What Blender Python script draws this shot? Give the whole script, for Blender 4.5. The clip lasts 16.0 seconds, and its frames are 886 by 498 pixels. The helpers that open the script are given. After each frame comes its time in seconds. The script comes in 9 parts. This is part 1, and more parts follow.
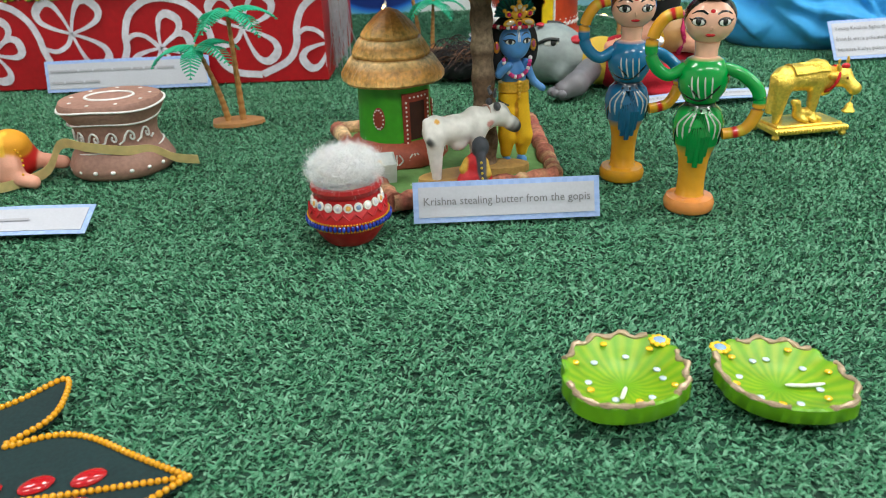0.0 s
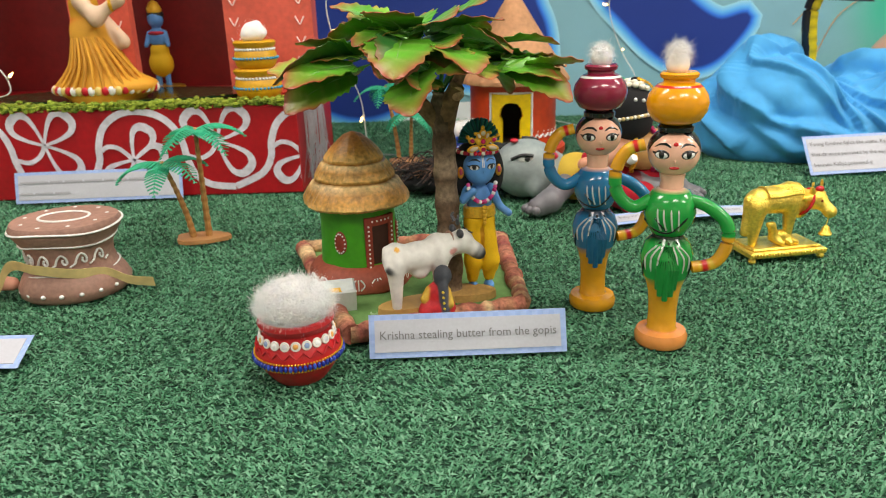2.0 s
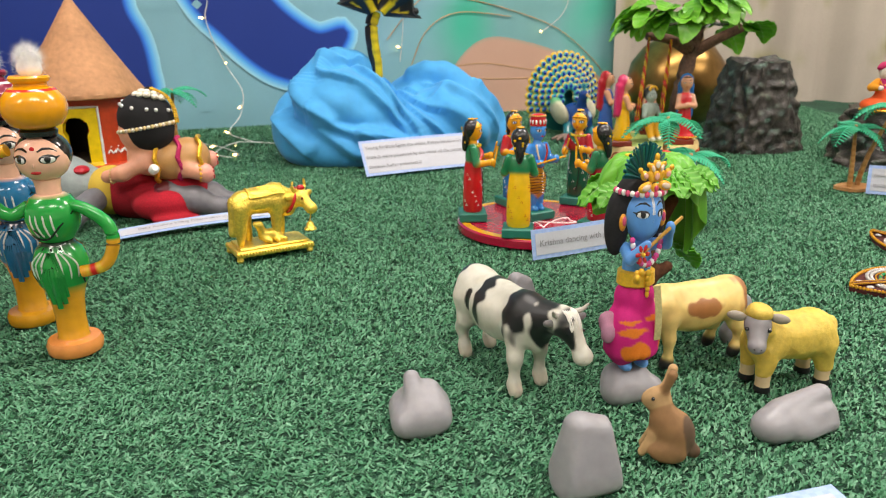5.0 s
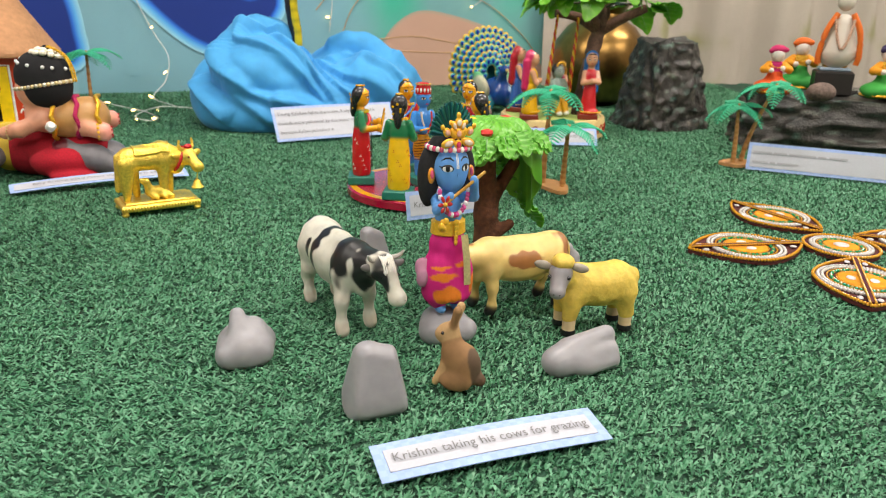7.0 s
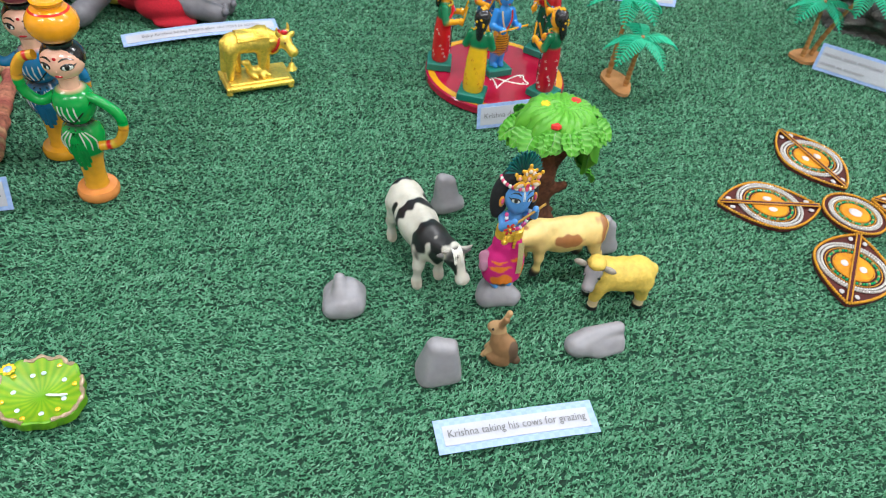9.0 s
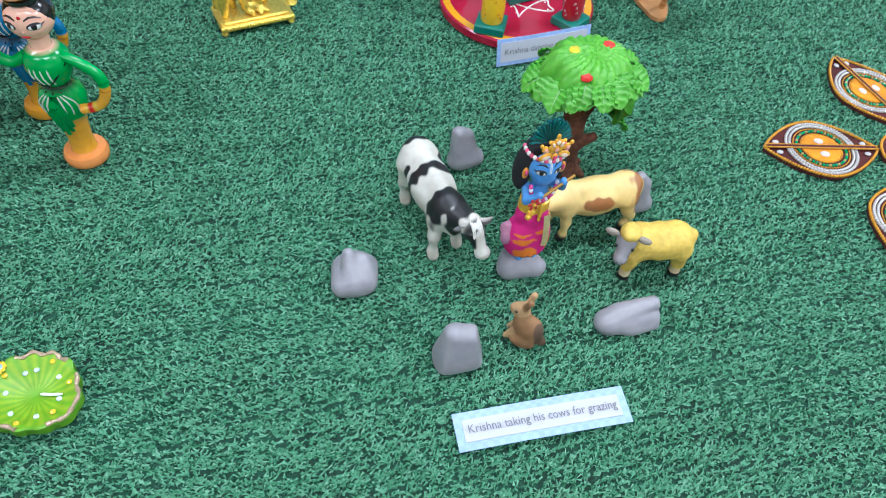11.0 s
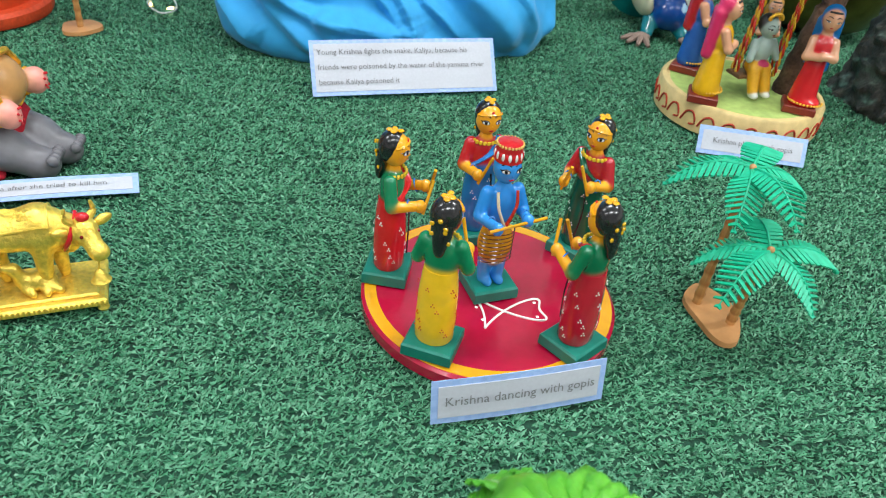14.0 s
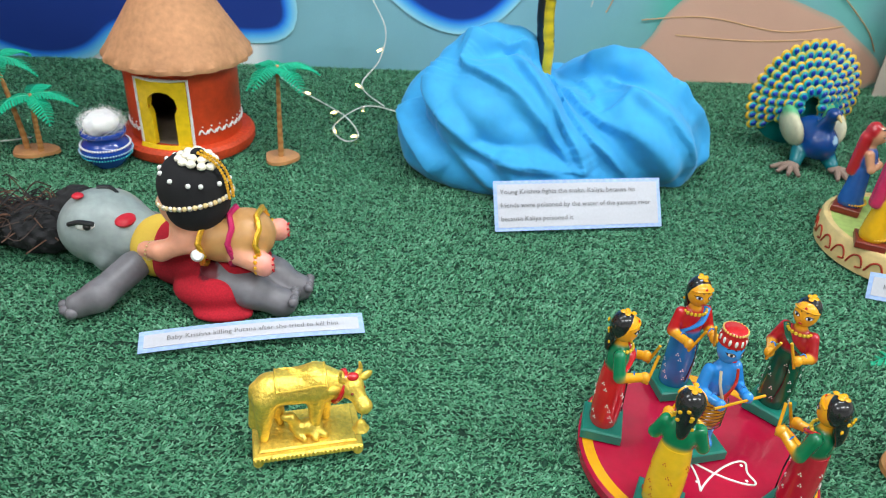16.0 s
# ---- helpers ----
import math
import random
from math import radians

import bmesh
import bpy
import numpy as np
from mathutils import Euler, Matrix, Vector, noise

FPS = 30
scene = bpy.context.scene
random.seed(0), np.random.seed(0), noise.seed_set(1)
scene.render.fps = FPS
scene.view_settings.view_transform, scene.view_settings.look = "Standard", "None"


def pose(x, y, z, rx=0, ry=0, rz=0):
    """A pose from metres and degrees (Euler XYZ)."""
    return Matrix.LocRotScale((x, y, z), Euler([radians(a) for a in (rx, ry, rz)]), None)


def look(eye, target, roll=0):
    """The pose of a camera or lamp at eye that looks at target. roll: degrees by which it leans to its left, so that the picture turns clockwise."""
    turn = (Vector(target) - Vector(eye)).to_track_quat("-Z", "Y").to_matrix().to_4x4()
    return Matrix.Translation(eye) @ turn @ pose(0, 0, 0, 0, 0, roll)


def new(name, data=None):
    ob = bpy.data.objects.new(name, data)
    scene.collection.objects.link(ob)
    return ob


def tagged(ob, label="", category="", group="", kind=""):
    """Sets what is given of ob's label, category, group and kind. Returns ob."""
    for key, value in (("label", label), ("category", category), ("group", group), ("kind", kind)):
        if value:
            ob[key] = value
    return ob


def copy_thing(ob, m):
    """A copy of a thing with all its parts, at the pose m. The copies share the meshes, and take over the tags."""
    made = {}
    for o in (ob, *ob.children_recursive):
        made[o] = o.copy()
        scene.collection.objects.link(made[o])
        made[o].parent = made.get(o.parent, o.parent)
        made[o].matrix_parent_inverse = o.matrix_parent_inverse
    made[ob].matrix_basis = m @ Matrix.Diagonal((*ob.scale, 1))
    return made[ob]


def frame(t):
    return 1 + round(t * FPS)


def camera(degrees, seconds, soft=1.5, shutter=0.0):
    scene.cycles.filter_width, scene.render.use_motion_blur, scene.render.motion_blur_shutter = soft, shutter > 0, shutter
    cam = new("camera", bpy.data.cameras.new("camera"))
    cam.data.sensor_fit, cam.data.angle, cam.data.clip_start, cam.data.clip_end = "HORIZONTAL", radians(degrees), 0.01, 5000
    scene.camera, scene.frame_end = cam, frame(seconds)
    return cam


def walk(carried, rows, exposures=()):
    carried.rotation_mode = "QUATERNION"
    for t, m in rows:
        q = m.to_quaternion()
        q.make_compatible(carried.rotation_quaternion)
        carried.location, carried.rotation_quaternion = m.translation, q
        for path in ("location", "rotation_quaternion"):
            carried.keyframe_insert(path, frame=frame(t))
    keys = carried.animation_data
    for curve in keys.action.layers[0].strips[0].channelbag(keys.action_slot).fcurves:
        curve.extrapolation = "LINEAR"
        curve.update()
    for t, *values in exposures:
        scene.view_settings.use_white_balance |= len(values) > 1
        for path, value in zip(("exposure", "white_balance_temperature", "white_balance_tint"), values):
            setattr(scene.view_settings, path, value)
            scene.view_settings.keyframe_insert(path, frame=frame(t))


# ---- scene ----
cam = camera(62.5, 16.0, 1.0)
cam.data.dof.use_dof, cam.data.dof.focus_distance, cam.data.dof.aperture_fstop = True, 0.58, 13.5
PATH = [
    (0, (0.006, 0.028, 0.254), (-0.023, 1.825, -0.623), -2.2),
    (0.5, (0.012, 0.038, 0.261), (-0.029, 1.888, -0.498), -2.4),
    (1, (0.019, 0.055, 0.27), (-0.008, 1.93, -0.424), -2.3),
    (1.5, (0.028, 0.068, 0.274), (0.015, 1.955, -0.39), -2.0),
    (2, (0.036, 0.071, 0.272), (0.03, 1.964, -0.374), -1.7),
    (2.5, (0.038, 0.068, 0.277), (0.037, 1.963, -0.362), -1.5),
    (3, (0.045, 0.059, 0.286), (0.074, 1.958, -0.343), -1.6),
    (3.5, (0.095, 0.038, 0.302), (0.242, 1.934, -0.317), -1.7),
    (4, (0.173, 0.043, 0.298), (0.542, 1.91, -0.318), -1.1),
    (4.5, (0.265, 0.034, 0.2803), (0.8008, 1.862, -0.3279), -0.81),
    (5, (0.305, 0.0059, 0.2576), (0.9647, 1.7911, -0.3559), -0.45),
    (5.2, (0.323, -0.0061, 0.2556), (1.0217, 1.7603, -0.37), -0.17),
    (7.3, (0.3841, -0.079, 0.2509), (1.1159, 1.6473, -0.4444), 1.77),
    (7.5, (0.3791, -0.078, 0.2489), (1.097, 1.6336, -0.498), 2.17),
    (8, (0.3769, -0.049, 0.2934), (1.0423, 1.5808, -0.6565), 3.63),
    (8.2, (0.375, -0.051, 0.328), (1.015, 1.531, -0.715), 4.6),
    (8.5, (0.3747, -0.052, 0.4318), (0.9785, 1.4489, -0.7447), 5.94),
    (9, (0.3495, -0.055, 0.5273), (0.8798, 1.3061, -0.839), 7.98),
    (9.2, (0.3535, -0.035, 0.5443), (0.8573, 1.2861, -0.8693), 8.28),
    (11.3, (0.384, 0.035, 0.528), (0.820, 1.209, -1.032), 6.1),
    (11.5, (0.3908, 0.042, 0.5467), (0.8376, 1.2596, -0.9758), 5.71),
    (12, (0.4278, 0.1197, 0.6176), (0.8553, 1.4716, -0.793), 3.77),
    (12.5, (0.4869, 0.2529, 0.6288), (0.8731, 1.7159, -0.6789), 3.91),
    (13, (0.531, 0.323, 0.579), (0.881, 1.847, -0.669), 5.4),
    (13.5, (0.56, 0.347, 0.468), (0.908, 1.91, -0.73), 6.3),
    (14, (0.58, 0.376, 0.369), (0.962, 1.945, -0.811), 6.4),
    (14.5, (0.585, 0.372, 0.349), (0.991, 1.94, -0.825), 5.9),
    (15, (0.571, 0.374, 0.356), (0.96, 1.958, -0.802), 5.7),
    (15.5, (0.539, 0.381, 0.414), (0.837, 2.013, -0.703), 5.1),
    (16, (0.452, 0.384, 0.47), (0.631, 2.065, -0.599), 4.2),
]
walk(cam, [(t, look(eye, target, roll)) for t, eye, target, roll in PATH], [(0, -0.18, 6300, 6), (1.5, -0.16, 6900, 10), (3.5, -0.16, 7150, 13), (5, -0.1, 7000, 14), (7.5, -0.1, 7000, 12), (9, -0.14, 6050, 10), (11.5, -0.12, 5350, 11), (12, -0.1, 5500, 8), (13, -0.08, 5850, 5), (15.5, -0.08, 6050, 7)])

# ---- light ----
world = bpy.data.worlds.new("room_air")
scene.world = world
world.use_nodes = True
world.node_tree.nodes["Background"].inputs["Color"].default_value = (0.93, 0.97, 1.0, 1)
world.node_tree.nodes["Background"].inputs["Strength"].default_value = 0.1

# Lamps are unseen and assumed; the +x pair is strengthened to brighten the right.
LAMPS = [(-1.3, -0.9), (0.6, -0.9), (2.5, -0.9), (-1.3, 0.75), (0.6, 0.75), (2.5, 0.75)]
for lx, ly in LAMPS:
    lamp = bpy.data.lights.new("assumed_ceiling_lamp", "AREA")
    lamp.shape, lamp.size, lamp.size_y, lamp.energy = "RECTANGLE", 1.1, 0.28, {-1.3: 20.0, 0.6: 25.0, 2.5: 34.0}[lx]
    lamp.color = (1.0, 0.975, 0.94)
    new("assumed_ceiling_lamp", lamp).matrix_basis = pose(lx, ly, 1.90)

# ---- materials ----
MATS = {}


def rgb(h):
    """Linear colour of a hex code."""
    out = []
    for i in (0, 2, 4):
        s = int(h[i:i + 2], 16) / 255
        out.append(s / 12.92 if s <= 0.04045 else ((s + 0.055) / 1.055) ** 2.4)
    return tuple(out)


def mix(a, b, k):
    return tuple(x + (y - x) * k for x, y in zip(a, b))


def surface(name, rough=0.5, metal=0.0, colour=None, vary=0.12, grain=120.0, bump=0.15, coat=0.0, island=0.0, sss=0.0, depth=0.0006, big=18.0):
    """A surface: colour from the paint layer (or fixed), mottled at two scales, with fine relief."""
    m = bpy.data.materials.new(name)
    m.use_nodes = True
    nt = m.node_tree
    bs = nt.nodes["Principled BSDF"]
    bs.inputs["Roughness"].default_value, bs.inputs["Metallic"].default_value = rough, metal
    bs.inputs["Coat Weight"].default_value, bs.inputs["Coat Roughness"].default_value = coat, 0.08
    if sss:
        bs.inputs["Subsurface Weight"].default_value = sss
        bs.inputs["Subsurface Radius"].default_value = (0.004, 0.003, 0.002)
    if colour is None:
        src = nt.nodes.new("ShaderNodeAttribute")
        src.attribute_name = "paint"
        base = src.outputs["Color"]
    else:
        src = nt.nodes.new("ShaderNodeRGB")
        src.outputs[0].default_value = (*colour, 1)
        base = src.outputs[0]
    tc = nt.nodes.new("ShaderNodeTexCoord")
    fine, wide = nt.nodes.new("ShaderNodeTexNoise"), nt.nodes.new("ShaderNodeTexNoise")
    for n, s in ((fine, grain), (wide, big)):
        nt.links.new(tc.outputs["Object"], n.inputs["Vector"])
        n.inputs["Scale"].default_value, n.inputs["Detail"].default_value = s, 4.0
    add = nt.nodes.new("ShaderNodeMath")
    add.operation = "ADD"
    nt.links.new(fine.outputs["Fac"], add.inputs[0])
    nt.links.new(wide.outputs["Fac"], add.inputs[1])
    last = add.outputs[0]
    lo, hi = 1 - vary * 2.2, 1 + vary * 2.2
    if island:
        geo = nt.nodes.new("ShaderNodeNewGeometry")
        mul = nt.nodes.new("ShaderNodeMath")
        mul.operation, mul.inputs[1].default_value = "MULTIPLY_ADD", island
        nt.links.new(geo.outputs["Random Per Island"], mul.inputs[0])
        nt.links.new(last, mul.inputs[2])
        last = mul.outputs[0]
    ramp = nt.nodes.new("ShaderNodeMapRange")
    ramp.inputs["From Min"].default_value, ramp.inputs["From Max"].default_value = 0.6, 1.4 + island
    ramp.inputs["To Min"].default_value, ramp.inputs["To Max"].default_value = lo, hi
    nt.links.new(last, ramp.inputs["Value"])
    vm = nt.nodes.new("ShaderNodeVectorMath")
    vm.operation = "SCALE"
    nt.links.new(base, vm.inputs[0])
    nt.links.new(ramp.outputs[0], vm.inputs["Scale"])
    nt.links.new(vm.outputs[0], bs.inputs["Base Color"])
    if bump:
        bp = nt.nodes.new("ShaderNodeBump")
        bp.inputs["Strength"].default_value, bp.inputs["Distance"].default_value = bump, depth
        nt.links.new(add.outputs[0], bp.inputs["Height"])
        nt.links.new(bp.outputs[0], bs.inputs["Normal"])
    MATS[name] = m
    return m


surface("lacquer", 0.22, vary=0.06, bump=0.05, coat=0.5)
surface("satin", 0.42, vary=0.09, bump=0.12)
surface("matte", 0.75, vary=0.12, bump=0.25)
surface("clay", 0.62, vary=0.14, bump=0.35, grain=220)
surface("plastic", 0.4, vary=0.07, bump=0.08, sss=0.15)
surface("gilt", 0.34, metal=0.65, vary=0.14, bump=0.8, grain=330, depth=0.0012)
surface("goldleaf", 0.32, metal=0.3, vary=0.12, bump=0.3, grain=500)
surface("paper", 0.6, vary=0.03, bump=0.05, grain=400)
surface("cotton", 0.95, vary=0.06, bump=0.4, sss=0.3)
surface("cloth", 0.75, vary=0.05, bump=0.2, grain=900, sss=0.05)
surface("velvet", 0.9, vary=0.2, bump=0.3, grain=500)
surface("bark", 0.85, vary=0.3, bump=0.9, grain=260, depth=0.0015, big=60)
surface("leaf", 0.38, vary=0.12, bump=0.2, grain=150, island=0.5, sss=0.1)
surface("moss", 0.95, vary=0.3, bump=0.5, island=0.8)
surface("crystal", 0.08, vary=0.05, bump=0.0, coat=1.0)
surface("foil", 0.33, vary=0.45, bump=1.0, grain=300, big=70, depth=0.002)
surface("brass", 0.3, metal=1.0, vary=0.15, bump=0.1, grain=60)
surface("wire", 0.25, vary=0.05, bump=0.0, coat=0.6)


def glow(name, colour, strength):
    m = bpy.data.materials.new(name)
    m.use_nodes = True
    bs = m.node_tree.nodes["Principled BSDF"]
    bs.inputs["Base Color"].default_value = (*colour, 1)
    bs.inputs["Emission Color"].default_value = (*colour, 1)
    bs.inputs["Emission Strength"].default_value = strength
    MATS[name] = m


glow("bulb", (1.0, 0.62, 0.2), 9.0)
# Glow of the assumed ceiling fixtures.
glow("diffuser", (1.0, 0.97, 0.93), 3.0)


# ---- modelling kit ----
def euler(rx, ry, rz):
    return Euler([radians(a) for a in (rx, ry, rz)]).to_matrix()


def tess(outline):
    """Triangles that fill an outline of (x, y), turned upward."""
    from mathutils.geometry import tessellate_polygon
    tri = tessellate_polygon([[Vector((x, y, 0)) for x, y in outline]])
    out = []
    for a, b, c in tri:
        (ax, ay), (bx, by), (cx, cy) = outline[a], outline[b], outline[c]
        out.append((a, b, c) if (bx - ax) * (cy - ay) - (by - ay) * (cx - ax) > 0 else (a, c, b))
    return out


class Clay:
    """Collects shaped pieces of one mesh: points, faces, paint and surface."""

    def __init__(self):
        self.v, self.f, self.c, self.k, self.mats = [], [], [], [], []
        self.m = Matrix()

    def add(self, pts, faces, col, mat):
        o = len(self.v)
        self.v += [tuple(self.m @ Vector(p)) for p in pts]
        self.f += [tuple(i + o for i in f) for f in faces]
        self.c += [col] * len(pts) if isinstance(col[0], (int, float)) else list(col)
        if mat not in self.mats:
            self.mats.append(mat)
        self.k += [self.mats.index(mat)] * len(faces)
        return self

    def ball(self, c, r, col, mat="satin", rot=(0, 0, 0), seg=14, rings=8):
        r = (r, r, r) if isinstance(r, (int, float)) else r
        R, c = euler(*rot), Vector(c)
        pts, fs = [], []
        for i in range(rings + 1):
            th = math.pi * i / rings
            for j in range(seg):
                ph = 2 * math.pi * j / seg
                pts.append(c + R @ Vector((r[0] * math.sin(th) * math.cos(ph), r[1] * math.sin(th) * math.sin(ph), r[2] * math.cos(th))))
        for i in range(rings):
            for j in range(seg):
                a, b = i * seg + j, i * seg + (j + 1) % seg
                fs.append((a, a + seg, b + seg, b))
        return self.add(pts, fs, col, mat)

    def lathe(self, prof, col, mat="satin", seg=36, c=(0, 0, 0), rot=(0, 0, 0), wob=None, sq=(1, 1)):
        """prof: (r, z) or (r, z, colour) from bottom to top; wob(angle, z) scales the radius."""
        R, c = euler(*rot), Vector(c)
        pts, fs, cs = [], [], []
        for p in prof:
            for j in range(seg):
                a = 2 * math.pi * j / seg
                r = p[0] * (wob(a, p[1]) if wob else 1)
                pts.append(c + R @ Vector((r * math.cos(a) * sq[0], r * math.sin(a) * sq[1], p[1])))
                cs.append(p[2] if len(p) > 2 else col)
        n = len(prof)
        for i in range(n - 1):
            for j in range(seg):
                a, b = i * seg + j, i * seg + (j + 1) % seg
                fs.append((a, b, b + seg, a + seg))
        if prof[0][0] > 1e-6:
            fs.append(tuple(range(seg - 1, -1, -1)))
        if prof[-1][0] > 1e-6:
            fs.append(tuple(range((n - 1) * seg, n * seg)))
        return self.add(pts, fs, cs, mat)

    def tube(self, path, rad, col, mat="satin", seg=8, flat=1.0, closed=False):
        """path: points; rad: number or list; col: a colour or one for each point."""
        P = [Vector(p) for p in path]
        n = len(P)
        rad = [rad] * n if isinstance(rad, (int, float)) else rad
        cols = [col] * n if isinstance(col[0], (int, float)) else col
        pts, fs, cs = [], [], []
        up = Vector((0, 0, 1))
        for i, p in enumerate(P):
            d = (P[(i + 1) % n] - P[i - 1]) if closed else (P[min(i + 1, n - 1)] - P[max(i - 1, 0)])
            d = d.normalized() if d.length > 1e-9 else Vector((0, 0, 1))
            s = d.cross(up)
            if s.length < 0.15:
                s = d.cross(Vector((0.3, 1, 0.1)))
            s.normalize()
            t = s.cross(d).normalized()
            for j in range(seg):
                a = 2 * math.pi * j / seg
                pts.append(p + (s * math.cos(a) + t * math.sin(a) * flat) * rad[i])
                cs.append(cols[i])
        for i in range(n if closed else n - 1):
            for j in range(seg):
                a, b = i * seg + j, i * seg + (j + 1) % seg
                q = ((i + 1) % n) * seg
                fs.append((a, b, q + (j + 1) % seg, q + j))
        if not closed:
            fs += [tuple(range(seg - 1, -1, -1)), tuple(range((n - 1) * seg, n * seg))]
        return self.add(pts, fs, cs, mat)

    def box(self, c, size, col, mat="satin", rot=(0, 0, 0), bev=0.0008):
        R, c = euler(*rot), Vector(c)
        hx, hy, hz = (s / 2 for s in size)
        b = min(bev, hx * 0.9, hy * 0.9, hz * 0.9)
        pts, fs = [], []
        for z, k in ((-hz, b), (-hz + b, 0), (hz - b, 0), (hz, b)):
            for x, y in ((-1, -1), (1, -1), (1, 1), (-1, 1)):
                pts.append(c + R @ Vector((x * (hx - k), y * (hy - k), z)))
        for i in range(3):
            for j in range(4):
                a, q = i * 4 + j, i * 4 + (j + 1) % 4
                fs.append((a, q, q + 4, a + 4))
        fs += [(3, 2, 1, 0), (12, 13, 14, 15)]
        return self.add(pts, fs, col, mat)

    def slab(self, outline, z0, z1, col, mat="satin", bev=0.0006, top=None):
        """A flat piece of the given outline (x, y), from z0 to z1, with softened rim."""
        n = len(outline)
        cx, cy = sum(p[0] for p in outline) / n, sum(p[1] for p in outline) / n
        pts = []
        for z, k in ((z0, 1.0), (z1 - bev, 1.0), (z1, 0.985)):
            pts += [(cx + (x - cx) * k, cy + (y - cy) * k, z) for x, y in outline]
        fs = [(i + r * n, (i + 1) % n + r * n, (i + 1) % n + (r + 1) * n, i + (r + 1) * n) for r in (0, 1) for i in range(n)]
        o = len(pts)
        pts += [(cx, cy, z1), (cx, cy, z0)]
        fs += [(2 * n + i, 2 * n + (i + 1) % n, o) for i in range(n)] + [((i + 1) % n, i, o + 1) for i in range(n)]
        return self.add(pts, fs, col, mat)

    def grid(self, fn, nu, nv, col, mat="cloth", thick=0.0):
        """A sheet fn(u, v) for u, v in 0..1; col may be a function of u, v."""
        us, vs = [i / nu for i in range(nu + 1)], [j / nv for j in range(nv + 1)]
        pts = [Vector(fn(u, v)) for u in us for v in vs]
        cs = [col(u, v) for u in us for v in vs] if callable(col) else [col] * len(pts)
        q = nv + 1
        fs = [(i * q + j, (i + 1) * q + j, (i + 1) * q + j + 1, i * q + j + 1) for i in range(nu) for j in range(nv)]
        if thick:
            o = len(pts)
            nrm = []
            for i in range(nu + 1):
                for j in range(nv + 1):
                    du = pts[min(i + 1, nu) * q + j] - pts[max(i - 1, 0) * q + j]
                    dv = pts[i * q + min(j + 1, nv)] - pts[i * q + max(j - 1, 0)]
                    w = du.cross(dv)
                    nrm.append(w.normalized() if w.length > 1e-12 else Vector((0, 0, 1)))
            pts += [p - n * thick for p, n in zip(pts, nrm)]
            cs = cs + cs
            fs += [tuple(reversed([k + o for k in f])) for f in fs]
            rim = [i * q for i in range(nu + 1)] + [nu * q + j for j in range(1, q)] + [i * q + nv for i in range(nu - 1, -1, -1)] + [j for j in range(nv - 1, 0, -1)]
            fs += [(rim[i], rim[i] + o, rim[(i + 1) % len(rim)] + o, rim[(i + 1) % len(rim)]) for i in range(len(rim))]
        return self.add(pts, fs, cs, mat)

    def organic(self, prims, cell, mat="satin", k=0.003, spots=(), rough=0.0, soft=0.35, cuts=(), warp=None):
        """Blends balls ('e', centre, radii, colour, turn) and limbs ('c', a, b, ra, rb, colour) into one skin.
        spots: (centre, radius, colour) painted on it."""
        lo, hi = np.full(3, 9.0), np.full(3, -9.0)
        for p in prims:
            if p[0] == "e":
                r = max(p[2])
                lo, hi = np.minimum(lo, np.array(p[1]) - r), np.maximum(hi, np.array(p[1]) + r)
            else:
                for q, r in ((p[1], p[3]), (p[2], p[4])):
                    lo, hi = np.minimum(lo, np.array(q) - r), np.maximum(hi, np.array(q) + r)
        lo, hi = lo - 3 * cell, hi + 3 * cell
        n = np.ceil((hi - lo) / cell).astype(int) + 1
        X = np.stack(np.meshgrid(*[lo[i] + cell * np.arange(n[i]) for i in range(3)], indexing="ij"), -1)

        def far(P, p):
            if p[0] == "e":
                r = np.array(p[2])
                q = P - np.array(p[1])
                if len(p) > 4:
                    q = q @ np.array(euler(*p[4]))
                k0 = np.linalg.norm(q / r, axis=-1)
                k1 = np.linalg.norm(q / (r * r), axis=-1)
                return k0 * (k0 - 1) / np.maximum(k1, 1e-9)
            a, b = np.array(p[1]), np.array(p[2])
            ba = b - a
            t = np.clip(((P - a) @ ba) / (ba @ ba), 0, 1)
            return np.linalg.norm(P - a - t[..., None] * ba, axis=-1) - (p[3] + (p[4] - p[3]) * t)

        D = np.full(tuple(n), 1.0)
        for p in prims:
            if p[0] == "e":
                a, b = np.array(p[1]) - max(p[2]), np.array(p[1]) + max(p[2])
            else:
                a, b = np.minimum(np.array(p[1]) - p[3], np.array(p[2]) - p[4]), np.maximum(np.array(p[1]) + p[3], np.array(p[2]) + p[4])
            i0 = np.maximum(np.floor((a - lo - k) / cell).astype(int) - 3, 0)
            i1 = np.minimum(np.ceil((b - lo + k) / cell).astype(int) + 4, n)
            box = tuple(slice(u, w) for u, w in zip(i0, i1))
            d, old = far(X[box], p), D[box]
            h = np.clip(0.5 + 0.5 * (old - d) / k, 0, 1)
            D[box] = old + (d - old) * h - k * h * (1 - h)
        for p, nv in cuts:
            d = (X - np.array(p)) @ (np.array(nv) / np.linalg.norm(nv))
            h = np.clip(0.5 + 0.5 * (d - D) / 0.0022, 0, 1)
            D = D + (d - D) * h + 0.0022 * h * (1 - h)
        if rough:
            D = D + rough * (np.sin(X[..., 0] * 310 + 2 * np.sin(X[..., 1] * 170)) * np.sin(X[..., 1] * 270 + X[..., 2] * 330))
        S = D < 0
        cnt, acc = np.zeros(n - 1), np.zeros((*(n - 1), 3))
        ax = [slice(None)] * 3
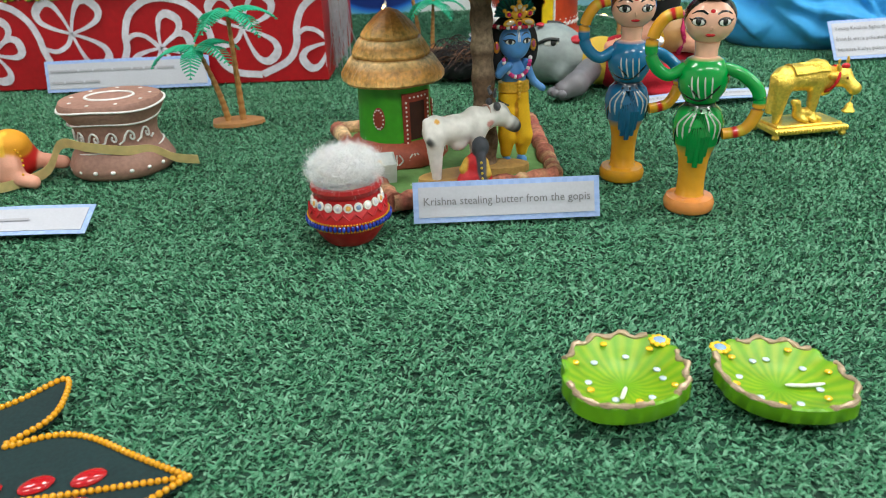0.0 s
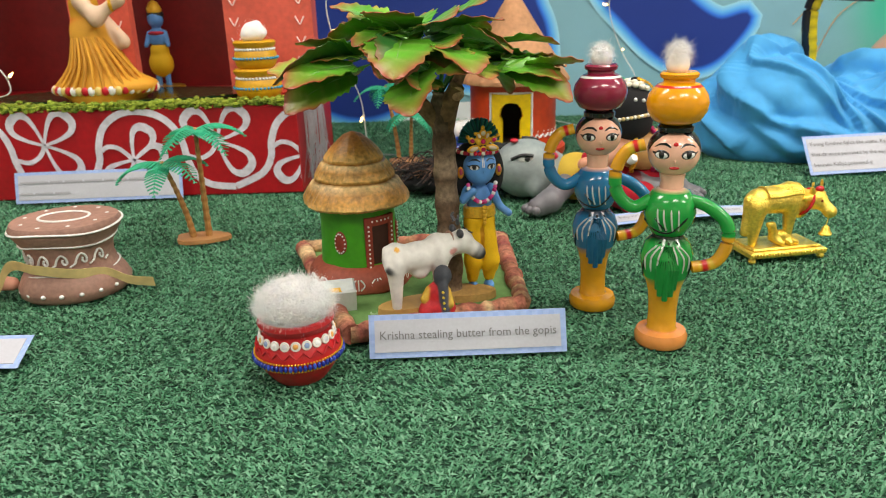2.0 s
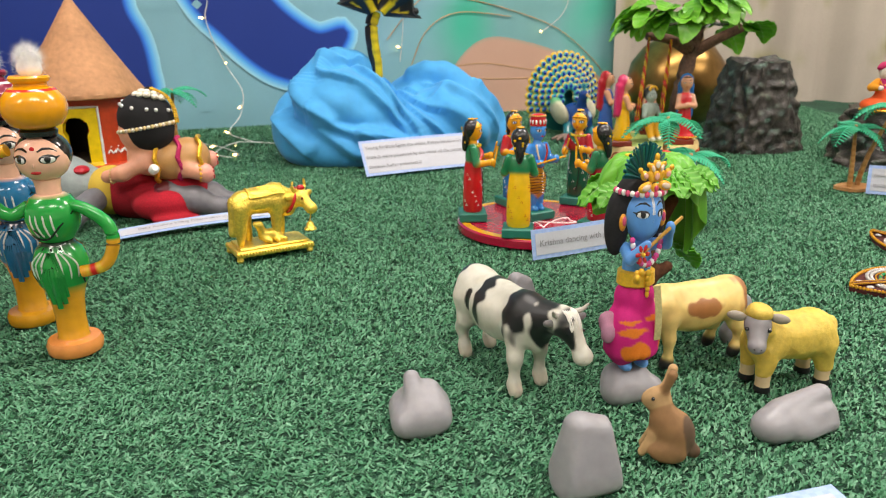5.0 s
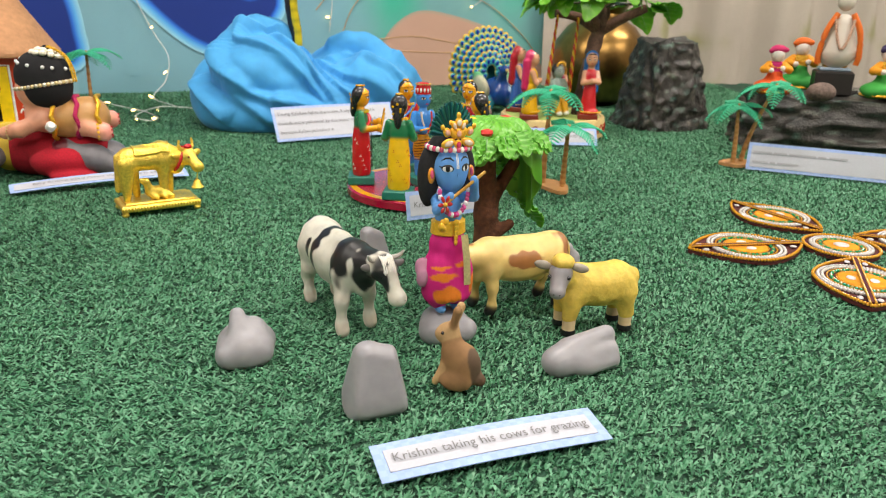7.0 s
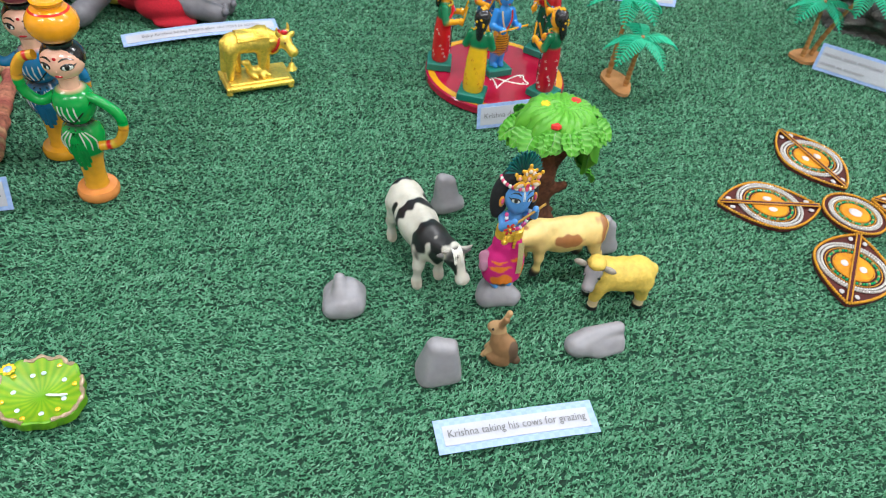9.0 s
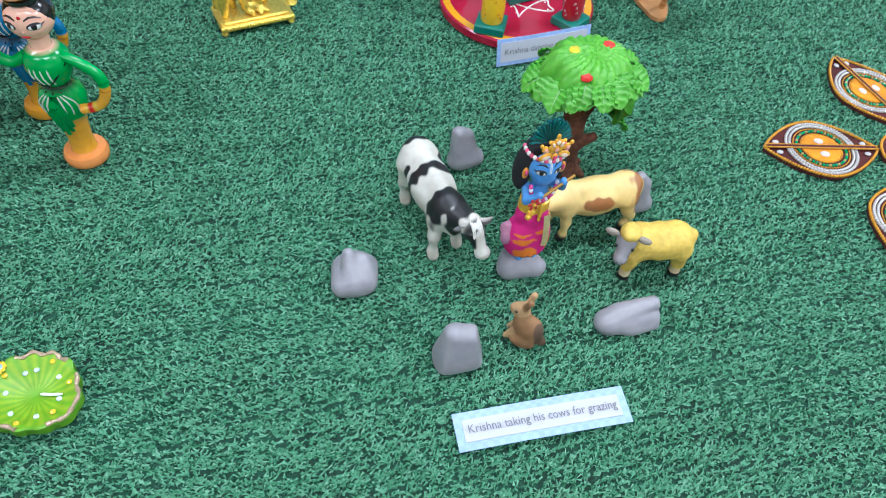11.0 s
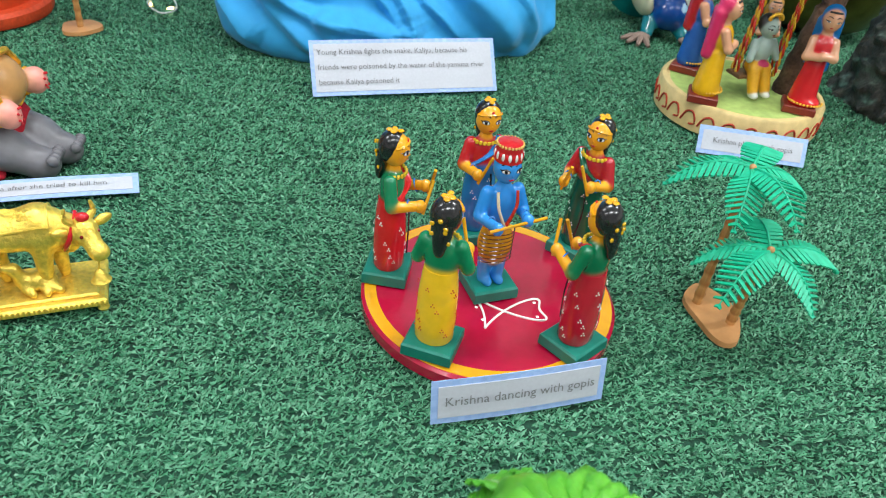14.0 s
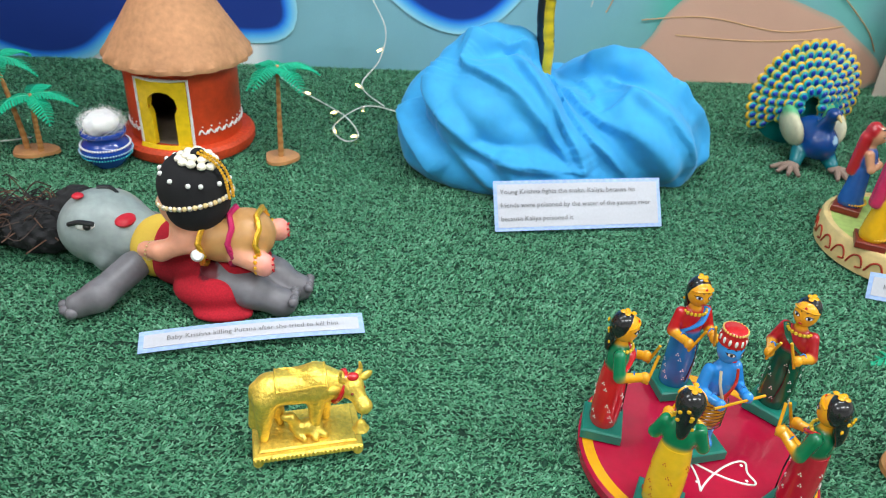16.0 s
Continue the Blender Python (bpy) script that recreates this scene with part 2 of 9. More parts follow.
        for d in range(3):
            a, b = ax.copy(), ax.copy()
            a[d], b[d] = slice(0, -1), slice(1, None)
            a, b = tuple(a), tuple(b)
            cross = S[a] != S[b]
            t = np.where(cross, D[a] / np.where(cross, D[a] - D[b], 1), 0)
            pt = X[a].copy()
            pt[..., d] += t * cell
            o1, o2 = [i for i in range(3) if i != d]
            for u in (0, 1):
                for w in (0, 1):
                    src, dst = [slice(None)] * 3, [slice(None)] * 3
                    for o, s in ((o1, u), (o2, w)):
                        src[o] = slice(s, s + n[o] - 1)
                    src = tuple(src)
                    cnt += cross[src]
                    acc += np.where(cross[src][..., None], pt[src], 0)
        on = cnt > 0
        idx = np.full(n - 1, -1)
        idx[on] = np.arange(on.sum())
        V = acc[on] / cnt[on][:, None]
        F = []
        for d in range(3):
            a, b = ax.copy(), ax.copy()
            a[d], b[d] = slice(0, -1), slice(1, None)
            cross = S[tuple(a)] != S[tuple(b)]
            o1, o2 = (d + 1) % 3, (d + 2) % 3
            I = np.argwhere(cross)
            I = I[(I[:, o1] > 0) & (I[:, o2] > 0)]
            inside = S[tuple(I.T)]
            quad = []
            for u, w in ((1, 1), (0, 1), (0, 0), (1, 0)):
                J = I.copy()
                J[:, o1] -= u
                J[:, o2] -= w
                quad.append(idx[tuple(J.T)])
            q = np.stack(quad, 1)
            q[~inside] = q[~inside][:, ::-1]
            F.append(q)
        F = np.concatenate(F)
        F = F[(F >= 0).all(1)]
        dist = np.stack([far(V, p) for p in prims], 1)
        colours = np.array([p[3] if p[0] == "e" else p[5] for p in prims])
        w = np.exp(-(dist - dist.min(1, keepdims=True)) / (cell * soft))
        C = (w @ colours) / w.sum(1, keepdims=True)
        for c, r, col in spots:
            q = V - np.array(c)
            e = np.linalg.norm(q / np.array(r), axis=1) if not isinstance(r, (int, float)) else np.linalg.norm(q, axis=1) / r
            e = e + 0.12 * np.sin(V[:, 0] * 420 + V[:, 2] * 300) + 0.1 * np.sin(V[:, 1] * 510)
            kk = np.clip((1.08 - e) / 0.14, 0, 1)[:, None]
            C = C * (1 - kk) + np.array(col) * kk
        if warp:
            V = warp(V)
            for _ in range(2):
                acc, cnt = np.zeros_like(V), np.zeros(len(V))
                for i in range(4):
                    a, b = F[:, i], F[:, (i + 1) % 4]
                    np.add.at(acc, a, V[b])
                    np.add.at(acc, b, V[a])
                    cnt += np.bincount(a, minlength=len(V)) + np.bincount(b, minlength=len(V))
                V = V * 0.6 + 0.4 * acc / np.maximum(cnt, 1)[:, None]
        return self.add(V.tolist(), F.tolist(), C.tolist(), mat)


def mesh_of(name, clay, sharp=38):
    me = bpy.data.meshes.new(name)
    me.from_pydata(clay.v, [], clay.f)
    for m in clay.mats:
        me.materials.append(MATS[m])
    me.polygons.foreach_set("material_index", clay.k)
    me.polygons.foreach_set("use_smooth", [True] * len(clay.f))
    at = me.color_attributes.new("paint", "FLOAT_COLOR", "POINT")
    at.data.foreach_set("color", np.hstack([np.array(clay.c, float), np.ones((len(clay.c), 1))]).ravel())
    me.update()
    me.set_sharp_from_angle(angle=radians(sharp))
    return me


def thing(name, m, label, category, group="", kind=""):
    """An Empty at the base of a thing."""
    ob = new(name)
    ob.empty_display_size = 0.02
    ob.matrix_basis = m
    return tagged(ob, label, category, group, kind)


def part(name, clay, parent, label="", sharp=38):
    ob = new(name, mesh_of(name, clay, sharp))
    ob.parent = parent
    return tagged(ob, label)


def single(name, clay, m, label, category, group="", kind="", sharp=38):
    """A thing that is one mesh."""
    ob = new(name, mesh_of(name, clay, sharp))
    ob.matrix_basis = m
    return tagged(ob, label, category, group, kind)


def curve(pts, n=8, closed=False):
    """A smooth line through the points."""
    P = [Vector(p) for p in pts]
    out, m = [], len(P)
    for i in range(m if closed else m - 1):
        g = (lambda j: P[j % m]) if closed else (lambda j: P[max(0, min(m - 1, j))])
        a, b, c, d = g(i - 1), g(i), g(i + 1), g(i + 2)
        for s in range(n):
            t = s / n
            out.append(0.5 * ((2 * b) + (c - a) * t + (2 * a - 5 * b + 4 * c - d) * t * t + (3 * b - a - 3 * c + d) * t ** 3))
    return out if closed else out + [P[-1]]


def ring(r, z, n=32, c=(0, 0), sq=(1, 1)):
    return [(c[0] + r * sq[0] * math.cos(2 * math.pi * i / n), c[1] + r * sq[1] * math.sin(2 * math.pi * i / n), z) for i in range(n)]


def beads(clay, path, r, col, mat="lacquer", seg=6, rings=4):
    for p in path:
        clay.ball(p, r, col, mat, seg=seg, rings=rings)


def spaced(path, step):
    """Points at even steps along a line."""
    P = [Vector(p) for p in path]
    out, left = [P[0]], step
    for a, b in zip(P, P[1:]):
        d = (b - a).length
        while d >= left:
            a = a + (b - a) * (left / d)
            out.append(a.copy())
            d -= left
            left = step
        left -= d
    return out


def fuzz(clay, c, r, count, length, rnd, col=(0.86, 0.86, 0.86), wide=0.00007):
    """Fine curled fibres lying over and standing off a tuft."""
    for _ in range(count):
        d = Vector((rnd.gauss(0, 1), rnd.gauss(0, 1), rnd.gauss(0.3, 1))).normalized()
        q = rnd.uniform(0.72, 1.0)
        p = Vector((c[0] + d.x * r[0] * q, c[1] + d.y * r[1] * q, c[2] + d.z * r[2] * q))
        g = Vector((rnd.gauss(0, 1), rnd.gauss(0, 1), rnd.gauss(0, 1)))
        e = (d * 0.3 + (g - d * g.dot(d)) * 0.8).normalized()
        f = (e + Vector((rnd.gauss(0, 0.8), rnd.gauss(0, 0.8), rnd.gauss(0, 0.8)))).normalized()
        L = length * rnd.uniform(0.5, 1.2)
        a, b = p + e * L * 0.5, p + e * L * 0.5 + f * L * 0.5
        w = e.cross(Vector((rnd.gauss(0, 1), rnd.gauss(0, 1), rnd.gauss(0, 1)))).normalized() * wide
        clay.add([p - w, p + w, a + w, a - w, b + w * 0.6, b - w * 0.6], [(0, 1, 2, 3), (3, 2, 4, 5)], col, "cotton")


def tuft(name, parent, c, r, rnd, count=260, length=0.012, label="loose white cotton wool"):
    k = Clay()
    bumps = [("e", c, tuple(a * 0.74 for a in r), (0.86, 0.86, 0.86))]
    for _ in range(22):
        d = Vector((rnd.gauss(0, 1), rnd.gauss(0, 1), rnd.gauss(0.2, 0.8))).normalized()
        s = rnd.uniform(0.2, 0.4) * min(r)
        bumps.append(("e", (c[0] + d.x * r[0] * 0.6, c[1] + d.y * r[1] * 0.6, c[2] + d.z * r[2] * 0.6), (s, s, s), (0.86, 0.86, 0.86)))
    k.organic(bumps, min(r) / 11, "cotton", k=min(r) * 0.35)
    fuzz(k, c, r, count, length, rnd)
    return part(name, k, parent, label)


WHITE, BLACK = (0.8, 0.8, 0.78), (0.012, 0.012, 0.014)
YELLOW, ORANGE, RED = rgb("f0ae10"), rgb("e8701c"), rgb("c4161c")
GOLD = rgb("f2bd3a")


# ---- the room ----
# Unseen shell, assumed, added to close the space and return the lamps' light.
surface("wall_paint", 0.7, colour=(0.72, 0.7, 0.66), vary=0.05, grain=60, big=1.2)
surface("ceiling_tile", 0.85, colour=(0.78, 0.78, 0.76), vary=0.05, grain=200, big=2)
surface("floor_vinyl", 0.4, colour=(0.35, 0.33, 0.3), vary=0.12, grain=30, big=1.5)
surface("table_edge", 0.5, colour=(0.3, 0.2, 0.12), vary=0.2, grain=40)


def slab_box(name, c, size, mat, label, category):
    k = Clay().box(c, size, (0.5, 0.5, 0.5), mat, bev=0.004)
    return single(name, k, Matrix(), label, category, kind="structure")


slab_box("floor", (0.6, -0.3, -0.8), (7.2, 5.4, 0.1), "floor_vinyl", "assumed grey vinyl floor of the room, out of view", "floor")
slab_box("ceiling", (0.6, -0.3, 2.0), (7.2, 5.4, 0.1), "ceiling_tile", "assumed plain white ceiling of the room, out of view", "ceiling")
slab_box("wall_north", (0.6, 2.45, 0.6), (7.2, 0.1, 2.7), "wall_paint", "assumed plain pale wall hidden behind the display", "wall")
slab_box("wall_south", (0.6, -3.05, 0.6), (7.2, 0.1, 2.7), "wall_paint", "assumed plain pale wall of the room, out of view", "wall")
slab_box("wall_west", (-3.05, -0.3, 0.6), (0.1, 5.4, 2.7), "wall_paint", "assumed plain pale wall of the room, out of view", "wall")
slab_box("wall_east", (4.25, -0.3, 0.6), (0.1, 5.4, 2.7), "wall_paint", "assumed plain pale wall of the room, out of view", "wall")

# Fixture bodies added at the assumed lamp places, out of view.
fixture = thing("assumed_ceiling_light", pose(LAMPS[0][0], LAMPS[0][1], 1.92), "assumed fluorescent ceiling light with flat diffuser, out of view", "ceiling light", "ceiling lights")
k = Clay()
for sx, sy, cx, cy in ((1.2, 0.02, 0, 0.16), (1.2, 0.02, 0, -0.16), (0.02, 0.3, 0.59, 0), (0.02, 0.3, -0.59, 0)):
    k.box((cx, cy, 0.005), (sx, sy, 0.045), WHITE, "satin")
part("housing", k, fixture)
part("diffuser", Clay().box((0, 0, 0.015), (1.16, 0.3, 0.01), WHITE, "diffuser"), fixture)
for lx, ly in LAMPS[1:]:
    copy_thing(fixture, pose(lx, ly, 1.92))


# ---- the table and its turf ----
def rise(y):
    t = max(0.0, min(1.0, (y - 1.45) / 0.27))
    return 0.02 * t * t * (3 - 2 * t)


table = thing("display_table", pose(0, 0, 0), "long display table covered with green artificial turf", "table", kind="structure")
k = Clay().box((0.6, 0.8, -0.04), (4.6, 2.1, 0.05), (0.3, 0.2, 0.12), "table_edge", bev=0.004)
part("tabletop", k, table)
for x in (-1.55, 2.75):
    for y in (-0.1, 1.7):
        part("leg", Clay().box((x, y, -0.405), (0.06, 0.06, 0.68), (0.2, 0.2, 0.2), "table_edge"), table)

surface("turf_backing", 0.9, colour=(0.008, 0.05, 0.026), vary=0.35, grain=260, big=14, bump=0.8, depth=0.002)
k = Clay().grid(lambda u, v: (-1.7 + 4.6 * u, -0.25 + 2.0 * v, rise(-0.25 + 2.0 * v) - 0.0042), 30, 60, (0.01, 0.08, 0.05), "turf_backing", thick=0.006)
turf = single("turf", k, Matrix(), "dark green artificial turf laid over the table", "artificial turf", kind="structure")

pile = bpy.data.materials.new("turf_blade")
pile.use_nodes = True
nt = pile.node_tree
bs = nt.nodes["Principled BSDF"]
bs.inputs["Roughness"].default_value, bs.inputs["Specular IOR Level"].default_value = 0.42, 0.34
geo, cr = nt.nodes.new("ShaderNodeNewGeometry"), nt.nodes.new("ShaderNodeValToRGB")
tc, nz = nt.nodes.new("ShaderNodeTexCoord"), nt.nodes.new("ShaderNodeTexNoise")
nz.inputs["Scale"].default_value, nz.inputs["Detail"].default_value = 26.0, 3.0
ma = nt.nodes.new("ShaderNodeMath")
ma.operation, ma.inputs[1].default_value = "MULTIPLY_ADD", 0.3
nt.links.new(tc.outputs["Object"], nz.inputs["Vector"])
nt.links.new(nz.outputs["Fac"], ma.inputs[0])
nt.links.new(geo.outputs["Random Per Island"], ma.inputs[2])
nt.links.new(ma.outputs[0], cr.inputs["Fac"])
# Random strand tones; the darkest also paint shaded gaps, the lightest a gloss.
for pos, col in ((0.0, (0.006, 0.045, 0.02)), (0.19, (0.011, 0.075, 0.036)), (0.31, (0.062, 0.242, 0.12)), (0.6, (0.114, 0.328, 0.188)), (0.85, (0.174, 0.398, 0.248)), (0.97, (0.23, 0.455, 0.31)), (1.0, (0.3, 0.5, 0.38))):
    e = cr.color_ramp.elements.new(pos) if 0 < pos < 1 else cr.color_ramp.elements[0 if pos == 0 else -1]
    e.position, e.color = pos, (*col, 1)
mr = nt.nodes.new("ShaderNodeMath")
mr.operation, mr.inputs[1].default_value = "MULTIPLY", 0.77
nt.links.new(ma.outputs[0], mr.inputs[0])
nt.links.new(mr.outputs[0], cr.inputs["Fac"])
nt.links.new(cr.outputs[0], bs.inputs["Base Color"])


def blades(name, x0, x1, y0, y1, length, width, rng):
    """Rows of stitched tufts of short flat strands that splay mostly sideways, each strand a pointed sliver."""
    gap, each = 0.0052, 12
    nx, ny = int((x1 - x0) / gap), int((y1 - y0) / gap)
    gx, gy = np.meshgrid(np.arange(nx), np.arange(ny))
    tx = x0 + (gx + 0.5 + 0.5 * (gy % 2)) * gap + rng.normal(0, gap * 0.24, gx.shape)
    ty = y0 + (gy + 0.5) * gap + rng.normal(0, gap * 0.16, gx.shape) + 0.0012 * np.sin(gx * 0.21 + gy * 1.3)
    count = nx * ny * each
    x = np.repeat(tx.ravel(), each) + rng.normal(0, 0.0007, count)
    y = np.repeat(ty.ravel(), each) + rng.normal(0, 0.0005, count)
    t = np.clip((y - 1.45) / 0.27, 0, 1)
    z = 0.02 * t * t * (3 - 2 * t) - 0.0038
    L = length * rng.uniform(0.55, 1.3, count)
    tilt = np.radians(rng.normal(58, 18, count))
    comb = 0.35 * np.sin(x * 9 + 3 * np.sin(y * 7)) + rng.normal(0, 0.55, count)
    comb = comb + np.where(rng.random(count) < 0.5, np.pi, 0) + 0.15
    d = np.stack([np.cos(comb) * np.sin(tilt), np.sin(comb) * np.sin(tilt), np.abs(np.cos(tilt))], 1)
    s = np.stack([-np.sin(comb), np.cos(comb), rng.normal(0, 0.45, count)], 1)
    s /= np.linalg.norm(s, axis=1)[:, None]
    p = np.stack([x, y, z], 1)
    w = (width * rng.uniform(0.7, 1.3, count))[:, None]
    tip = p + d * L[:, None]
    tip[:, 2] -= 0.15 * L * np.sin(tilt)
    flip = (rng.random(count) < 0.55)[:, None]
    wide, point = np.where(flip, tip, p), np.where(flip, p, tip)
    V = np.stack([wide - s * w / 2, wide + s * w / 2, point], 1).reshape(-1, 3)
    me = bpy.data.meshes.new(name)
    me.vertices.add(3 * count)
    me.vertices.foreach_set("co", V.ravel())
    me.loops.add(3 * count)
    me.loops.foreach_set("vertex_index", np.arange(3 * count))
    me.polygons.add(count)
    me.polygons.foreach_set("loop_start", np.arange(count) * 3)
    me.update(calc_edges=True)
    me.materials.append(pile)
    return me


rng = np.random.default_rng(7)
near = blades("turf_pile", -0.55, 1.25, 0.12, 0.95, 0.0050, 0.0018, rng)
far = blades("turf_pile", -1.1, 1.95, 0.95, 1.73, 0.0050, 0.0020, rng)
side = blades("turf_pile", 1.25, 1.9, 0.35, 0.95, 0.0050, 0.0020, rng)
for me in (near, far, side):
    tagged(new("turf_pile", me), "short green plastic turf strands combed sideways", "artificial turf", kind="stuff")


# ---- the backdrop ----
BACK = 1.72
surface("sheet_print", 0.7, vary=0.05, bump=0.3, grain=700, big=5, depth=0.0008)
backdrop = thing("backdrop", pose(0, BACK, 0), "printed pale blue fabric backdrop with dark blue shapes and fold creases", "backdrop", kind="structure")
SKY, TEAL, SALMON, SAND = rgb("7db0bf"), rgb("6caa9f"), rgb("cba28e"), rgb("aca292")


def cloth_z(x, z):
    fx, fz = abs(((x - 0.135) / 0.25 + 0.5) % 1 - 0.5) * 0.25, abs(((z - 0.28) / 0.3 + 0.5) % 1 - 0.5) * 0.3
    return 0.0022 * math.exp(-fx / 0.006) + 0.0022 * math.exp(-fz / 0.006)


def cloth_col(x, z):
    n = noise.noise(Vector((x * 4, z * 4, 2.0)))
    a = max(0.0, min(1.0, (x - 0.78 + 0.1 * n) / 0.2))
    b = max(0.0, min(1.0, (x - 1.42 + 0.1 * n) / 0.15))
    g = max(0.0, noise.noise(Vector((x * 5.5, z * 7, 7.0)))) * a * (1 - b)
    col = mix(mix(SKY, mix(TEAL, SKY, 0.5), a), SAND, b)
    return mix(col, rgb("35b79a"), min(1, g * 1.6))


X0, X1, Z1 = -1.25, 1.75, 0.95
k = Clay().grid(lambda u, v: (X0 + (X1 - X0) * u, -cloth_z(X0 + (X1 - X0) * u, 0.055 + Z1 * v), 0.055 + Z1 * v), 200, 80, lambda u, v: cloth_col(X0 + (X1 - X0) * u, 0.055 + Z1 * v), "sheet_print", thick=-0.0015)
part("fabric", k, backdrop)
k = Clay().grid(lambda u, v: (X0 + (X1 - X0) * u, -cloth_z(X0 + (X1 - X0) * u, 0.055 * v) * 0.5, -0.03 + 0.085 * v), 120, 4, lambda u, v: mix(rgb("eef3f5"), cloth_col(X0 + (X1 - X0) * u, 0.05), min(1.0, max(0.0, (X0 + (X1 - X0) * u - 0.22) / 0.04))), "sheet_print", thick=-0.0015)
part("lower_band", k, backdrop, "white lower margin of the printed fabric")


def printed(name, pts, cols, widths, label=""):
    """A flat printed shape: dark middle and paler rims outward."""
    line = [Vector((p[0], p[1])) for p in curve([(x, z, 0) for x, z in pts], 7, True)]
    n = len(line)
    area = sum(line[i].x * line[(i + 1) % n].y - line[(i + 1) % n].x * line[i].y for i in range(n))
    sgn = 1 if area > 0 else -1
    rows = []
    for w in widths:
        row = []
        for i in range(n):
            d = (line[(i + 1) % n] - line[i - 1]).normalized()
            q = line[i] + Vector((d.y, -d.x)) * sgn * w
            row.append(q)
        rows.append(row)
    k = Clay()

    def put(q):
        return (q.x, -0.0042, q.y)

    inner = [(q.x, q.y) for q in rows[0]]
    k.add([put(q) for q in rows[0]], tess(inner), cols[0], "sheet_print")
    for a in range(len(rows) - 1):
        k.add([put(q) for q in rows[a]] + [put(q) for q in rows[a + 1]], [(i, (i + 1) % n, n + (i + 1) % n, n + i) for i in range(n)], [cols[a]] * n + [cols[a + 1]] * n, "sheet_print")
    return part(name, k, backdrop, label)


NAVY = rgb("0b3188")
RIM = (NAVY, NAVY, rgb("1c6fe0"), rgb("5db8f5"), rgb("9fdaec"))
OUT = (0.0, 0.006, 0.012, 0.022, 0.034)
printed("dark_shape", [(0.33, 0.42), (0.385, 0.285), (0.438, 0.224), (0.497, 0.166), (0.548, 0.134), (0.6, 0.124), (0.65, 0.148), (0.7, 0.217), (0.64, 0.209), (0.58, 0.242), (0.527, 0.294), (0.49, 0.36), (0.45, 0.45)], RIM, OUT, "dark blue printed swoosh with a bright rim")
printed("dark_shape", [(-0.29, 0.5), (-0.3, 0.2), (-0.27, 0.09), (-0.2, 0.048), (-0.14, 0.036), (-0.08, 0.05), (-0.02, 0.095), (0.05, 0.11), (0.12, 0.1), (0.18, 0.092), (0.262, 0.098), (0.266, 0.15), (0.258, 0.21), (0.235, 0.267), (0.23, 0.33), (0.22, 0.5)], RIM, OUT, "large dark blue printed shape")
printed("pale_shape", [(0.975, 0.03), (0.972, 0.105), (1.013, 0.163), (1.073, 0.189), (1.166, 0.175), (1.25, 0.15), (1.32, 0.12), (1.4, 0.03)], [SALMON, SALMON, mix(SALMON, TEAL, 0.4)], (0.0, 0.004, 0.014), "salmon pink printed stone shape")
for pts in ([(0.93, 0.13), (1.05, 0.14), (1.2, 0.12), (1.32, 0.135)], [(0.95, 0.3), (1.1, 0.27), (1.25, 0.22), (1.36, 0.14), (1.4, 0.09)], [(0.8, 0.2), (0.9, 0.3), (1.05, 0.34), (1.2, 0.3)], [(1.0, 0.105), (1.15, 0.1), (1.3, 0.11)], [(0.86, 0.14), (0.9, 0.22), (0.98, 0.26), (1.12, 0.25)]):
    k = Clay().tube([(p.x, -0.0045, p.y) for p in curve([(x, z, 0) for x, z in pts], 12)], 0.0011, rgb("c39a6c"), "sheet_print", seg=4)
    part("gold_line", k, backdrop)

surface("curtain", 0.8, vary=0.06, bump=0.3, grain=500, big=4)


def drape(u, v):
    x = 1.4 + 1.9 * u
    return (x, 1.68 - 0.35 * max(0, x - 1.9) + 0.014 * math.sin(x * 31 + math.sin(v * 3)) + 0.008 * math.sin(x * 73 + 1), -0.03 + 0.95 * v)


def drape_col(u, v):
    n = noise.noise(Vector((u * 22, v * 9, 5)))
    return mix(rgb("b3a89c"), rgb("98946e"), max(0, min(1, (n - 0.25) * 4)))


k = Clay().grid(drape, 200, 30, drape_col, "curtain", thick=-0.002)
single("curtain", k, Matrix(), "pale beige curtain with faint leaf print hanging in folds", "curtain", kind="structure")


# ---- caption cards ----
surface("card_border", 0.55, vary=0.06, bump=0.0, grain=30, big=150)
nt = MATS["card_border"].node_tree
ck, tc = nt.nodes.new("ShaderNodeTexChecker"), nt.nodes.new("ShaderNodeTexCoord")
ck.inputs["Scale"].default_value = 220.0
ck.inputs["Color1"].default_value, ck.inputs["Color2"].default_value = (*rgb("9fb8e6"), 1), (*rgb("97b1e3"), 1)
nt.links.new(tc.outputs["Object"], ck.inputs["Vector"])
nt.links.new(ck.outputs["Color"], nt.nodes["Vector Math"].inputs[0])
surface("ink", 0.6, vary=0.02, bump=0.0)
INK = (0.18, 0.18, 0.19)


def letters(text, height):
    """Points and faces of a line of writing, from x = 0, with capitals of the given height."""
    cu = bpy.data.curves.new("writing", "FONT")
    cu.body, cu.size, cu.resolution_u = text, height / 0.7, 2
    ob = new("writing", cu)
    me = bpy.data.meshes.new_from_object(ob.evaluated_get(bpy.context.evaluated_depsgraph_get()))
    pts, fs = [tuple(v.co) for v in me.vertices], [tuple(p.vertices) for p in me.polygons]
    bpy.data.objects.remove(ob)
    bpy.data.curves.remove(cu)
    bpy.data.meshes.remove(me)
    return pts, fs


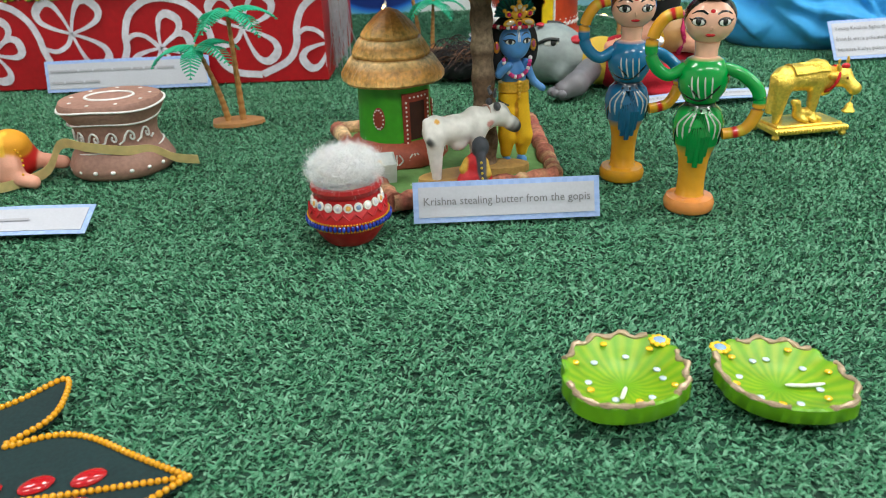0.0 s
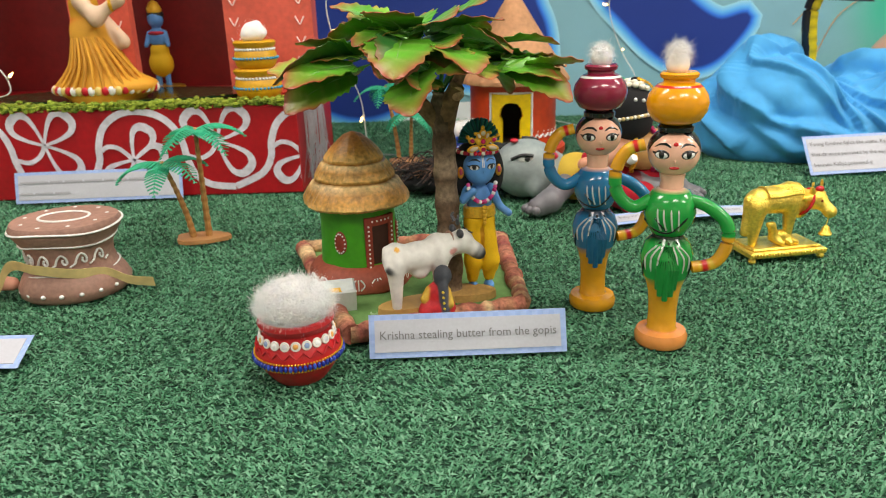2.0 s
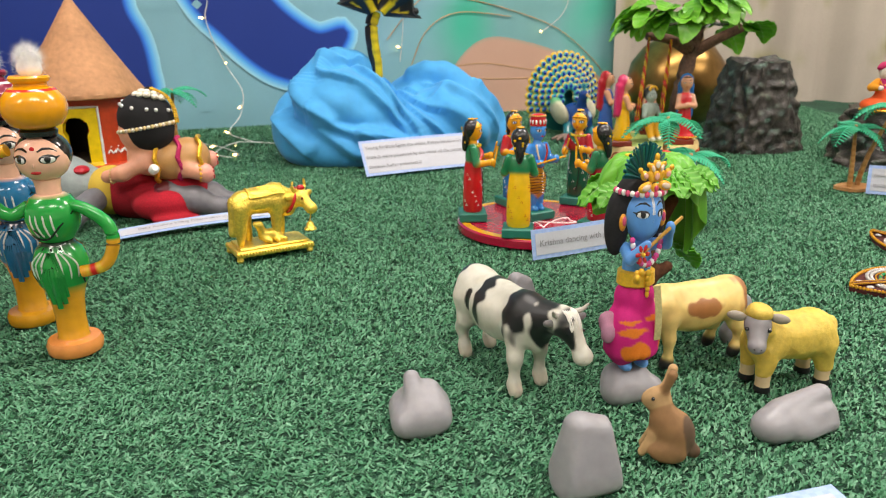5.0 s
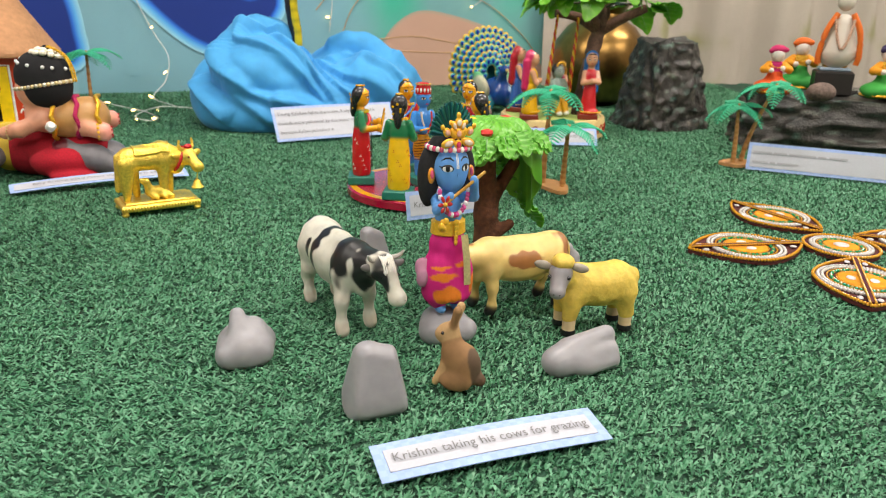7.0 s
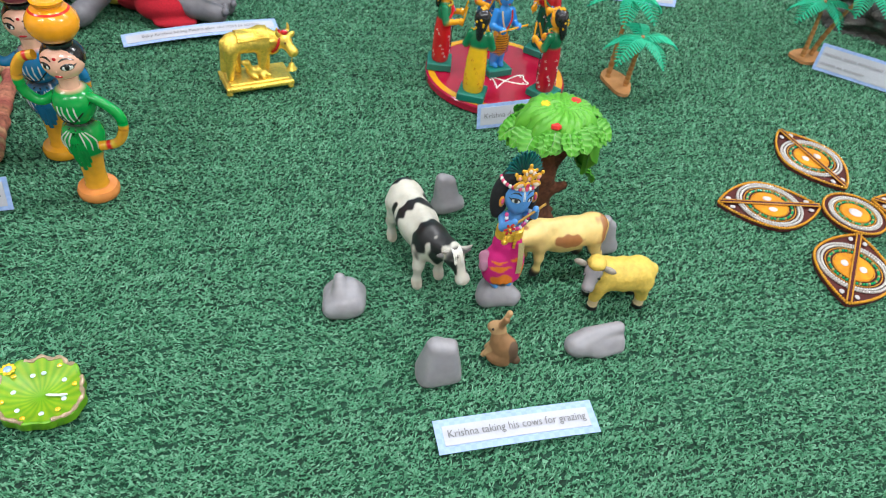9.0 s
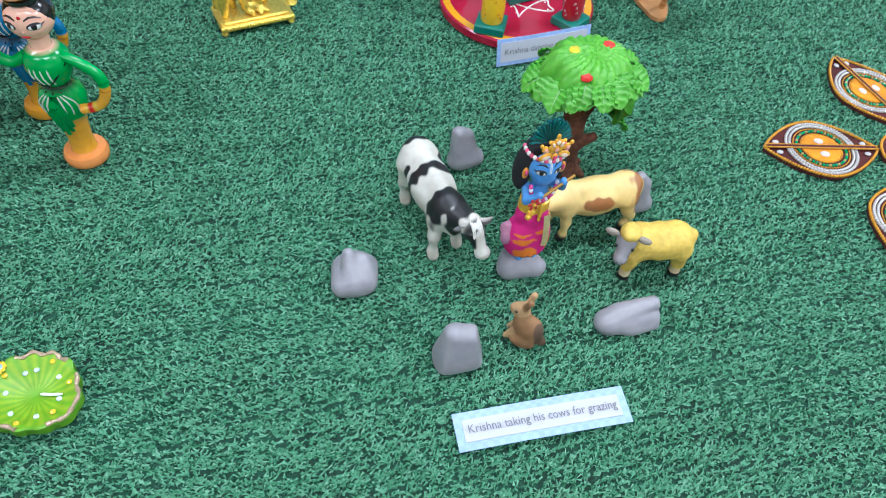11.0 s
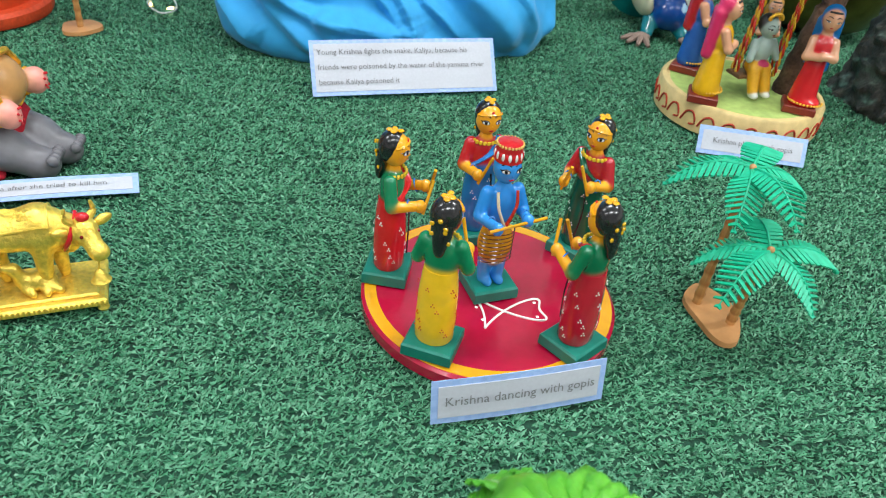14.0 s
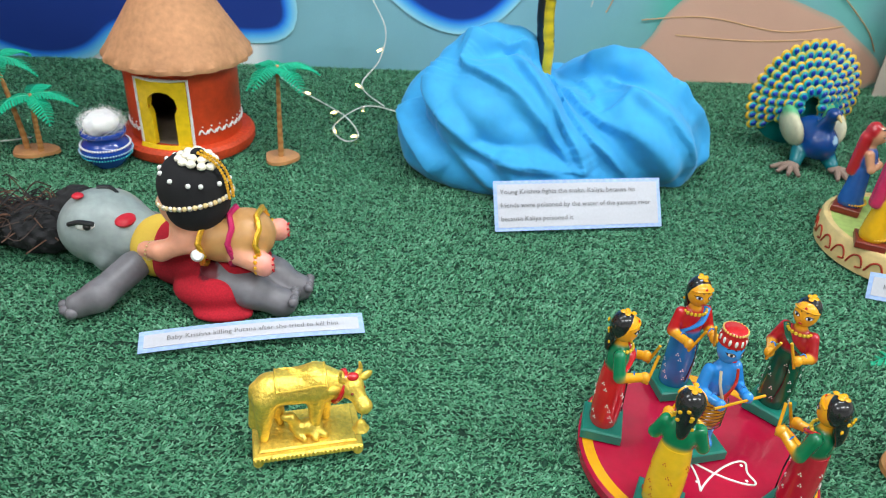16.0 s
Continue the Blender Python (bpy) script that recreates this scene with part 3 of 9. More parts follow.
def card(a, b, height, lean, lines, size, label, bend=0.0, edge=0.0046, bars=False):
    """A caption strip: lower corners a and b, leaning back by lean degrees from upright."""
    a, b = Vector(a), Vector(b)
    w = (b - a).length
    ob = thing("caption_card", Matrix.Translation(a) @ pose(0, 0, 0, 0, 0, math.degrees(math.atan2(b.y - a.y, b.x - a.x))), label, "caption card", "caption cards")
    cl, sl = math.cos(radians(lean)), math.sin(radians(lean))

    def at(x, y, off):
        bow = bend * math.sin(math.pi * max(0, min(1, x / w)))
        return (x, y * sl - off * cl - bow * cl, y * cl + off * sl + bow * sl)

    k = Clay().grid(lambda u, v: at(w * u, height * v, 0), 24, 4, lambda u, v: rgb("a9c3ea"), "card_border", thick=0.0006)
    part("border", k, ob, "light blue patterned paper border")
    k = Clay().grid(lambda u, v: at(edge + (w - 2 * edge) * u, edge + (height - 2 * edge) * v, 0.0006), 24, 4, rgb("bcbec8"), "paper", thick=0.0005)
    sheet = part("sheet", k, ob, "white printed paper")
    k = Clay()
    room = w - 2 * edge
    step = (height - 2 * edge) / (len(lines) + 0.2)
    for i, text in enumerate(lines):
        base = height - edge - step * (i + 0.62) - size * 0.3
        if bars:
            x = edge * 1.7
            for word in text.split():
                L = len(word) * size * 0.62
                k.grid(lambda u, v: at(x + L * u, base + size * 0.5 * v, 0.0017), 4, 1, rgb("a8a8b0"), "ink")
                x += L + size * 0.5
        else:
            pts, fs = letters(text, size)
            span = max(p[0] for p in pts)
            q = min(1.0, room * 0.95 / span)
            off = edge + (room - span * q) / 2 if len(lines) == 1 else edge * 1.7
            k.add([at(off + p[0] * q, base + p[1] * q ** 0.3, 0.0017) for p in pts], fs, INK, "ink")
    part("writing", k, sheet, "dark printed words" if not bars else "illegible printed words")
    return ob


card((-0.027, 0.597, 0.001), (0.132, 0.601, 0.001), 0.035, 22, ["Krishna stealing butter from the gopis"], 0.0068, "white caption strip with light blue border leaning on the board", 0.001)
card((0.484, 0.234, 0.003), (0.6257, 0.2262, 0.003), 0.0305, 84, ["Krishna taking his cows for grazing"], 0.0072, "white caption strip with light blue border lying on turf", 0.0015, edge=0.0064)
card((0.658, 0.678, 0.001), (0.779, 0.689, 0.001), 0.033, 12, ["Krishna dancing with gopis"], 0.0068, "white caption strip with light blue border against a red disc", 0.002)
card((0.229, 0.926, 0.003), (0.441, 0.960, 0.003), 0.026, 78, ["Baby Krishna killing Putana after she tried to kill him"], 0.0054, "long white caption strip with light blue border, slightly curled", 0.004, edge=0.005)
card((0.599, 1.162, 0.002), (0.822, 1.184, 0.002), 0.064, 35, ["Young Krishna fights the snake, Kaliya, because his", "friends were poisoned by the water of the yamuna river", "because Kaliya poisoned it"], 0.0062, "white three-line caption card leaning on blue cloth", 0.002)
card((1.015, 1.031, 0.001), (1.127, 0.994, 0.001), 0.031, 30, ["Krishna playing with gopis"], 0.0058, "white caption strip with light blue border before a round base", 0.001)
card((1.252, 0.772, 0.001), (1.398, 0.628, 0.001), 0.042, 15, ["xxxxxxx xxxxx xxxxxxxxxx xxx xxxxxxx", "xxxxxx xx xxxxxxxx"], 0.006, "white two-line caption card before dark rockwork", 0.001, bars=True)
card((-0.60, 1.125, 0.002), (-0.355, 1.137, 0.002), 0.046, 16, ["xxxxxxxxxxx xxxxx xxxxxxx xxxxxxx xxxx xxxx xxxxxxx", "xxxxx xxxxxxx xxxxxx"], 0.006, "white two-line caption card leaning on a red box", 0.001, bars=True)
card((-0.47, 0.588, 0.003), (-0.309, 0.595, 0.003), 0.037, 70, ["xxxxxxx xxxxxxx xxxx xxxxxxx"], 0.006, "white caption strip with light blue border lying on turf", 0.002, bars=True)


# ---- small helpers for painted figures ----
def on_head(c, r, az, el, out=0.0):
    """A point on a head that faces -y: az degrees to its left, el degrees up."""
    a, e = radians(az), radians(el)
    return (c[0] + (r[0] + out) * math.sin(a) * math.cos(e), c[1] - (r[1] + out) * math.cos(a) * math.cos(e), c[2] + (r[2] + out) * math.sin(e))


def features(k, c, r, eye=0.26, mouth=RED, mat="lacquer", brow=True, white=WHITE):
    """Painted eyes with dark rims, brows, nose and mouth on a head that faces -y."""
    s = r[0]
    for sd in (-1, 1):
        k.ball(on_head(c, r, 31 * sd, 3, -0.035 * s), (eye * 1.08 * s, 0.06 * s, eye * 0.62 * s), BLACK, mat, (0, 0, 31 * sd), 14, 6)
        k.ball(on_head(c, r, 31 * sd, 2, -0.018 * s), (eye * 0.94 * s, 0.06 * s, eye * 0.47 * s), white, mat, (0, 0, 31 * sd), 14, 6)
        k.ball(on_head(c, r, 30 * sd, 3, 0.0), (eye * 0.48 * s, 0.065 * s, eye * 0.5 * s), BLACK, mat, (0, 0, 31 * sd), 12, 6)
        if brow:
            k.tube([on_head(c, r, a * sd, e, 0.0) for a, e in ((11, 21), (24, 28), (40, 27), (54, 19))], [0.035 * s, 0.055 * s, 0.045 * s, 0.02 * s], BLACK, mat, seg=5)
            k.tube([on_head(c, r, a * sd, e, 0.0) for a, e in ((44, 5), (52, 6), (58, 8))], [0.05 * s, 0.04 * s, 0.015 * s], BLACK, mat, seg=5)
    k.ball(on_head(c, r, 0, -30, 0.0), (0.2 * s, 0.06 * s, 0.07 * s), mouth, mat, (0, 0, 0), 10, 5)
    k.ball(on_head(c, r, 0, -12, -0.03 * s), (0.06 * s, 0.09 * s, 0.1 * s), mix(k.skin, BLACK, 0.06), mat, (0, 0, 0), 8, 6)


# ---- the painted scene board ----
board = thing("scene_board", pose(0, 0, 0), "low painted green board edged with rolled bark-like logs", "board")
edge = [(-0.126, 0.86), (-0.045, 0.627), (0.105, 0.683), (0.1, 0.872)]
k = Clay().slab(edge, 0.0, 0.006, rgb("6f9a58"), "matte")
part("panel", k, board, "sage green painted panel")
rnd = random.Random(3)
for a, b in zip(edge, edge[1:] + edge[:1]):
    k = Clay()
    A, B = Vector((*a, 0.009)), Vector((*b, 0.009))
    n = 22
    path = [A + (B - A) * (i / n) + Vector((rnd.gauss(0, 0.0007), rnd.gauss(0, 0.0007), rnd.gauss(0, 0.0006))) for i in range(n + 1)]
    cols = [mix(rgb("b9795f"), rgb("8a3f3a"), rnd.random()) if rnd.random() < 0.6 else mix(rgb("d2b487"), rgb("a1654a"), rnd.random()) for _ in path]
    k.tube(path, [0.0085 + rnd.gauss(0, 0.0007) for _ in path], cols, "bark", seg=10)
    part("log", k, board)
k = Clay()
for i in range(16):
    x, y = -0.03 + 0.05 * (i % 8) / 8 + rnd.uniform(-0.004, 0.004), 0.655 + 0.02 * (i // 8) + rnd.uniform(-0.004, 0.004)
    a = rnd.uniform(0, 6)
    pts = [(x + 0.005 * math.cos(a + t) * (1 - t / 5), y + 0.004 * math.sin(a + t) * (1 - t / 5), 0.0066) for t in (0, 1, 2, 3, 4)]
    k.tube(curve(pts, 4), 0.0007, rgb("a9c79a"), "matte", seg=5)
part("scroll_painting", k, board, "pale painted scrolls")
k = Clay()
k.box((-0.062, 0.688, 0.019), (0.03, 0.02, 0.026), rgb("ccd3d2"), "satin", rot=(18, 0, 12), bev=0.002)
k.box((-0.066, 0.679, 0.024), (0.016, 0.006, 0.012), rgb("eab22c"), "satin", rot=(18, 0, 12), bev=0.001)
single("small_tray", k, Matrix(), "small pale grey tray with a yellow patch", "tray")


# ---- clay hut with straw roof ----
surface("straw", 0.36, vary=0.3, bump=0.9, grain=230, big=45, depth=0.001)
def round_hut(m):
    ob = thing("clay_hut", m, "small green clay hut with brown straw-textured roof and red base", "hut")
    base = Clay().lathe([(0.049, 0.0), (0.054, 0.006), (0.0535, 0.016), (0.047, 0.024), (0.038, 0.029), (0.02, 0.03)], rgb("9a4a36"), "clay", 48, wob=lambda a, z: 1 + 0.02 * math.sin(5 * a) + 0.012 * math.sin(11 * a + 1))
    part("base", base, ob, "red clay base with white painted petals")
    k = Clay()
    for i in range(9):
        a = -2.6 + i * 0.36
        for d in (-0.09, 0, 0.09):
            r = 0.0525
            pts = [(r * math.cos(a + d * t), r * math.sin(a + d * t), z) for t, z in ((0.4, 0.009), (1.3, 0.014), (0.5, 0.02))]
            k.tube(curve(pts, 4), 0.0008, WHITE, "matte", seg=5)
    part("petal_painting", k, ob, "white painted petals")
    wall = Clay().lathe([(0.0395, 0.02), (0.038, 0.05), (0.037, 0.092), (0.02, 0.094)], rgb("3f9a1f"), "satin", 48)
    part("wall", wall, ob, "bright green painted wall")
    R = 0.0378

    def on(ang, w, z, out):
        a = radians(ang) + w / R
        return ((R + out) * math.cos(a), (R + out) * math.sin(a), z)

    door = part("door", Clay().grid(lambda u, v: on(-50, -0.0095 + 0.019 * u, 0.03 + 0.04 * v, 0.0012), 6, 4, rgb("3a1d12"), "matte", thick=0.002), ob, "dark brown doorway")
    k = Clay()
    for w0, w1, z0, z1 in ((-0.0165, -0.0095, 0.026, 0.078), (0.0095, 0.0165, 0.026, 0.078), (-0.0095, 0.0095, 0.0695, 0.078)):
        k.grid(lambda u, v: on(-50, w0 + (w1 - w0) * u, z0 + (z1 - z0) * v, 0.0026), 4, 6, rgb("8c3524"), "clay", thick=0.004)
    part("door_frame", k, door, "red door frame with white dots")
    k = Clay()
    for i in range(10):
        for w in (-0.013, 0.013):
            k.ball(on(-50, w, 0.028 + i * 0.0046, 0.0028), 0.0011, WHITE, "matte", seg=7, rings=4)
    for i in range(5):
        k.ball(on(-50, -0.009 + i * 0.0045, 0.0742, 0.0028), 0.0011, WHITE, "matte", seg=7, rings=4)
    part("dots", k, door, "white painted dots")
    for ang in (-112, 2):
        k = Clay()
        c = on(ang, 0, 0.053, 0.0)
        k.ball(c, (0.0022, 0.0068, 0.012), rgb("8c3524"), "clay", (0, 0, ang), 20, 10)
        win = part("window", k, ob, "oval red window with white dots")
        k = Clay()
        for i in range(14):
            t = 2 * math.pi * i / 14
            k.ball(on(ang, 0.0052 * math.cos(t), 0.053 + 0.0098 * math.sin(t), 0.0019), 0.0009, WHITE, "matte", seg=6, rings=4)
        part("dots", k, win, "white painted dots")
    straw = lambda a, z: 1 + 0.012 * math.sin(61 * a + 40 * z) + 0.008 * math.sin(97 * a) + 0.02 * math.sin(3 * a + z * 90) + 0.014 * math.sin(7 * a - z * 160)
    prof = [(0.036, 0.088), (0.049, 0.086), (0.0525, 0.089), (0.052, 0.095), (0.0475, 0.102), (0.0425, 0.1095), (0.0388, 0.111), (0.0395, 0.1145), (0.036, 0.121), (0.0318, 0.1275), (0.0288, 0.1285), (0.0292, 0.132), (0.0245, 0.1395), (0.017, 0.147), (0.0085, 0.154), (0.0, 0.157)]
    cols = [rgb("9a6a2c"), rgb("c08a44"), rgb("e0b470"), rgb("d09a50"), rgb("c89048"), rgb("e8c890"), rgb("9a6a2c"), rgb("e2b468"), rgb("c89048"), rgb("e8c890"), rgb("a8742e"), rgb("e2b468"), rgb("c89048"), rgb("9a662e"), rgb("8f5c28"), rgb("8f5c28")]
    part("roof", Clay().lathe([(r, z, c) for (r, z), c in zip(prof, cols)], None, "straw", 120, wob=straw), ob, "layered straw-textured roof")
    return ob


round_hut(pose(-0.050, 0.770, 0.002) @ Matrix.Scale(0.98, 4))


# ---- leaves and the broad-leaved toy tree ----
def leaf_clay(L, W, base, tip, droop=0.35, fold=0.25, teeth=9, thick=0.0005, mat="leaf"):
    """A pointed oval leaf with a toothed edge, raised side veins and a paler midrib."""
    k = Clay()

    def fn(u, v):
        s = (v - 0.5) * 2
        saw = ((u * teeth) % 1.0) if teeth else 0.5
        w = W * math.sin(math.pi * min(1, 0.02 + 0.98 * u ** 0.9)) ** 0.62 * (1 + (0.16 * (saw - 0.5) if 0.08 < u < 0.97 else 0) * abs(s) ** 3)
        x = L * (u - 0.12 * droop * u * u) + 0.1 * L * abs(s) * (1 - u) * u
        z = -droop * L * u * u * 0.8 + abs(s) * w * fold + 0.0009 * math.sin(u * 30 - 5 * abs(s)) * abs(s)
        return (x, s * w, z)

    def col(u, v):
        s = abs(v - 0.5) * 2
        t = max(0.0, min(1.0, 1.9 * u - 1.15 + 0.9 * s * s * s * u))
        vein = 0.35 * max(0.0, math.sin(u * 30 - 5 * s)) ** 4 * (1 - s)
        return mix(mix(mix(base, tuple(c * 1.5 for c in base), 0.4 * (1 - s)), tip, t), (0.45, 0.5, 0.2), vein)

    k.grid(fn, 48, 8, col, mat, thick=thick)
    k.tube([fn(u, 0.5) for u in (0, 0.3, 0.6, 0.95)], [0.0009, 0.0007, 0.0005, 0.0003], mix(base, WHITE, 0.2), mat, seg=5)
    return k


tree = thing("toy_tree", pose(0.04, 0.716, 0.006), "toy tree with bare wooden trunk and red-edged green plastic leaves", "tree")
k = Clay()
k.slab([(0.0 + 0.033 * math.cos(t) + 0.01, -0.006 + 0.016 * math.sin(t), 0)[:2] for t in [i * 2 * math.pi / 22 for i in range(22)]], -0.004, 0.007, rgb("c09a5c"), "clay", bev=0.003)
part("foot", k, tree, "tan clay foot")
k = Clay()
rnd = random.Random(11)
trunk = curve([(0, 0, -0.004), (0.001, 0, 0.04), (-0.001, 0.001, 0.09), (-0.002, 0, 0.135), (-0.003, 0, 0.17), (-0.002, 0.001, 0.19)], 6)
k.tube(trunk, [0.0115 - 0.00006 * i + 0.0009 * math.sin(i * 1.7) for i in range(len(trunk))], [mix(rgb("5a4634"), rgb("94806a"), rnd.random() ** 2) for _ in trunk], "bark", seg=14)
for end, r in (((-0.045, -0.004, 0.196), 0.007), ((0.01, -0.012, 0.196), 0.008), ((0.016, 0.012, 0.21), 0.006)):
    p = curve([(-0.002, 0, 0.158), tuple(c * 0.5 + d * 0.5 for c, d in zip((-0.002, 0, 0.168), end)), end], 6)
    k.tube(p, [r * (1.15 - 0.3 * i / len(p)) for i in range(len(p))], mix(rgb("6a5138"), rgb("8a6a48"), 0.5), "bark", seg=10)
k.ball((0.01, -0.0145, 0.19), (0.006, 0.003, 0.006), rgb("c09a78"), "bark")
part("trunk", k, tree, "grey-brown wooden trunk with forked branches")
k = Clay()
for i in range(9):
    a = i * 0.7
    e = (0.028 * math.cos(a) - 0.01, 0.028 * math.sin(a), 0.214 + 0.006 * math.sin(i * 2.3))
    k.tube(curve([(-0.006, 0, 0.186), (e[0] * 0.5, e[1] * 0.5, 0.208), e], 5), 0.0018, rgb("2f6b2a"), "leaf", seg=6)
part("stem", k, tree, "green plastic stems")
kinds = [mesh_of("leaf", leaf_clay(0.07, 0.026, rgb("58a02a"), rgb("a04c34"), 0.4, 0.12)), mesh_of("leaf", leaf_clay(0.062, 0.024, rgb("4f9a2c"), rgb("b05c3c"), 0.2, 0.12)), mesh_of("leaf", leaf_clay(0.075, 0.023, rgb("2f7030"), rgb("8a5a3e"), 0.55, 0.15)), mesh_of("leaf", leaf_clay(0.056, 0.022, rgb("7cb83a"), rgb("c07048"), 0.12, 0.1))]
for i in range(58):
    lay = i % 3
    a = i * 2.399 + rnd.uniform(-0.3, 0.3)
    r = (0.046, 0.03, 0.012)[lay] * rnd.uniform(0.75, 1.2)
    z = (0.206, 0.221, 0.233)[lay] + rnd.uniform(-0.008, 0.008)
    ob = new("leaf", kinds[rnd.randrange(4)])
    ob.parent = tree
    ob.matrix_basis = pose(-0.022 + r * 1.6 * math.cos(a), r * 0.9 * math.sin(a), z + 0.008, rnd.uniform(-28, 28), rnd.uniform(-14, 26) - lay * 9, math.degrees(a) + rnd.uniform(-25, 25)) @ Matrix.Scale(rnd.uniform(0.8, 1.08), 4)


# ---- blue child idols ----
def child_idol(k, dhoti, print_col, tall, flute):
    """Faces -y, feet at z = 0; tall stretches the legs."""
    BLUE = rgb("5d9be0")
    k.skin = BLUE
    z = 0.046 * tall
    body = Matrix.Translation((0, 0, z + 0.036))
    head = body @ Matrix.Scale(0.99, 4) @ body.inverted()
    if flute:
        legs = [("e", (-0.0085, -0.001, z * 0.47), (0.0138, 0.0155, z * 0.42), dhoti), ("e", (0.0085, -0.001, z * 0.47), (0.0138, 0.0155, z * 0.42), dhoti), ("e", (0, 0, z * 0.93), (0.016, 0.012, 0.012), dhoti)]
        legs += [("c", (0.0175 * math.cos(t), 0.0145 * math.sin(t), z * 0.26), (0.012 * math.cos(t + 0.7), 0.0095 * math.sin(t + 0.7), z * 0.92), 0.0038, 0.0016, dhoti) for t in [i * 0.393 for i in range(16)]]
        spots = [((-0.006, -0.016, z * 0.3), (0.012, 0.012, 0.0062), print_col), ((-0.011, -0.014, z * 0.56), (0.012, 0.011, 0.0026), print_col), ((-0.012, -0.014, z * 0.68), (0.009, 0.011, 0.0012), print_col), ((0.018, -0.012, z * 0.42), (0.004, 0.011, 0.007), print_col), ((0.008, -0.014, z * 0.7), (0.006, 0.009, 0.002), print_col)]
    else:
        legs = [("c", (-0.0075, -0.001, 0.011), (-0.0065, -0.002, z * 0.42), 0.0052, 0.0085, dhoti), ("c", (-0.0065, -0.002, z * 0.42), (-0.005, 0, z), 0.0085, 0.0088, dhoti), ("c", (0.0085, -0.001, 0.011), (0.0085, -0.003, z * 0.42), 0.0052, 0.0088, dhoti), ("c", (0.0085, -0.003, z * 0.42), (0.005, 0, z), 0.0088, 0.0088, dhoti), ("c", (0.013, -0.004, z * 0.3), (0.009, -0.006, z * 0.8), 0.003, 0.0022, dhoti), ("c", (-0.011, -0.005, z * 0.3), (-0.002, -0.008, z * 0.8), 0.003, 0.0022, dhoti), ("c", (0.004, -0.008, z * 0.34), (0.004, -0.008, z * 0.85), 0.0028, 0.002, dhoti), ("e", (0, 0, z), (0.0135, 0.01, 0.012), dhoti)]
        spots = [((0.0, -0.01, z * 0.7), (0.002, 0.006, 0.02), rgb("c98a10"))]
    k.organic(legs, 0.0013, "cloth", k=0.003, spots=spots)
    for sd in (-1, 1):
        k.ball((0.0075 * sd, -0.004, 0.004), (0.0045, 0.008, 0.004), BLUE, "satin")
    k.organic([("e", (0, 0, z + 0.017), (0.0115, 0.0085, 0.017), BLUE), ("c", (0, 0, z + 0.026), (0, 0, z + 0.038), 0.005, 0.0045, BLUE), ("e", (0, 0, z + 0.05), (0.0155, 0.0148, 0.0158), BLUE), ("e", (0, -0.004, z + 0.042), (0.0105, 0.01, 0.009), BLUE)], 0.0012, "satin", k=0.003)
    k.lathe([(0.0135, z + 0.004), (0.015, z + 0.005), (0.0145, z + 0.013), (0.012, z + 0.014)], GOLD, "goldleaf", 24, sq=(1, 0.8))
    k.m = head
    hc, hr = (0, 0, z + 0.05), (0.0155, 0.0148, 0.0158)
    k.ball(hc, hr, BLUE, "satin", seg=28, rings=18)
    k.organic([("e", (0, 0.006, z + 0.054), (0.0195, 0.014, 0.0185), BLACK), ("e", (0.0165, 0.006, z + 0.042), (0.0085, 0.009, 0.02), BLACK), ("e", (-0.0165, 0.006, z + 0.042), (0.0085, 0.009, 0.02), BLACK)], 0.0013, "velvet", k=0.004)
    features(k, hc, hr, 0.3, rgb("d8405a"), "satin")
    for dx in (-0.0022, 0.0022):
        k.tube([on_head(hc, hr, dx * 3200 * 0.35, e, 0.0002) for e in (2, 22, 40)], 0.0005, WHITE, "satin", seg=5)
    for sd in (-1, 1):
        k.ball((0.0175 * sd, -0.003, z + 0.045), (0.003, 0.002, 0.0055), rgb("f2a03a"), "goldleaf")
        k.ball((0.0175 * sd, -0.0045, z + 0.046), (0.0016, 0.0016, 0.003), rgb("e0557a"), "crystal")
    band = [(0.0178 * math.cos(t), 0.003 + 0.0178 * math.sin(t), z + 0.063) for t in [math.pi * (0.9 + 1.2 * i / 20) for i in range(21)]]
    for i, p in enumerate(band):
        k.ball(p, 0.002, (rgb("e8557f"), rgb("f2efe8"))[i % 2] if flute else (rgb("c01d3a"), rgb("f2efe8"), rgb("c01d3a"))[i % 3], "crystal", seg=8, rings=5)
    cz = z + 0.066
    for i in range(91):
        t = math.pi * (0.03 + 0.94 * i / 90)
        L = 0.0215 + 0.0011 * math.sin(i * 2.1)
        tip = (L * math.cos(t) * 0.86, -0.002 - 0.0018 * math.sin(i * 5), cz + 0.004 + L * math.sin(t))
        k.tube([(0, -0.001, cz + 0.004), tip], [0.0005, 0.0008], [rgb("0b3a40"), (rgb("0f6f78"), rgb("0c5550"), rgb("17806e"))[i % 3]], "satin", seg=4)
    GEM = rgb("f0b09a") if flute else rgb("d81860")

    def petal(x, zz, rx, rz, turn, gem=None):
        k.ball((x, -0.0135, cz + zz), (rx, 0.0016, rz), rgb("eeb236"), "goldleaf", (0, turn, 0), 12, 6)
        if gem:
            k.ball((x, -0.0152, cz + zz), (rx * 0.62, 0.001, rz * 0.62), gem, "crystal", (0, turn, 0), 10, 5)

    for sd in (-1, 1):
        petal(0.0085 * sd, 0.0015, 0.0062, 0.0031, 14 * sd, rgb("f4d8c0"))
        petal(0.0098 * sd, 0.0085, 0.0036, 0.003, -30 * sd, GEM)
        petal(0.0042 * sd, 0.0075, 0.0042, 0.0026, -55 * sd)
        petal(0.0038 * sd, 0.0125, 0.0036, 0.0022, -62 * sd, rgb("f4d8c0"))
        petal(0.0135 * sd, 0.0118, 0.0018, 0.0018, 0)
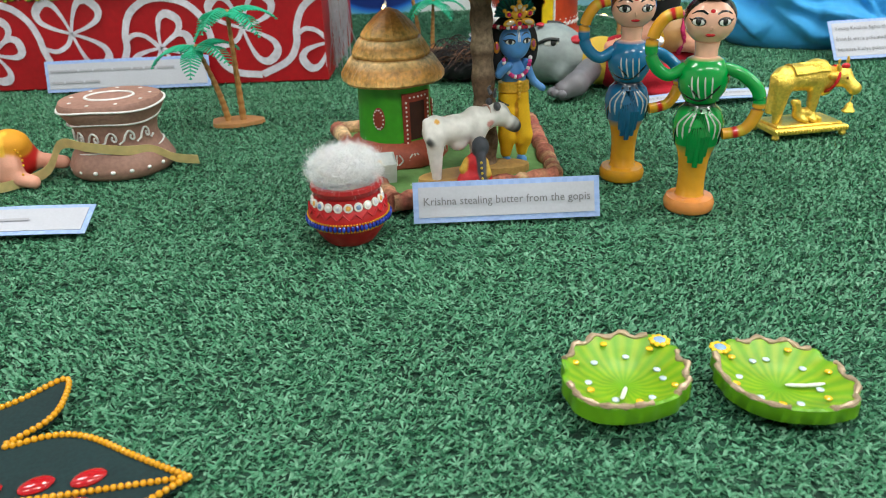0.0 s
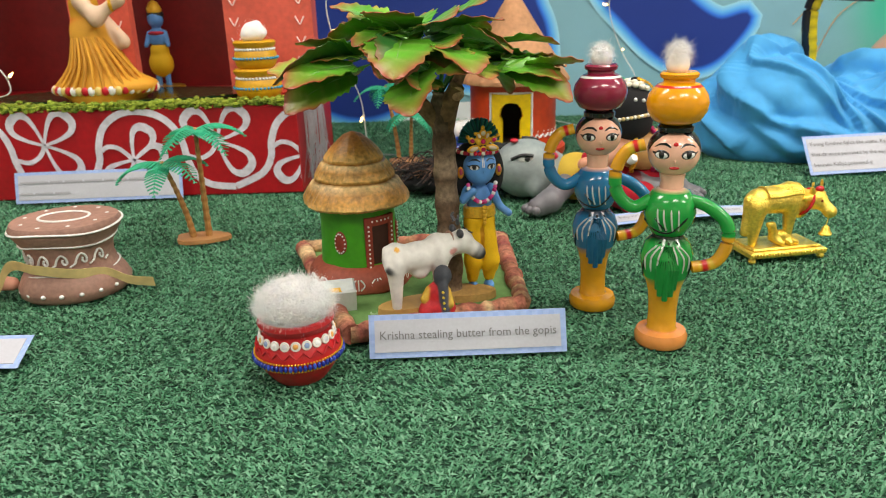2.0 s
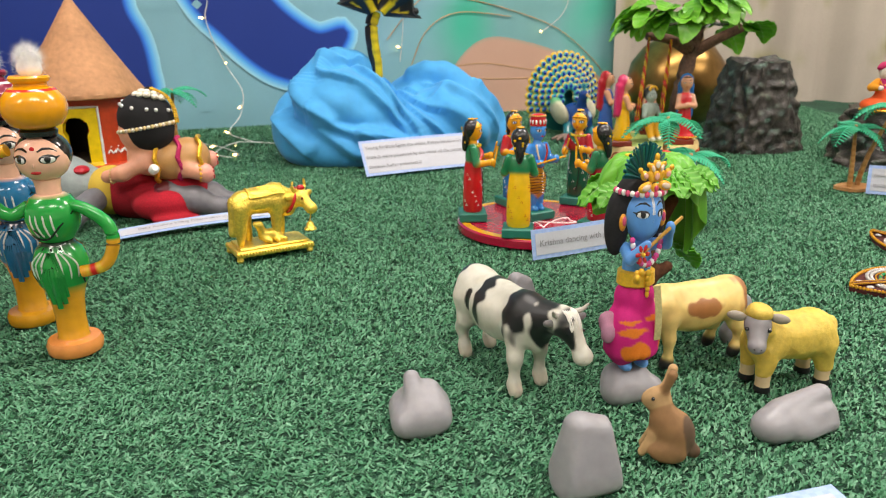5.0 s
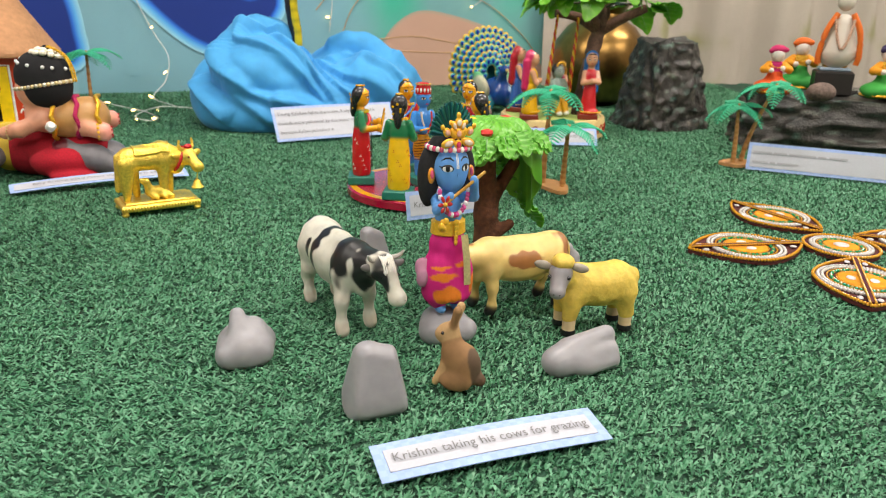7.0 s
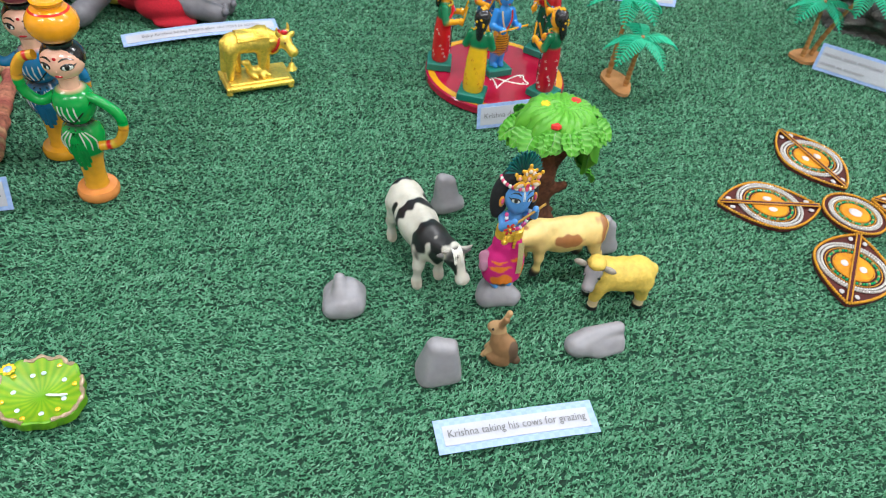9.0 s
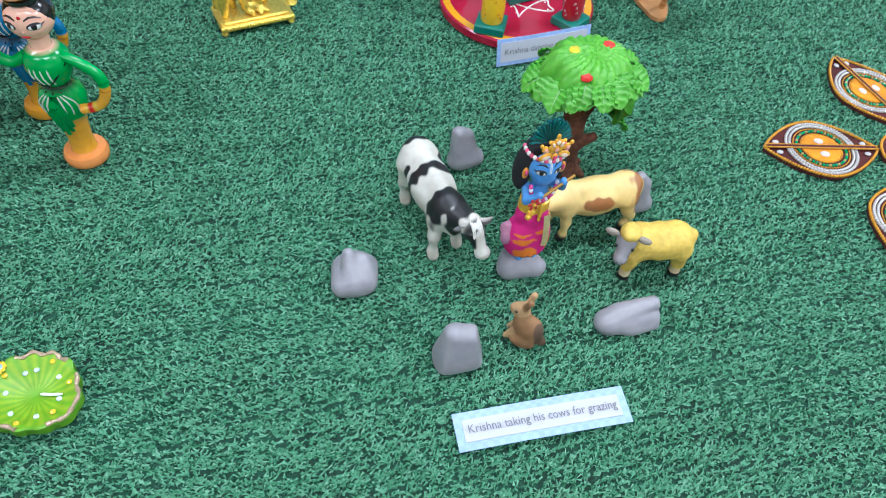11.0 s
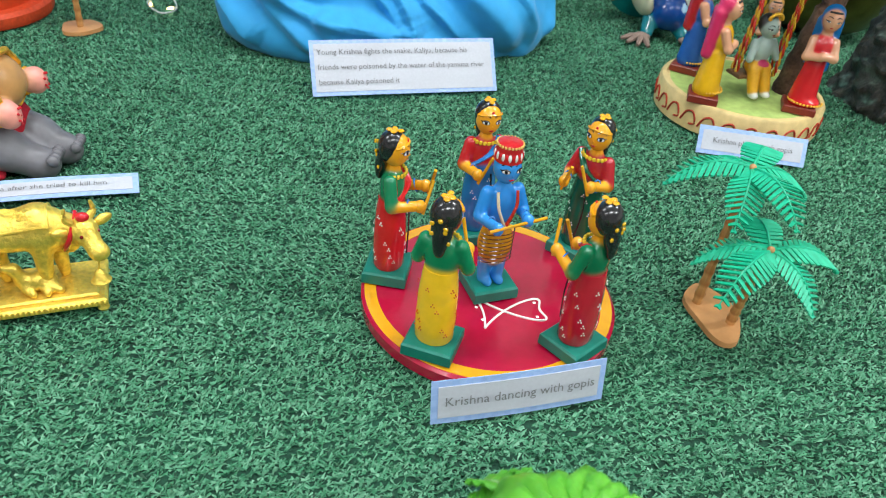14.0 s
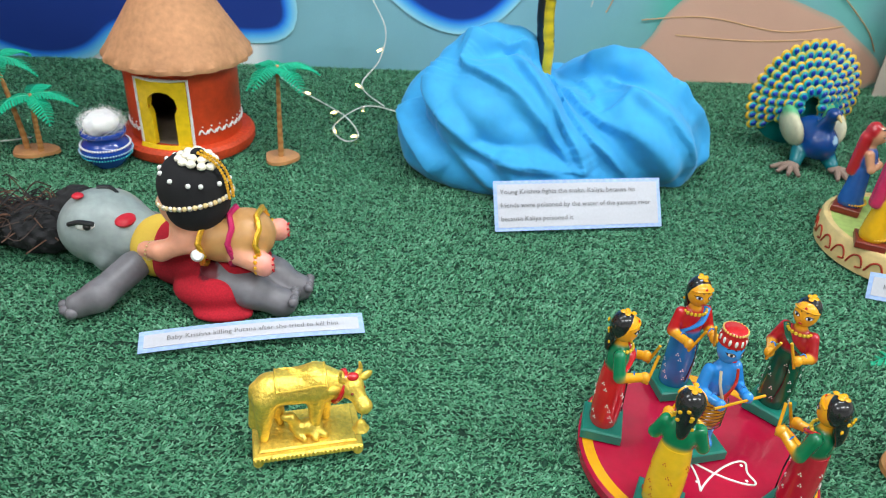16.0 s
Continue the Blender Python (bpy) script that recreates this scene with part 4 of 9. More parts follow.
        petal(0.0066 * sd, 0.0145, 0.0016, 0.0016, 0)
    petal(0, 0.0005, 0.0034, 0.0032, 0, rgb("e0406a") if flute else rgb("c2184e"))
    petal(0, 0.0075, 0.0034, 0.0036, 0, GEM)
    petal(0, 0.0145, 0.0034, 0.0034, 0, rgb("f4e2c8"))
    petal(0, 0.0188, 0.0019, 0.0024, 0)
    k.m = Matrix()
    for i in range(17):
        t = math.pi * (1.02 + 0.96 * i / 16)
        k.ball((0.0125 * math.cos(t), -0.009 - 0.002 * math.sin(-t), z + 0.036 + 0.017 * math.sin(t)), 0.0021, (rgb("e8559f"), rgb("f4eef0"), rgb("d0307a"))[i % 3], "crystal", seg=8, rings=5)
    for i in range(5):
        k.ball((0.001, -0.013, z + 0.014 - i * 0.0034), (0.0028 - 0.0003 * i, 0.0015, 0.0024), GOLD, "goldleaf", seg=8, rings=5)
    if flute:
        k.organic([("c", (-0.012, 0, z + 0.028), (-0.016, -0.012, z + 0.024), 0.0042, 0.0036, BLUE), ("c", (-0.016, -0.012, z + 0.024), (-0.008, -0.02, z + 0.034), 0.0036, 0.0032, BLUE), ("c", (0.012, 0, z + 0.028), (0.0185, -0.009, z + 0.03), 0.0042, 0.0036, BLUE), ("c", (0.0185, -0.009, z + 0.03), (0.013, -0.018, z + 0.043), 0.0036, 0.0034, BLUE)], 0.0013, "satin", k=0.002)
        k.tube([(-0.016, -0.0225, z + 0.029), (0.022, -0.0185, z + 0.048)], 0.0012, rgb("c99a4a"), "goldleaf", seg=8)
        for i in range(6):
            t = i * math.pi / 3
            k.ball((-0.0145 + 0.004 * math.cos(t), -0.024, z + 0.03 + 0.004 * math.sin(t)), (0.0024, 0.001, 0.0014), rgb("c2282c"), "lacquer", (0, -math.degrees(t), 0), 8, 5)
        k.ball((-0.0145, -0.025, z + 0.03), 0.0014, GOLD, "goldleaf")
        for i in range(5):
            k.ball((-0.0145 + 0.0025 * math.cos(i * 1.3), -0.021 + 0.002 * math.sin(i * 2.1), z + 0.018 - 0.0013 * i), 0.0026, GOLD, "goldleaf", seg=8, rings=5)
        k.grid(lambda u, v: (0.004 + 0.006 * v + 0.004 * u, -0.0165 - 0.002 * math.sin(u * 3), z + 0.006 - 0.036 * u), 8, 2, rgb("d8c890"), "goldleaf", thick=0.0006)
        k.organic([("e", (-0.02, 0.002, z * 0.62), (0.008, 0.007, 0.008), rgb("b9809a")), ("e", (-0.023, -0.003, z * 0.5), (0.005, 0.005, 0.006), rgb("a87890"))], 0.0012, "cloth", k=0.003, rough=0.0008)
    else:
        k.organic([("c", (-0.011, 0, z + 0.029), (-0.0165, -0.008, z + 0.022), 0.0042, 0.0036, BLUE), ("c", (-0.0165, -0.008, z + 0.022), (-0.009, -0.013, z + 0.03), 0.0036, 0.0034, BLUE), ("c", (0.011, 0, z + 0.029), (0.018, -0.003, z + 0.012), 0.0042, 0.0034, BLUE), ("c", (0.018, -0.003, z + 0.012), (0.025, -0.008, z + 0.006), 0.0034, 0.0034, BLUE)], 0.0013, "satin", k=0.002)
    return k


k = child_idol(Clay(), rgb("f2c014"), rgb("f2c014"), 1.42, False)
single("child_idol", k, pose(0.069, 0.733, 0.006, 0, 0, 14) @ Matrix.Scale(1.05, 4), "blue-skinned child idol in yellow trousers with gold crown", "figurine")


# ---- white clay cow with a crouching milkmaid ----
k = Clay()
W = (0.8, 0.78, 0.74)
k.organic([("e", (0, 0, 0.057), (0.03, 0.0135, 0.0145), W), ("e", (-0.024, 0, 0.058), (0.0135, 0.0135, 0.0155), W), ("e", (0.02, 0, 0.06), (0.014, 0.0125, 0.0165), W), ("c", (0.024, 0, 0.062), (0.042, -0.003, 0.066), 0.0132, 0.0098, W), ("e", (0.047, -0.004, 0.068), (0.0105, 0.0092, 0.0105), W), ("c", (0.048, -0.004, 0.066), (0.061, -0.008, 0.057), 0.0088, 0.0062, W), ("c", (0.0605, -0.008, 0.0568), (0.0635, -0.009, 0.0545), 0.0066, 0.006, rgb("2b2d33")),
           ("c", (-0.027, -0.007, 0.055), (-0.028, -0.009, 0.014), 0.009, 0.0047, W), ("c", (-0.024, 0.007, 0.055), (-0.022, 0.008, 0.014), 0.009, 0.0047, W), ("c", (0.022, -0.006, 0.055), (0.016, -0.007, 0.014), 0.008, 0.0045, W), ("c", (0.024, 0.006, 0.055), (0.025, 0.007, 0.014), 0.008, 0.0045, W), ("c", (-0.034, 0, 0.068), (-0.035, -0.008, 0.055), 0.003, 0.0032, W), ("e", (-0.031, -0.011, 0.051), (0.0065, 0.0035, 0.0038), rgb("3b3d42"), (0, 25, 0)), ("e", (0.0, -0.003, 0.043), (0.009, 0.008, 0.006), W)], 0.0014, "satin", k=0.005, spots=[((-0.026, -0.01, 0.071), 0.0035, rgb("e8b050")), ((0.033, -0.009, 0.062), (0.005, 0.006, 0.004), rgb("d89a94"))])
k.tube([(0.0335 + 0.002 * math.sin(t), 0.0118 * math.cos(t), 0.0635 + 0.0128 * math.sin(t)) for t in [i * math.pi / 9 for i in range(18)]], 0.0011, rgb("b08878"), "satin", seg=5, closed=True)
for sd in (-1, 1):
    k.ball((0.0405, 0.0085 * sd - 0.004, 0.0775), (0.0034, 0.0048, 0.0042), rgb("4c4e54"), "satin")
    k.tube(curve([(0.041, 0.004 * sd - 0.003, 0.086), (0.0395, 0.0065 * sd - 0.003, 0.091), (0.0415, 0.0055 * sd - 0.003, 0.094)], 3), [0.0022, 0.0021, 0.0019, 0.0017, 0.0014, 0.0012, 0.0008], rgb("4a4c52"), "satin", seg=7)
    k.tube(curve([(0.05, 0.0058 * sd - 0.0055, 0.079), (0.052, 0.0062 * sd - 0.006, 0.0775), (0.0545, 0.005 * sd - 0.0065, 0.0765)], 3), 0.0008, BLACK, "satin", seg=5)
k.slab([(-0.004 + 0.042 * math.cos(t), -0.002 + 0.015 * math.sin(t)) for t in [i * 2 * math.pi / 24 for i in range(24)]], 0.0, 0.014, rgb("c7a05e"), "satin", bev=0.004)
single("clay_cow", k, pose(0.012, 0.676, 0.005, 0, 0, 22) @ Matrix.Diagonal((0.87, 1, 0.95, 1)), "white painted clay cow standing on a tan clay slab", "figurine")
k = Clay()
k.organic([("e", (0, 0, 0.012), (0.015, 0.014, 0.014), rgb("c8202a")), ("e", (0, 0, 0.026), (0.0105, 0.009, 0.012), rgb("d0282e")), ("e", (-0.008, -0.006, 0.012), (0.009, 0.008, 0.01), rgb("d8343a")), ("c", (0.008, -0.003, 0.03), (0.012, -0.008, 0.02), 0.0035, 0.003, rgb("d8b040")), ("c", (-0.008, -0.003, 0.03), (-0.012, -0.008, 0.024), 0.0035, 0.003, rgb("d8b040")), ("e", (0.004, 0, 0.043), (0.008, 0.0085, 0.0095), rgb("3c4048")), ("c", (0.005, -0.006, 0.038), (0.008, -0.0125, 0.006), 0.004, 0.003, rgb("4a4e58"))], 0.0012, "clay", k=0.003)
for i in range(6):
    k.ball((0.0058 + 0.0004 * i, -0.0115 - 0.0006 * i, 0.032 - 0.0048 * i), 0.0013, rgb("d8c040"), "clay", seg=6, rings=4)
single("milkmaid_figure", k, pose(0.029, 0.660, 0.004, 0, 0, -8), "small crouching clay figure in red with long dark plait", "figurine")


# ---- decorated pots with cotton ----
def little_pot(m, name, label, col, R, H, rnd, kind):
    ob = thing(name, m, label, "pot", "pots with cotton")
    s = R / 0.035
    prof = [(0.021, 0.0), (0.0235, 0.003), (0.029, 0.011), (0.0335, 0.019), (0.0352, 0.026), (0.0335, 0.033), (0.029, 0.04), (0.0268, 0.0435), (0.0268, 0.046), (0.0295, 0.0495), (0.031, 0.0525), (0.0302, 0.0555), (0.027, 0.0565), (0.0255, 0.053), (0.022, 0.05), (0.0, 0.046)]
    prof = [(r * s, z * H / 0.056) for r, z in prof]
    rib = lambda a, z: 1 + (0.012 * math.sin(34 * a) if z < 0.022 * H / 0.056 else 0.004 * math.sin(26 * a + z * 400)) if kind == "red" else 1
    part("body", Clay().lathe(prof, col, "satin" if kind == "red" else "lacquer", 72, wob=rib), ob)
    q = H / 0.056
    if kind == "red":
        k = Clay()
        for i in range(22):
            t = 2 * math.pi * i / 22
            r = 0.0295 * s
            c = Vector((r * math.cos(t), r * math.sin(t), 0.0405 * q))
            d = Vector((math.cos(t), math.sin(t), 0.25)).normalized()
            a = math.degrees(t)
            k.lathe([(0.0036, 0), (0.0039, 0.0008), (0.0034, 0.0016)], rgb("e8e4dc"), "satin", 12, c, (0, 76, a))
            k.ball(c + d * 0.0016, (0.0022, 0.0022, 0.0008), (rgb("d8d8e0"), rgb("f0b060"), rgb("8aa0c8"), rgb("f4f4f4"))[i % 4], "crystal", (0, 76, a), 10, 5)
        part("mirror_trim", k, ob, "white trim with round mirrors")
        k = Clay()
        for i in range(20):
            t0 = 2 * math.pi * i / 20
            pts = [((0.0335 - 0.018 * dz) * s * math.cos(t0 + d) * 1.012, (0.0335 - 0.018 * dz) * s * math.sin(t0 + d) * 1.012, (0.031 + dz) * q) for d, dz in ((-0.14, 0.0), (0, 0.005), (0.14, 0.0))]
            k.tube(pts, 0.0008, mix(col, BLACK, 0.15), "satin", seg=5)
        part("chevron_relief", k, ob)
        k = Clay()
        for i in range(60):
            t = 2 * math.pi * i / 60
            k.ball((0.0362 * s * math.cos(t), 0.0362 * s * math.sin(t), 0.0235 * q), (0.0016, 0.0016, 0.0026), rgb("1f2f9a") if i % 5 else rgb("3a50c0"), "crystal", seg=7, rings=5)
        part("blue_bead_band", k, ob, "dark blue bead fringe")
        for z in (0.0268, 0.0198):
            k = Clay()
            beads(k, [Vector((p[0], p[1], p[2])) for p in ring((0.0355 if z > 0.02 else 0.0345) * s, z * q, 90)], 0.0009, GOLD, "gilt", 6, 4)
            part("gold_cord", k, ob)
    else:
        bands = ((0.0255, 0.0015, rgb("9fc4e0")), (0.034, 0.0017, rgb("f0f0f4")), (0.0185, 0.0013, rgb("4ac0d8"))) if kind == "blue" else ((0.0355, 0.0018, rgb("f4f0ea")), (0.022, 0.0015, rgb("2fa6c8")))
        for z, r, c in bands:
            k = Clay()
            rr = np.interp(z * q, [p[1] for p in prof[:9]], [p[0] for p in prof[:9]])
            beads(k, [Vector(p) for p in ring(rr + 0.0006, z * q, 56)], r * s, c, "crystal", 6, 4)
            part("bead_band", k, ob)
    tuft("cotton", ob, (0, 0, 0.0665 * q), (0.032 * s, 0.032 * s, 0.018 * s), rnd, 10000 if kind == "red" else 2500, 0.011)
    return ob


rnd = random.Random(21)
little_pot(pose(-0.079, 0.580, -0.001), "decorated_pot", "red pot with mirror and bead trim, heaped with cotton", rgb("b81a20"), 0.0328, 0.0505, rnd, "red")
little_pot(pose(0.078, 1.335, -0.001), "decorated_pot", "small blue striped pot heaped with cotton", rgb("1a3f9a"), 0.0335, 0.05, rnd, "blue")


# ---- turned wooden dolls with pots on their heads ----
def wooden_doll(m, dress, dark, pot, rimcol, foot, label):
    k = Clay()
    SK, YE = rgb("f6bfa4"), rgb("e0a024")
    k.skin = SK
    k.lathe([(0.0195, 0.0, foot), (0.021, 0.002, foot), (0.0213, 0.008, foot), (0.0195, 0.0115, foot), (0.0125, 0.0125, foot), (0.0115, 0.014, YE), (0.0112, 0.03, YE), (0.0125, 0.045, YE), (0.0142, 0.052, YE), (0.0165, 0.0575, mix(YE, dress, 0.5)), (0.018, 0.06, dress), (0.0198, 0.07, dress), (0.0203, 0.078, dress), (0.017, 0.0875, dress), (0.0122, 0.0922, dark), (0.0118, 0.0938, dark), (0.0135, 0.0955, dress), (0.0182, 0.104, dress), (0.02, 0.112, dress), (0.019, 0.121, dress), (0.0145, 0.1285, dress), (0.009, 0.131, SK), (0.0088, 0.136, SK), (0.0098, 0.142, SK), (0.0, 0.15, SK)], None, "lacquer", 44)
    hc, hr = (0, 0, 0.1585), (0.0192, 0.0188, 0.0182)
    k.ball(hc, hr, SK, "lacquer", seg=36, rings=24)
    k.ball((0, 0.0022, 0.1605), (0.0199, 0.0188, 0.0178), BLACK, "lacquer", (14, 0, 0), 30, 16)
    features(k, hc, hr, 0.3, rgb("c02028"), "lacquer")
    k.ball(on_head(hc, hr, 0, 28, 0), (0.0018, 0.0007, 0.0018), rgb("d02028"), "lacquer")
    k.lathe([(0.009, 0.173), (0.013, 0.175), (0.0135, 0.1785), (0.01, 0.181)], BLACK, "lacquer", 28)
    z = 0.180
    k.lathe([(0.011, z, pot), (0.0175, z + 0.003, pot), (0.0218, z + 0.010, pot), (0.0228, z + 0.016, pot), (0.0215, z + 0.022, pot), (0.0175, z + 0.0275, pot), (0.0172, z + 0.0278, rimcol), (0.0158, z + 0.0292, rimcol), (0.0155, z + 0.0294, pot), (0.0115, z + 0.0312, pot), (0.0112, z + 0.0328, pot), (0.0136, z + 0.0345, pot), (0.0142, z + 0.0368, pot), (0.0125, z + 0.0385, pot), (0.0, z + 0.037, pot)], None, "lacquer", 44)
    for sd in (-1, 1):
        if sd < 0:
            path = curve([(-0.015, -0.003, 0.122), (-0.028, -0.006, 0.116), (-0.0405, -0.007, 0.127), (-0.042, -0.007, 0.146), (-0.034, -0.007, 0.161), (-0.0215, -0.007, 0.1655)], 8)
        else:
            path = curve([(0.015, -0.003, 0.122), (0.028, -0.006, 0.118), (0.0415, -0.007, 0.106), (0.0435, -0.008, 0.09), (0.0355, -0.009, 0.0745), (0.0185, -0.012, 0.0705)], 8)
        n = len(path)
        cols = [dress if i < n * 0.52 else (rgb("c8201c") if 0.84 < i / n < 0.88 else (rgb("d8b02c") if 0.8 < i / n < 0.92 else YE)) for i in range(n)]
        k.tube(path, [0.0052 - 0.0009 * abs(i / n - 0.4) for i in range(n)], cols, "lacquer", seg=14)

    def skin(a, zz, out=0.0003):
        P = [(0.0142, 0.05), (0.0165, 0.0565), (0.0198, 0.07), (0.0203, 0.078), (0.017, 0.0875), (0.0122, 0.0925), (0.0135, 0.0955), (0.0182, 0.104), (0.02, 0.112), (0.019, 0.121), (0.0145, 0.1285)]
        r = np.interp(zz, [p[1] for p in P], [p[0] for p in P]) + out
        return (r * math.sin(radians(a)), -r * math.cos(radians(a)), zz)

    LIGHT = mix(dress, WHITE, 0.75)
    for a in (-52, -36, -20, 20, 36, 52):
        k.tube(curve([skin(a * 0.55, 0.088), skin(a, 0.078), skin(a * 1.05, 0.066)], 6), [0.0003] + [0.0008] * 10 + [0.0004, 0.0002], LIGHT, "lacquer", seg=5)
    for a in (-28, -14, 2, 18):
        k.tube(curve([skin(a + 6, 0.1), skin(a, 0.109), skin(a - 2, 0.118)], 6), [0.0003] + [0.0008] * 10 + [0.0004, 0.0002], LIGHT, "lacquer", seg=5)
    for a0, a1 in ((-75, -12), (75, 12), (0, 0)):
        k.tube(curve([skin(a0 * 0.3, 0.0905), skin(a0 * 0.75 if a0 else 2, 0.074), skin(a0, 0.0595)], 6), 0.0008, BLACK, "lacquer", seg=5)
    k.tube(curve([skin(70, 0.119), skin(30, 0.108), skin(0, 0.0985), skin(-40, 0.0995), skin(-80, 0.106)], 6), 0.0008, BLACK, "lacquer", seg=5)
    k.tube(curve([skin(-70, 0.119), skin(-30, 0.108), skin(-8, 0.1)], 6), 0.0006, BLACK, "lacquer", seg=5)
    tail = [(a, 0.052 - 0.004 * (i % 2) - 0.006 * (1 - abs(a) / 24)) for i, a in enumerate((-22, -15, -8, 0, 8, 15, 22))]
    for a, zz in tail:
        k.tube([skin(a * 0.4, 0.088, 0.0006), skin(a * 0.8, 0.07, 0.001), skin(a, zz, 0.0012)], [0.0016, 0.003, 0.0022], mix(dress, dark, 0.25), "lacquer", seg=6, flat=0.5)
    ob = single("wooden_doll", k, m, label, "doll", "water-carrier dolls")
    return ob


wooden_doll(pose(0.1715, 0.700, -0.001, 0, 0, -6), rgb("1c74a6"), rgb("0f2c44"), rgb("8a2440"), WHITE, rgb("d9981e"), "lacquered wooden doll in blue with maroon pot on head")
wooden_doll(pose(0.2122, 0.6195, -0.001, 0, 0, -14), rgb("109c40"), rgb("0c3018"), rgb("f0a010"), rgb("d8301c"), rgb("e8944c"), "lacquered wooden doll in green with yellow pot on head")
for i, (x, y) in enumerate(((0.1715, 0.7), (0.2125, 0.6265))):
    k = Clay()
    rnd2 = random.Random(40 + i)
    k.organic([("e", (0, 0, 0.006), (0.0085, 0.0085, 0.008), (0.86, 0.86, 0.86)), ("e", (0.001, 0, 0.013 if i else 0.009), (0.0058, 0.0058, 0.007), (0.86, 0.86, 0.86))], 0.001, "cotton", k=0.004)
    fuzz(k, (0, 0, 0.012 if i else 0.008), (0.0085, 0.0085, 0.0105), 1500, 0.008, rnd2)
    single("cotton_tuft", k, pose(x, y, 0.2155), "small white cotton tuft in a doll's pot", "cotton", "cotton tufts")


# ---- the grazing group ----
def stone(m, pts, label, cell=0.0014, k=0.005, cuts=(((0, -0.0105, 0.012), (0, -1, 0.2)), ((-0.0155, 0, 0.01), (-1, -0.2, 0.16)), ((0.0165, 0, 0.01), (1, -0.3, 0.2)))):
    g = rgb("959398")
    return single("grey_stone", Clay().organic([("c", a, b, ra, rb, g) for a, b, ra, rb in pts], cell, "plastic", k=k, cuts=cuts), m @ Matrix.Scale(1.07, 4), label, "stone", "toy stones", sharp=60)


stone(pose(0.438, 0.4108, -0.002, 0, 0, -8), [((-0.010, -0.008, 0.007), (-0.008, 0.01, 0.008), 0.0095, 0.0105), ((0.009, -0.006, 0.007), (0.010, 0.01, 0.008), 0.0095, 0.0105), ((-0.003, -0.006, 0.012), (-0.004, 0.008, 0.0285), 0.0085, 0.0052), ((0.006, -0.002, 0.012), (0.006, 0.007, 0.018), 0.0105, 0.0085), ((0, -0.006, 0.008), (0, 0.01, 0.011), 0.012, 0.0125)], "grey plastic stone with a pointed ridge on turf", cuts=())
stone(pose(0.5051, 0.312, -0.002) @ Matrix.Diagonal((1.13, 1.1, 0.98, 1)), [((-0.009, 0, 0.006), (0.01, 0, 0.006), 0.0095, 0.0095), ((-0.005, 0.002, 0.012), (-0.003, 0.004, 0.036), 0.0135, 0.0085), ((0.006, 0.001, 0.012), (0.007, 0.003, 0.032), 0.0125, 0.0085)], "tall rounded grey plastic stone standing on turf")
stone(pose(0.6609, 0.3147, -0.002, 0, 0, -6) @ Matrix.Diagonal((1.2, 1.1, 1.0, 1)), [((-0.014, 0, 0.007), (0.016, 0, 0.008), 0.0105, 0.0095), ((-0.006, 0.003, 0.013), (0.015, 0.004, 0.0215), 0.0085, 0.0058), ((0.0, -0.006, 0.006), (0.014, -0.006, 0.012), 0.0065, 0.006)], "low wedge-shaped grey plastic stone on turf", cuts=(((0, -0.009, 0.014), (0.1, -1, 0.5)), ((0.021, 0, 0.01), (1, -0.2, 0.1))))
stone(pose(0.5765, 0.5355, -0.002, 0, 0, 10) @ Matrix.Diagonal((1.18, 1.15, 1.0, 1)), [((-0.006, 0, 0.006), (0.009, 0, 0.006), 0.0085, 0.0085), ((-0.004, 0, 0.01), (-0.006, 0.003, 0.0385), 0.0095, 0.006), ((0.003, 0, 0.01), (0.001, 0.003, 0.034), 0.009, 0.006)], "upright grey plastic stone behind the spotted cow")
stone(pose(0.7264, 0.4411, -0.002, 0, 0, 0), [((-0.008, 0, 0.006), (0.008, 0, 0.006), 0.0085, 0.0085), ((-0.002, 0, 0.01), (-0.003, 0.003, 0.038), 0.0095, 0.006), ((0.004, 0, 0.01), (0.004, 0.003, 0.03), 0.008, 0.006)], "grey plastic stone behind the tan cow")
stone(pose(0.5875, 0.3943, -0.002), [((-0.011, -0.003, 0.008), (0.011, -0.005, 0.006), 0.0105, 0.0085), ((-0.007, 0.003, 0.013), (0.006, 0.003, 0.012), 0.0105, 0.01), ((0.012, -0.008, 0.006), (0.015, -0.006, 0.007), 0.006, 0.006)], "low grey plastic stone under the flute player", cuts=())

k = child_idol(Clay(), rgb("cc1478"), rgb("e07a1c"), 1.14, True)
single("flute_idol", k, pose(0.5875, 0.3954, 0.0209, 0, 0, 2) @ Matrix.Diagonal((0.9, 0.92, 1.1, 1)), "blue-skinned flute-playing idol in magenta dress with feathered crown", "figurine")


surface("fleece", 0.6, vary=0.09, bump=0.5, grain=260, depth=0.0012, big=90, sss=0.1)


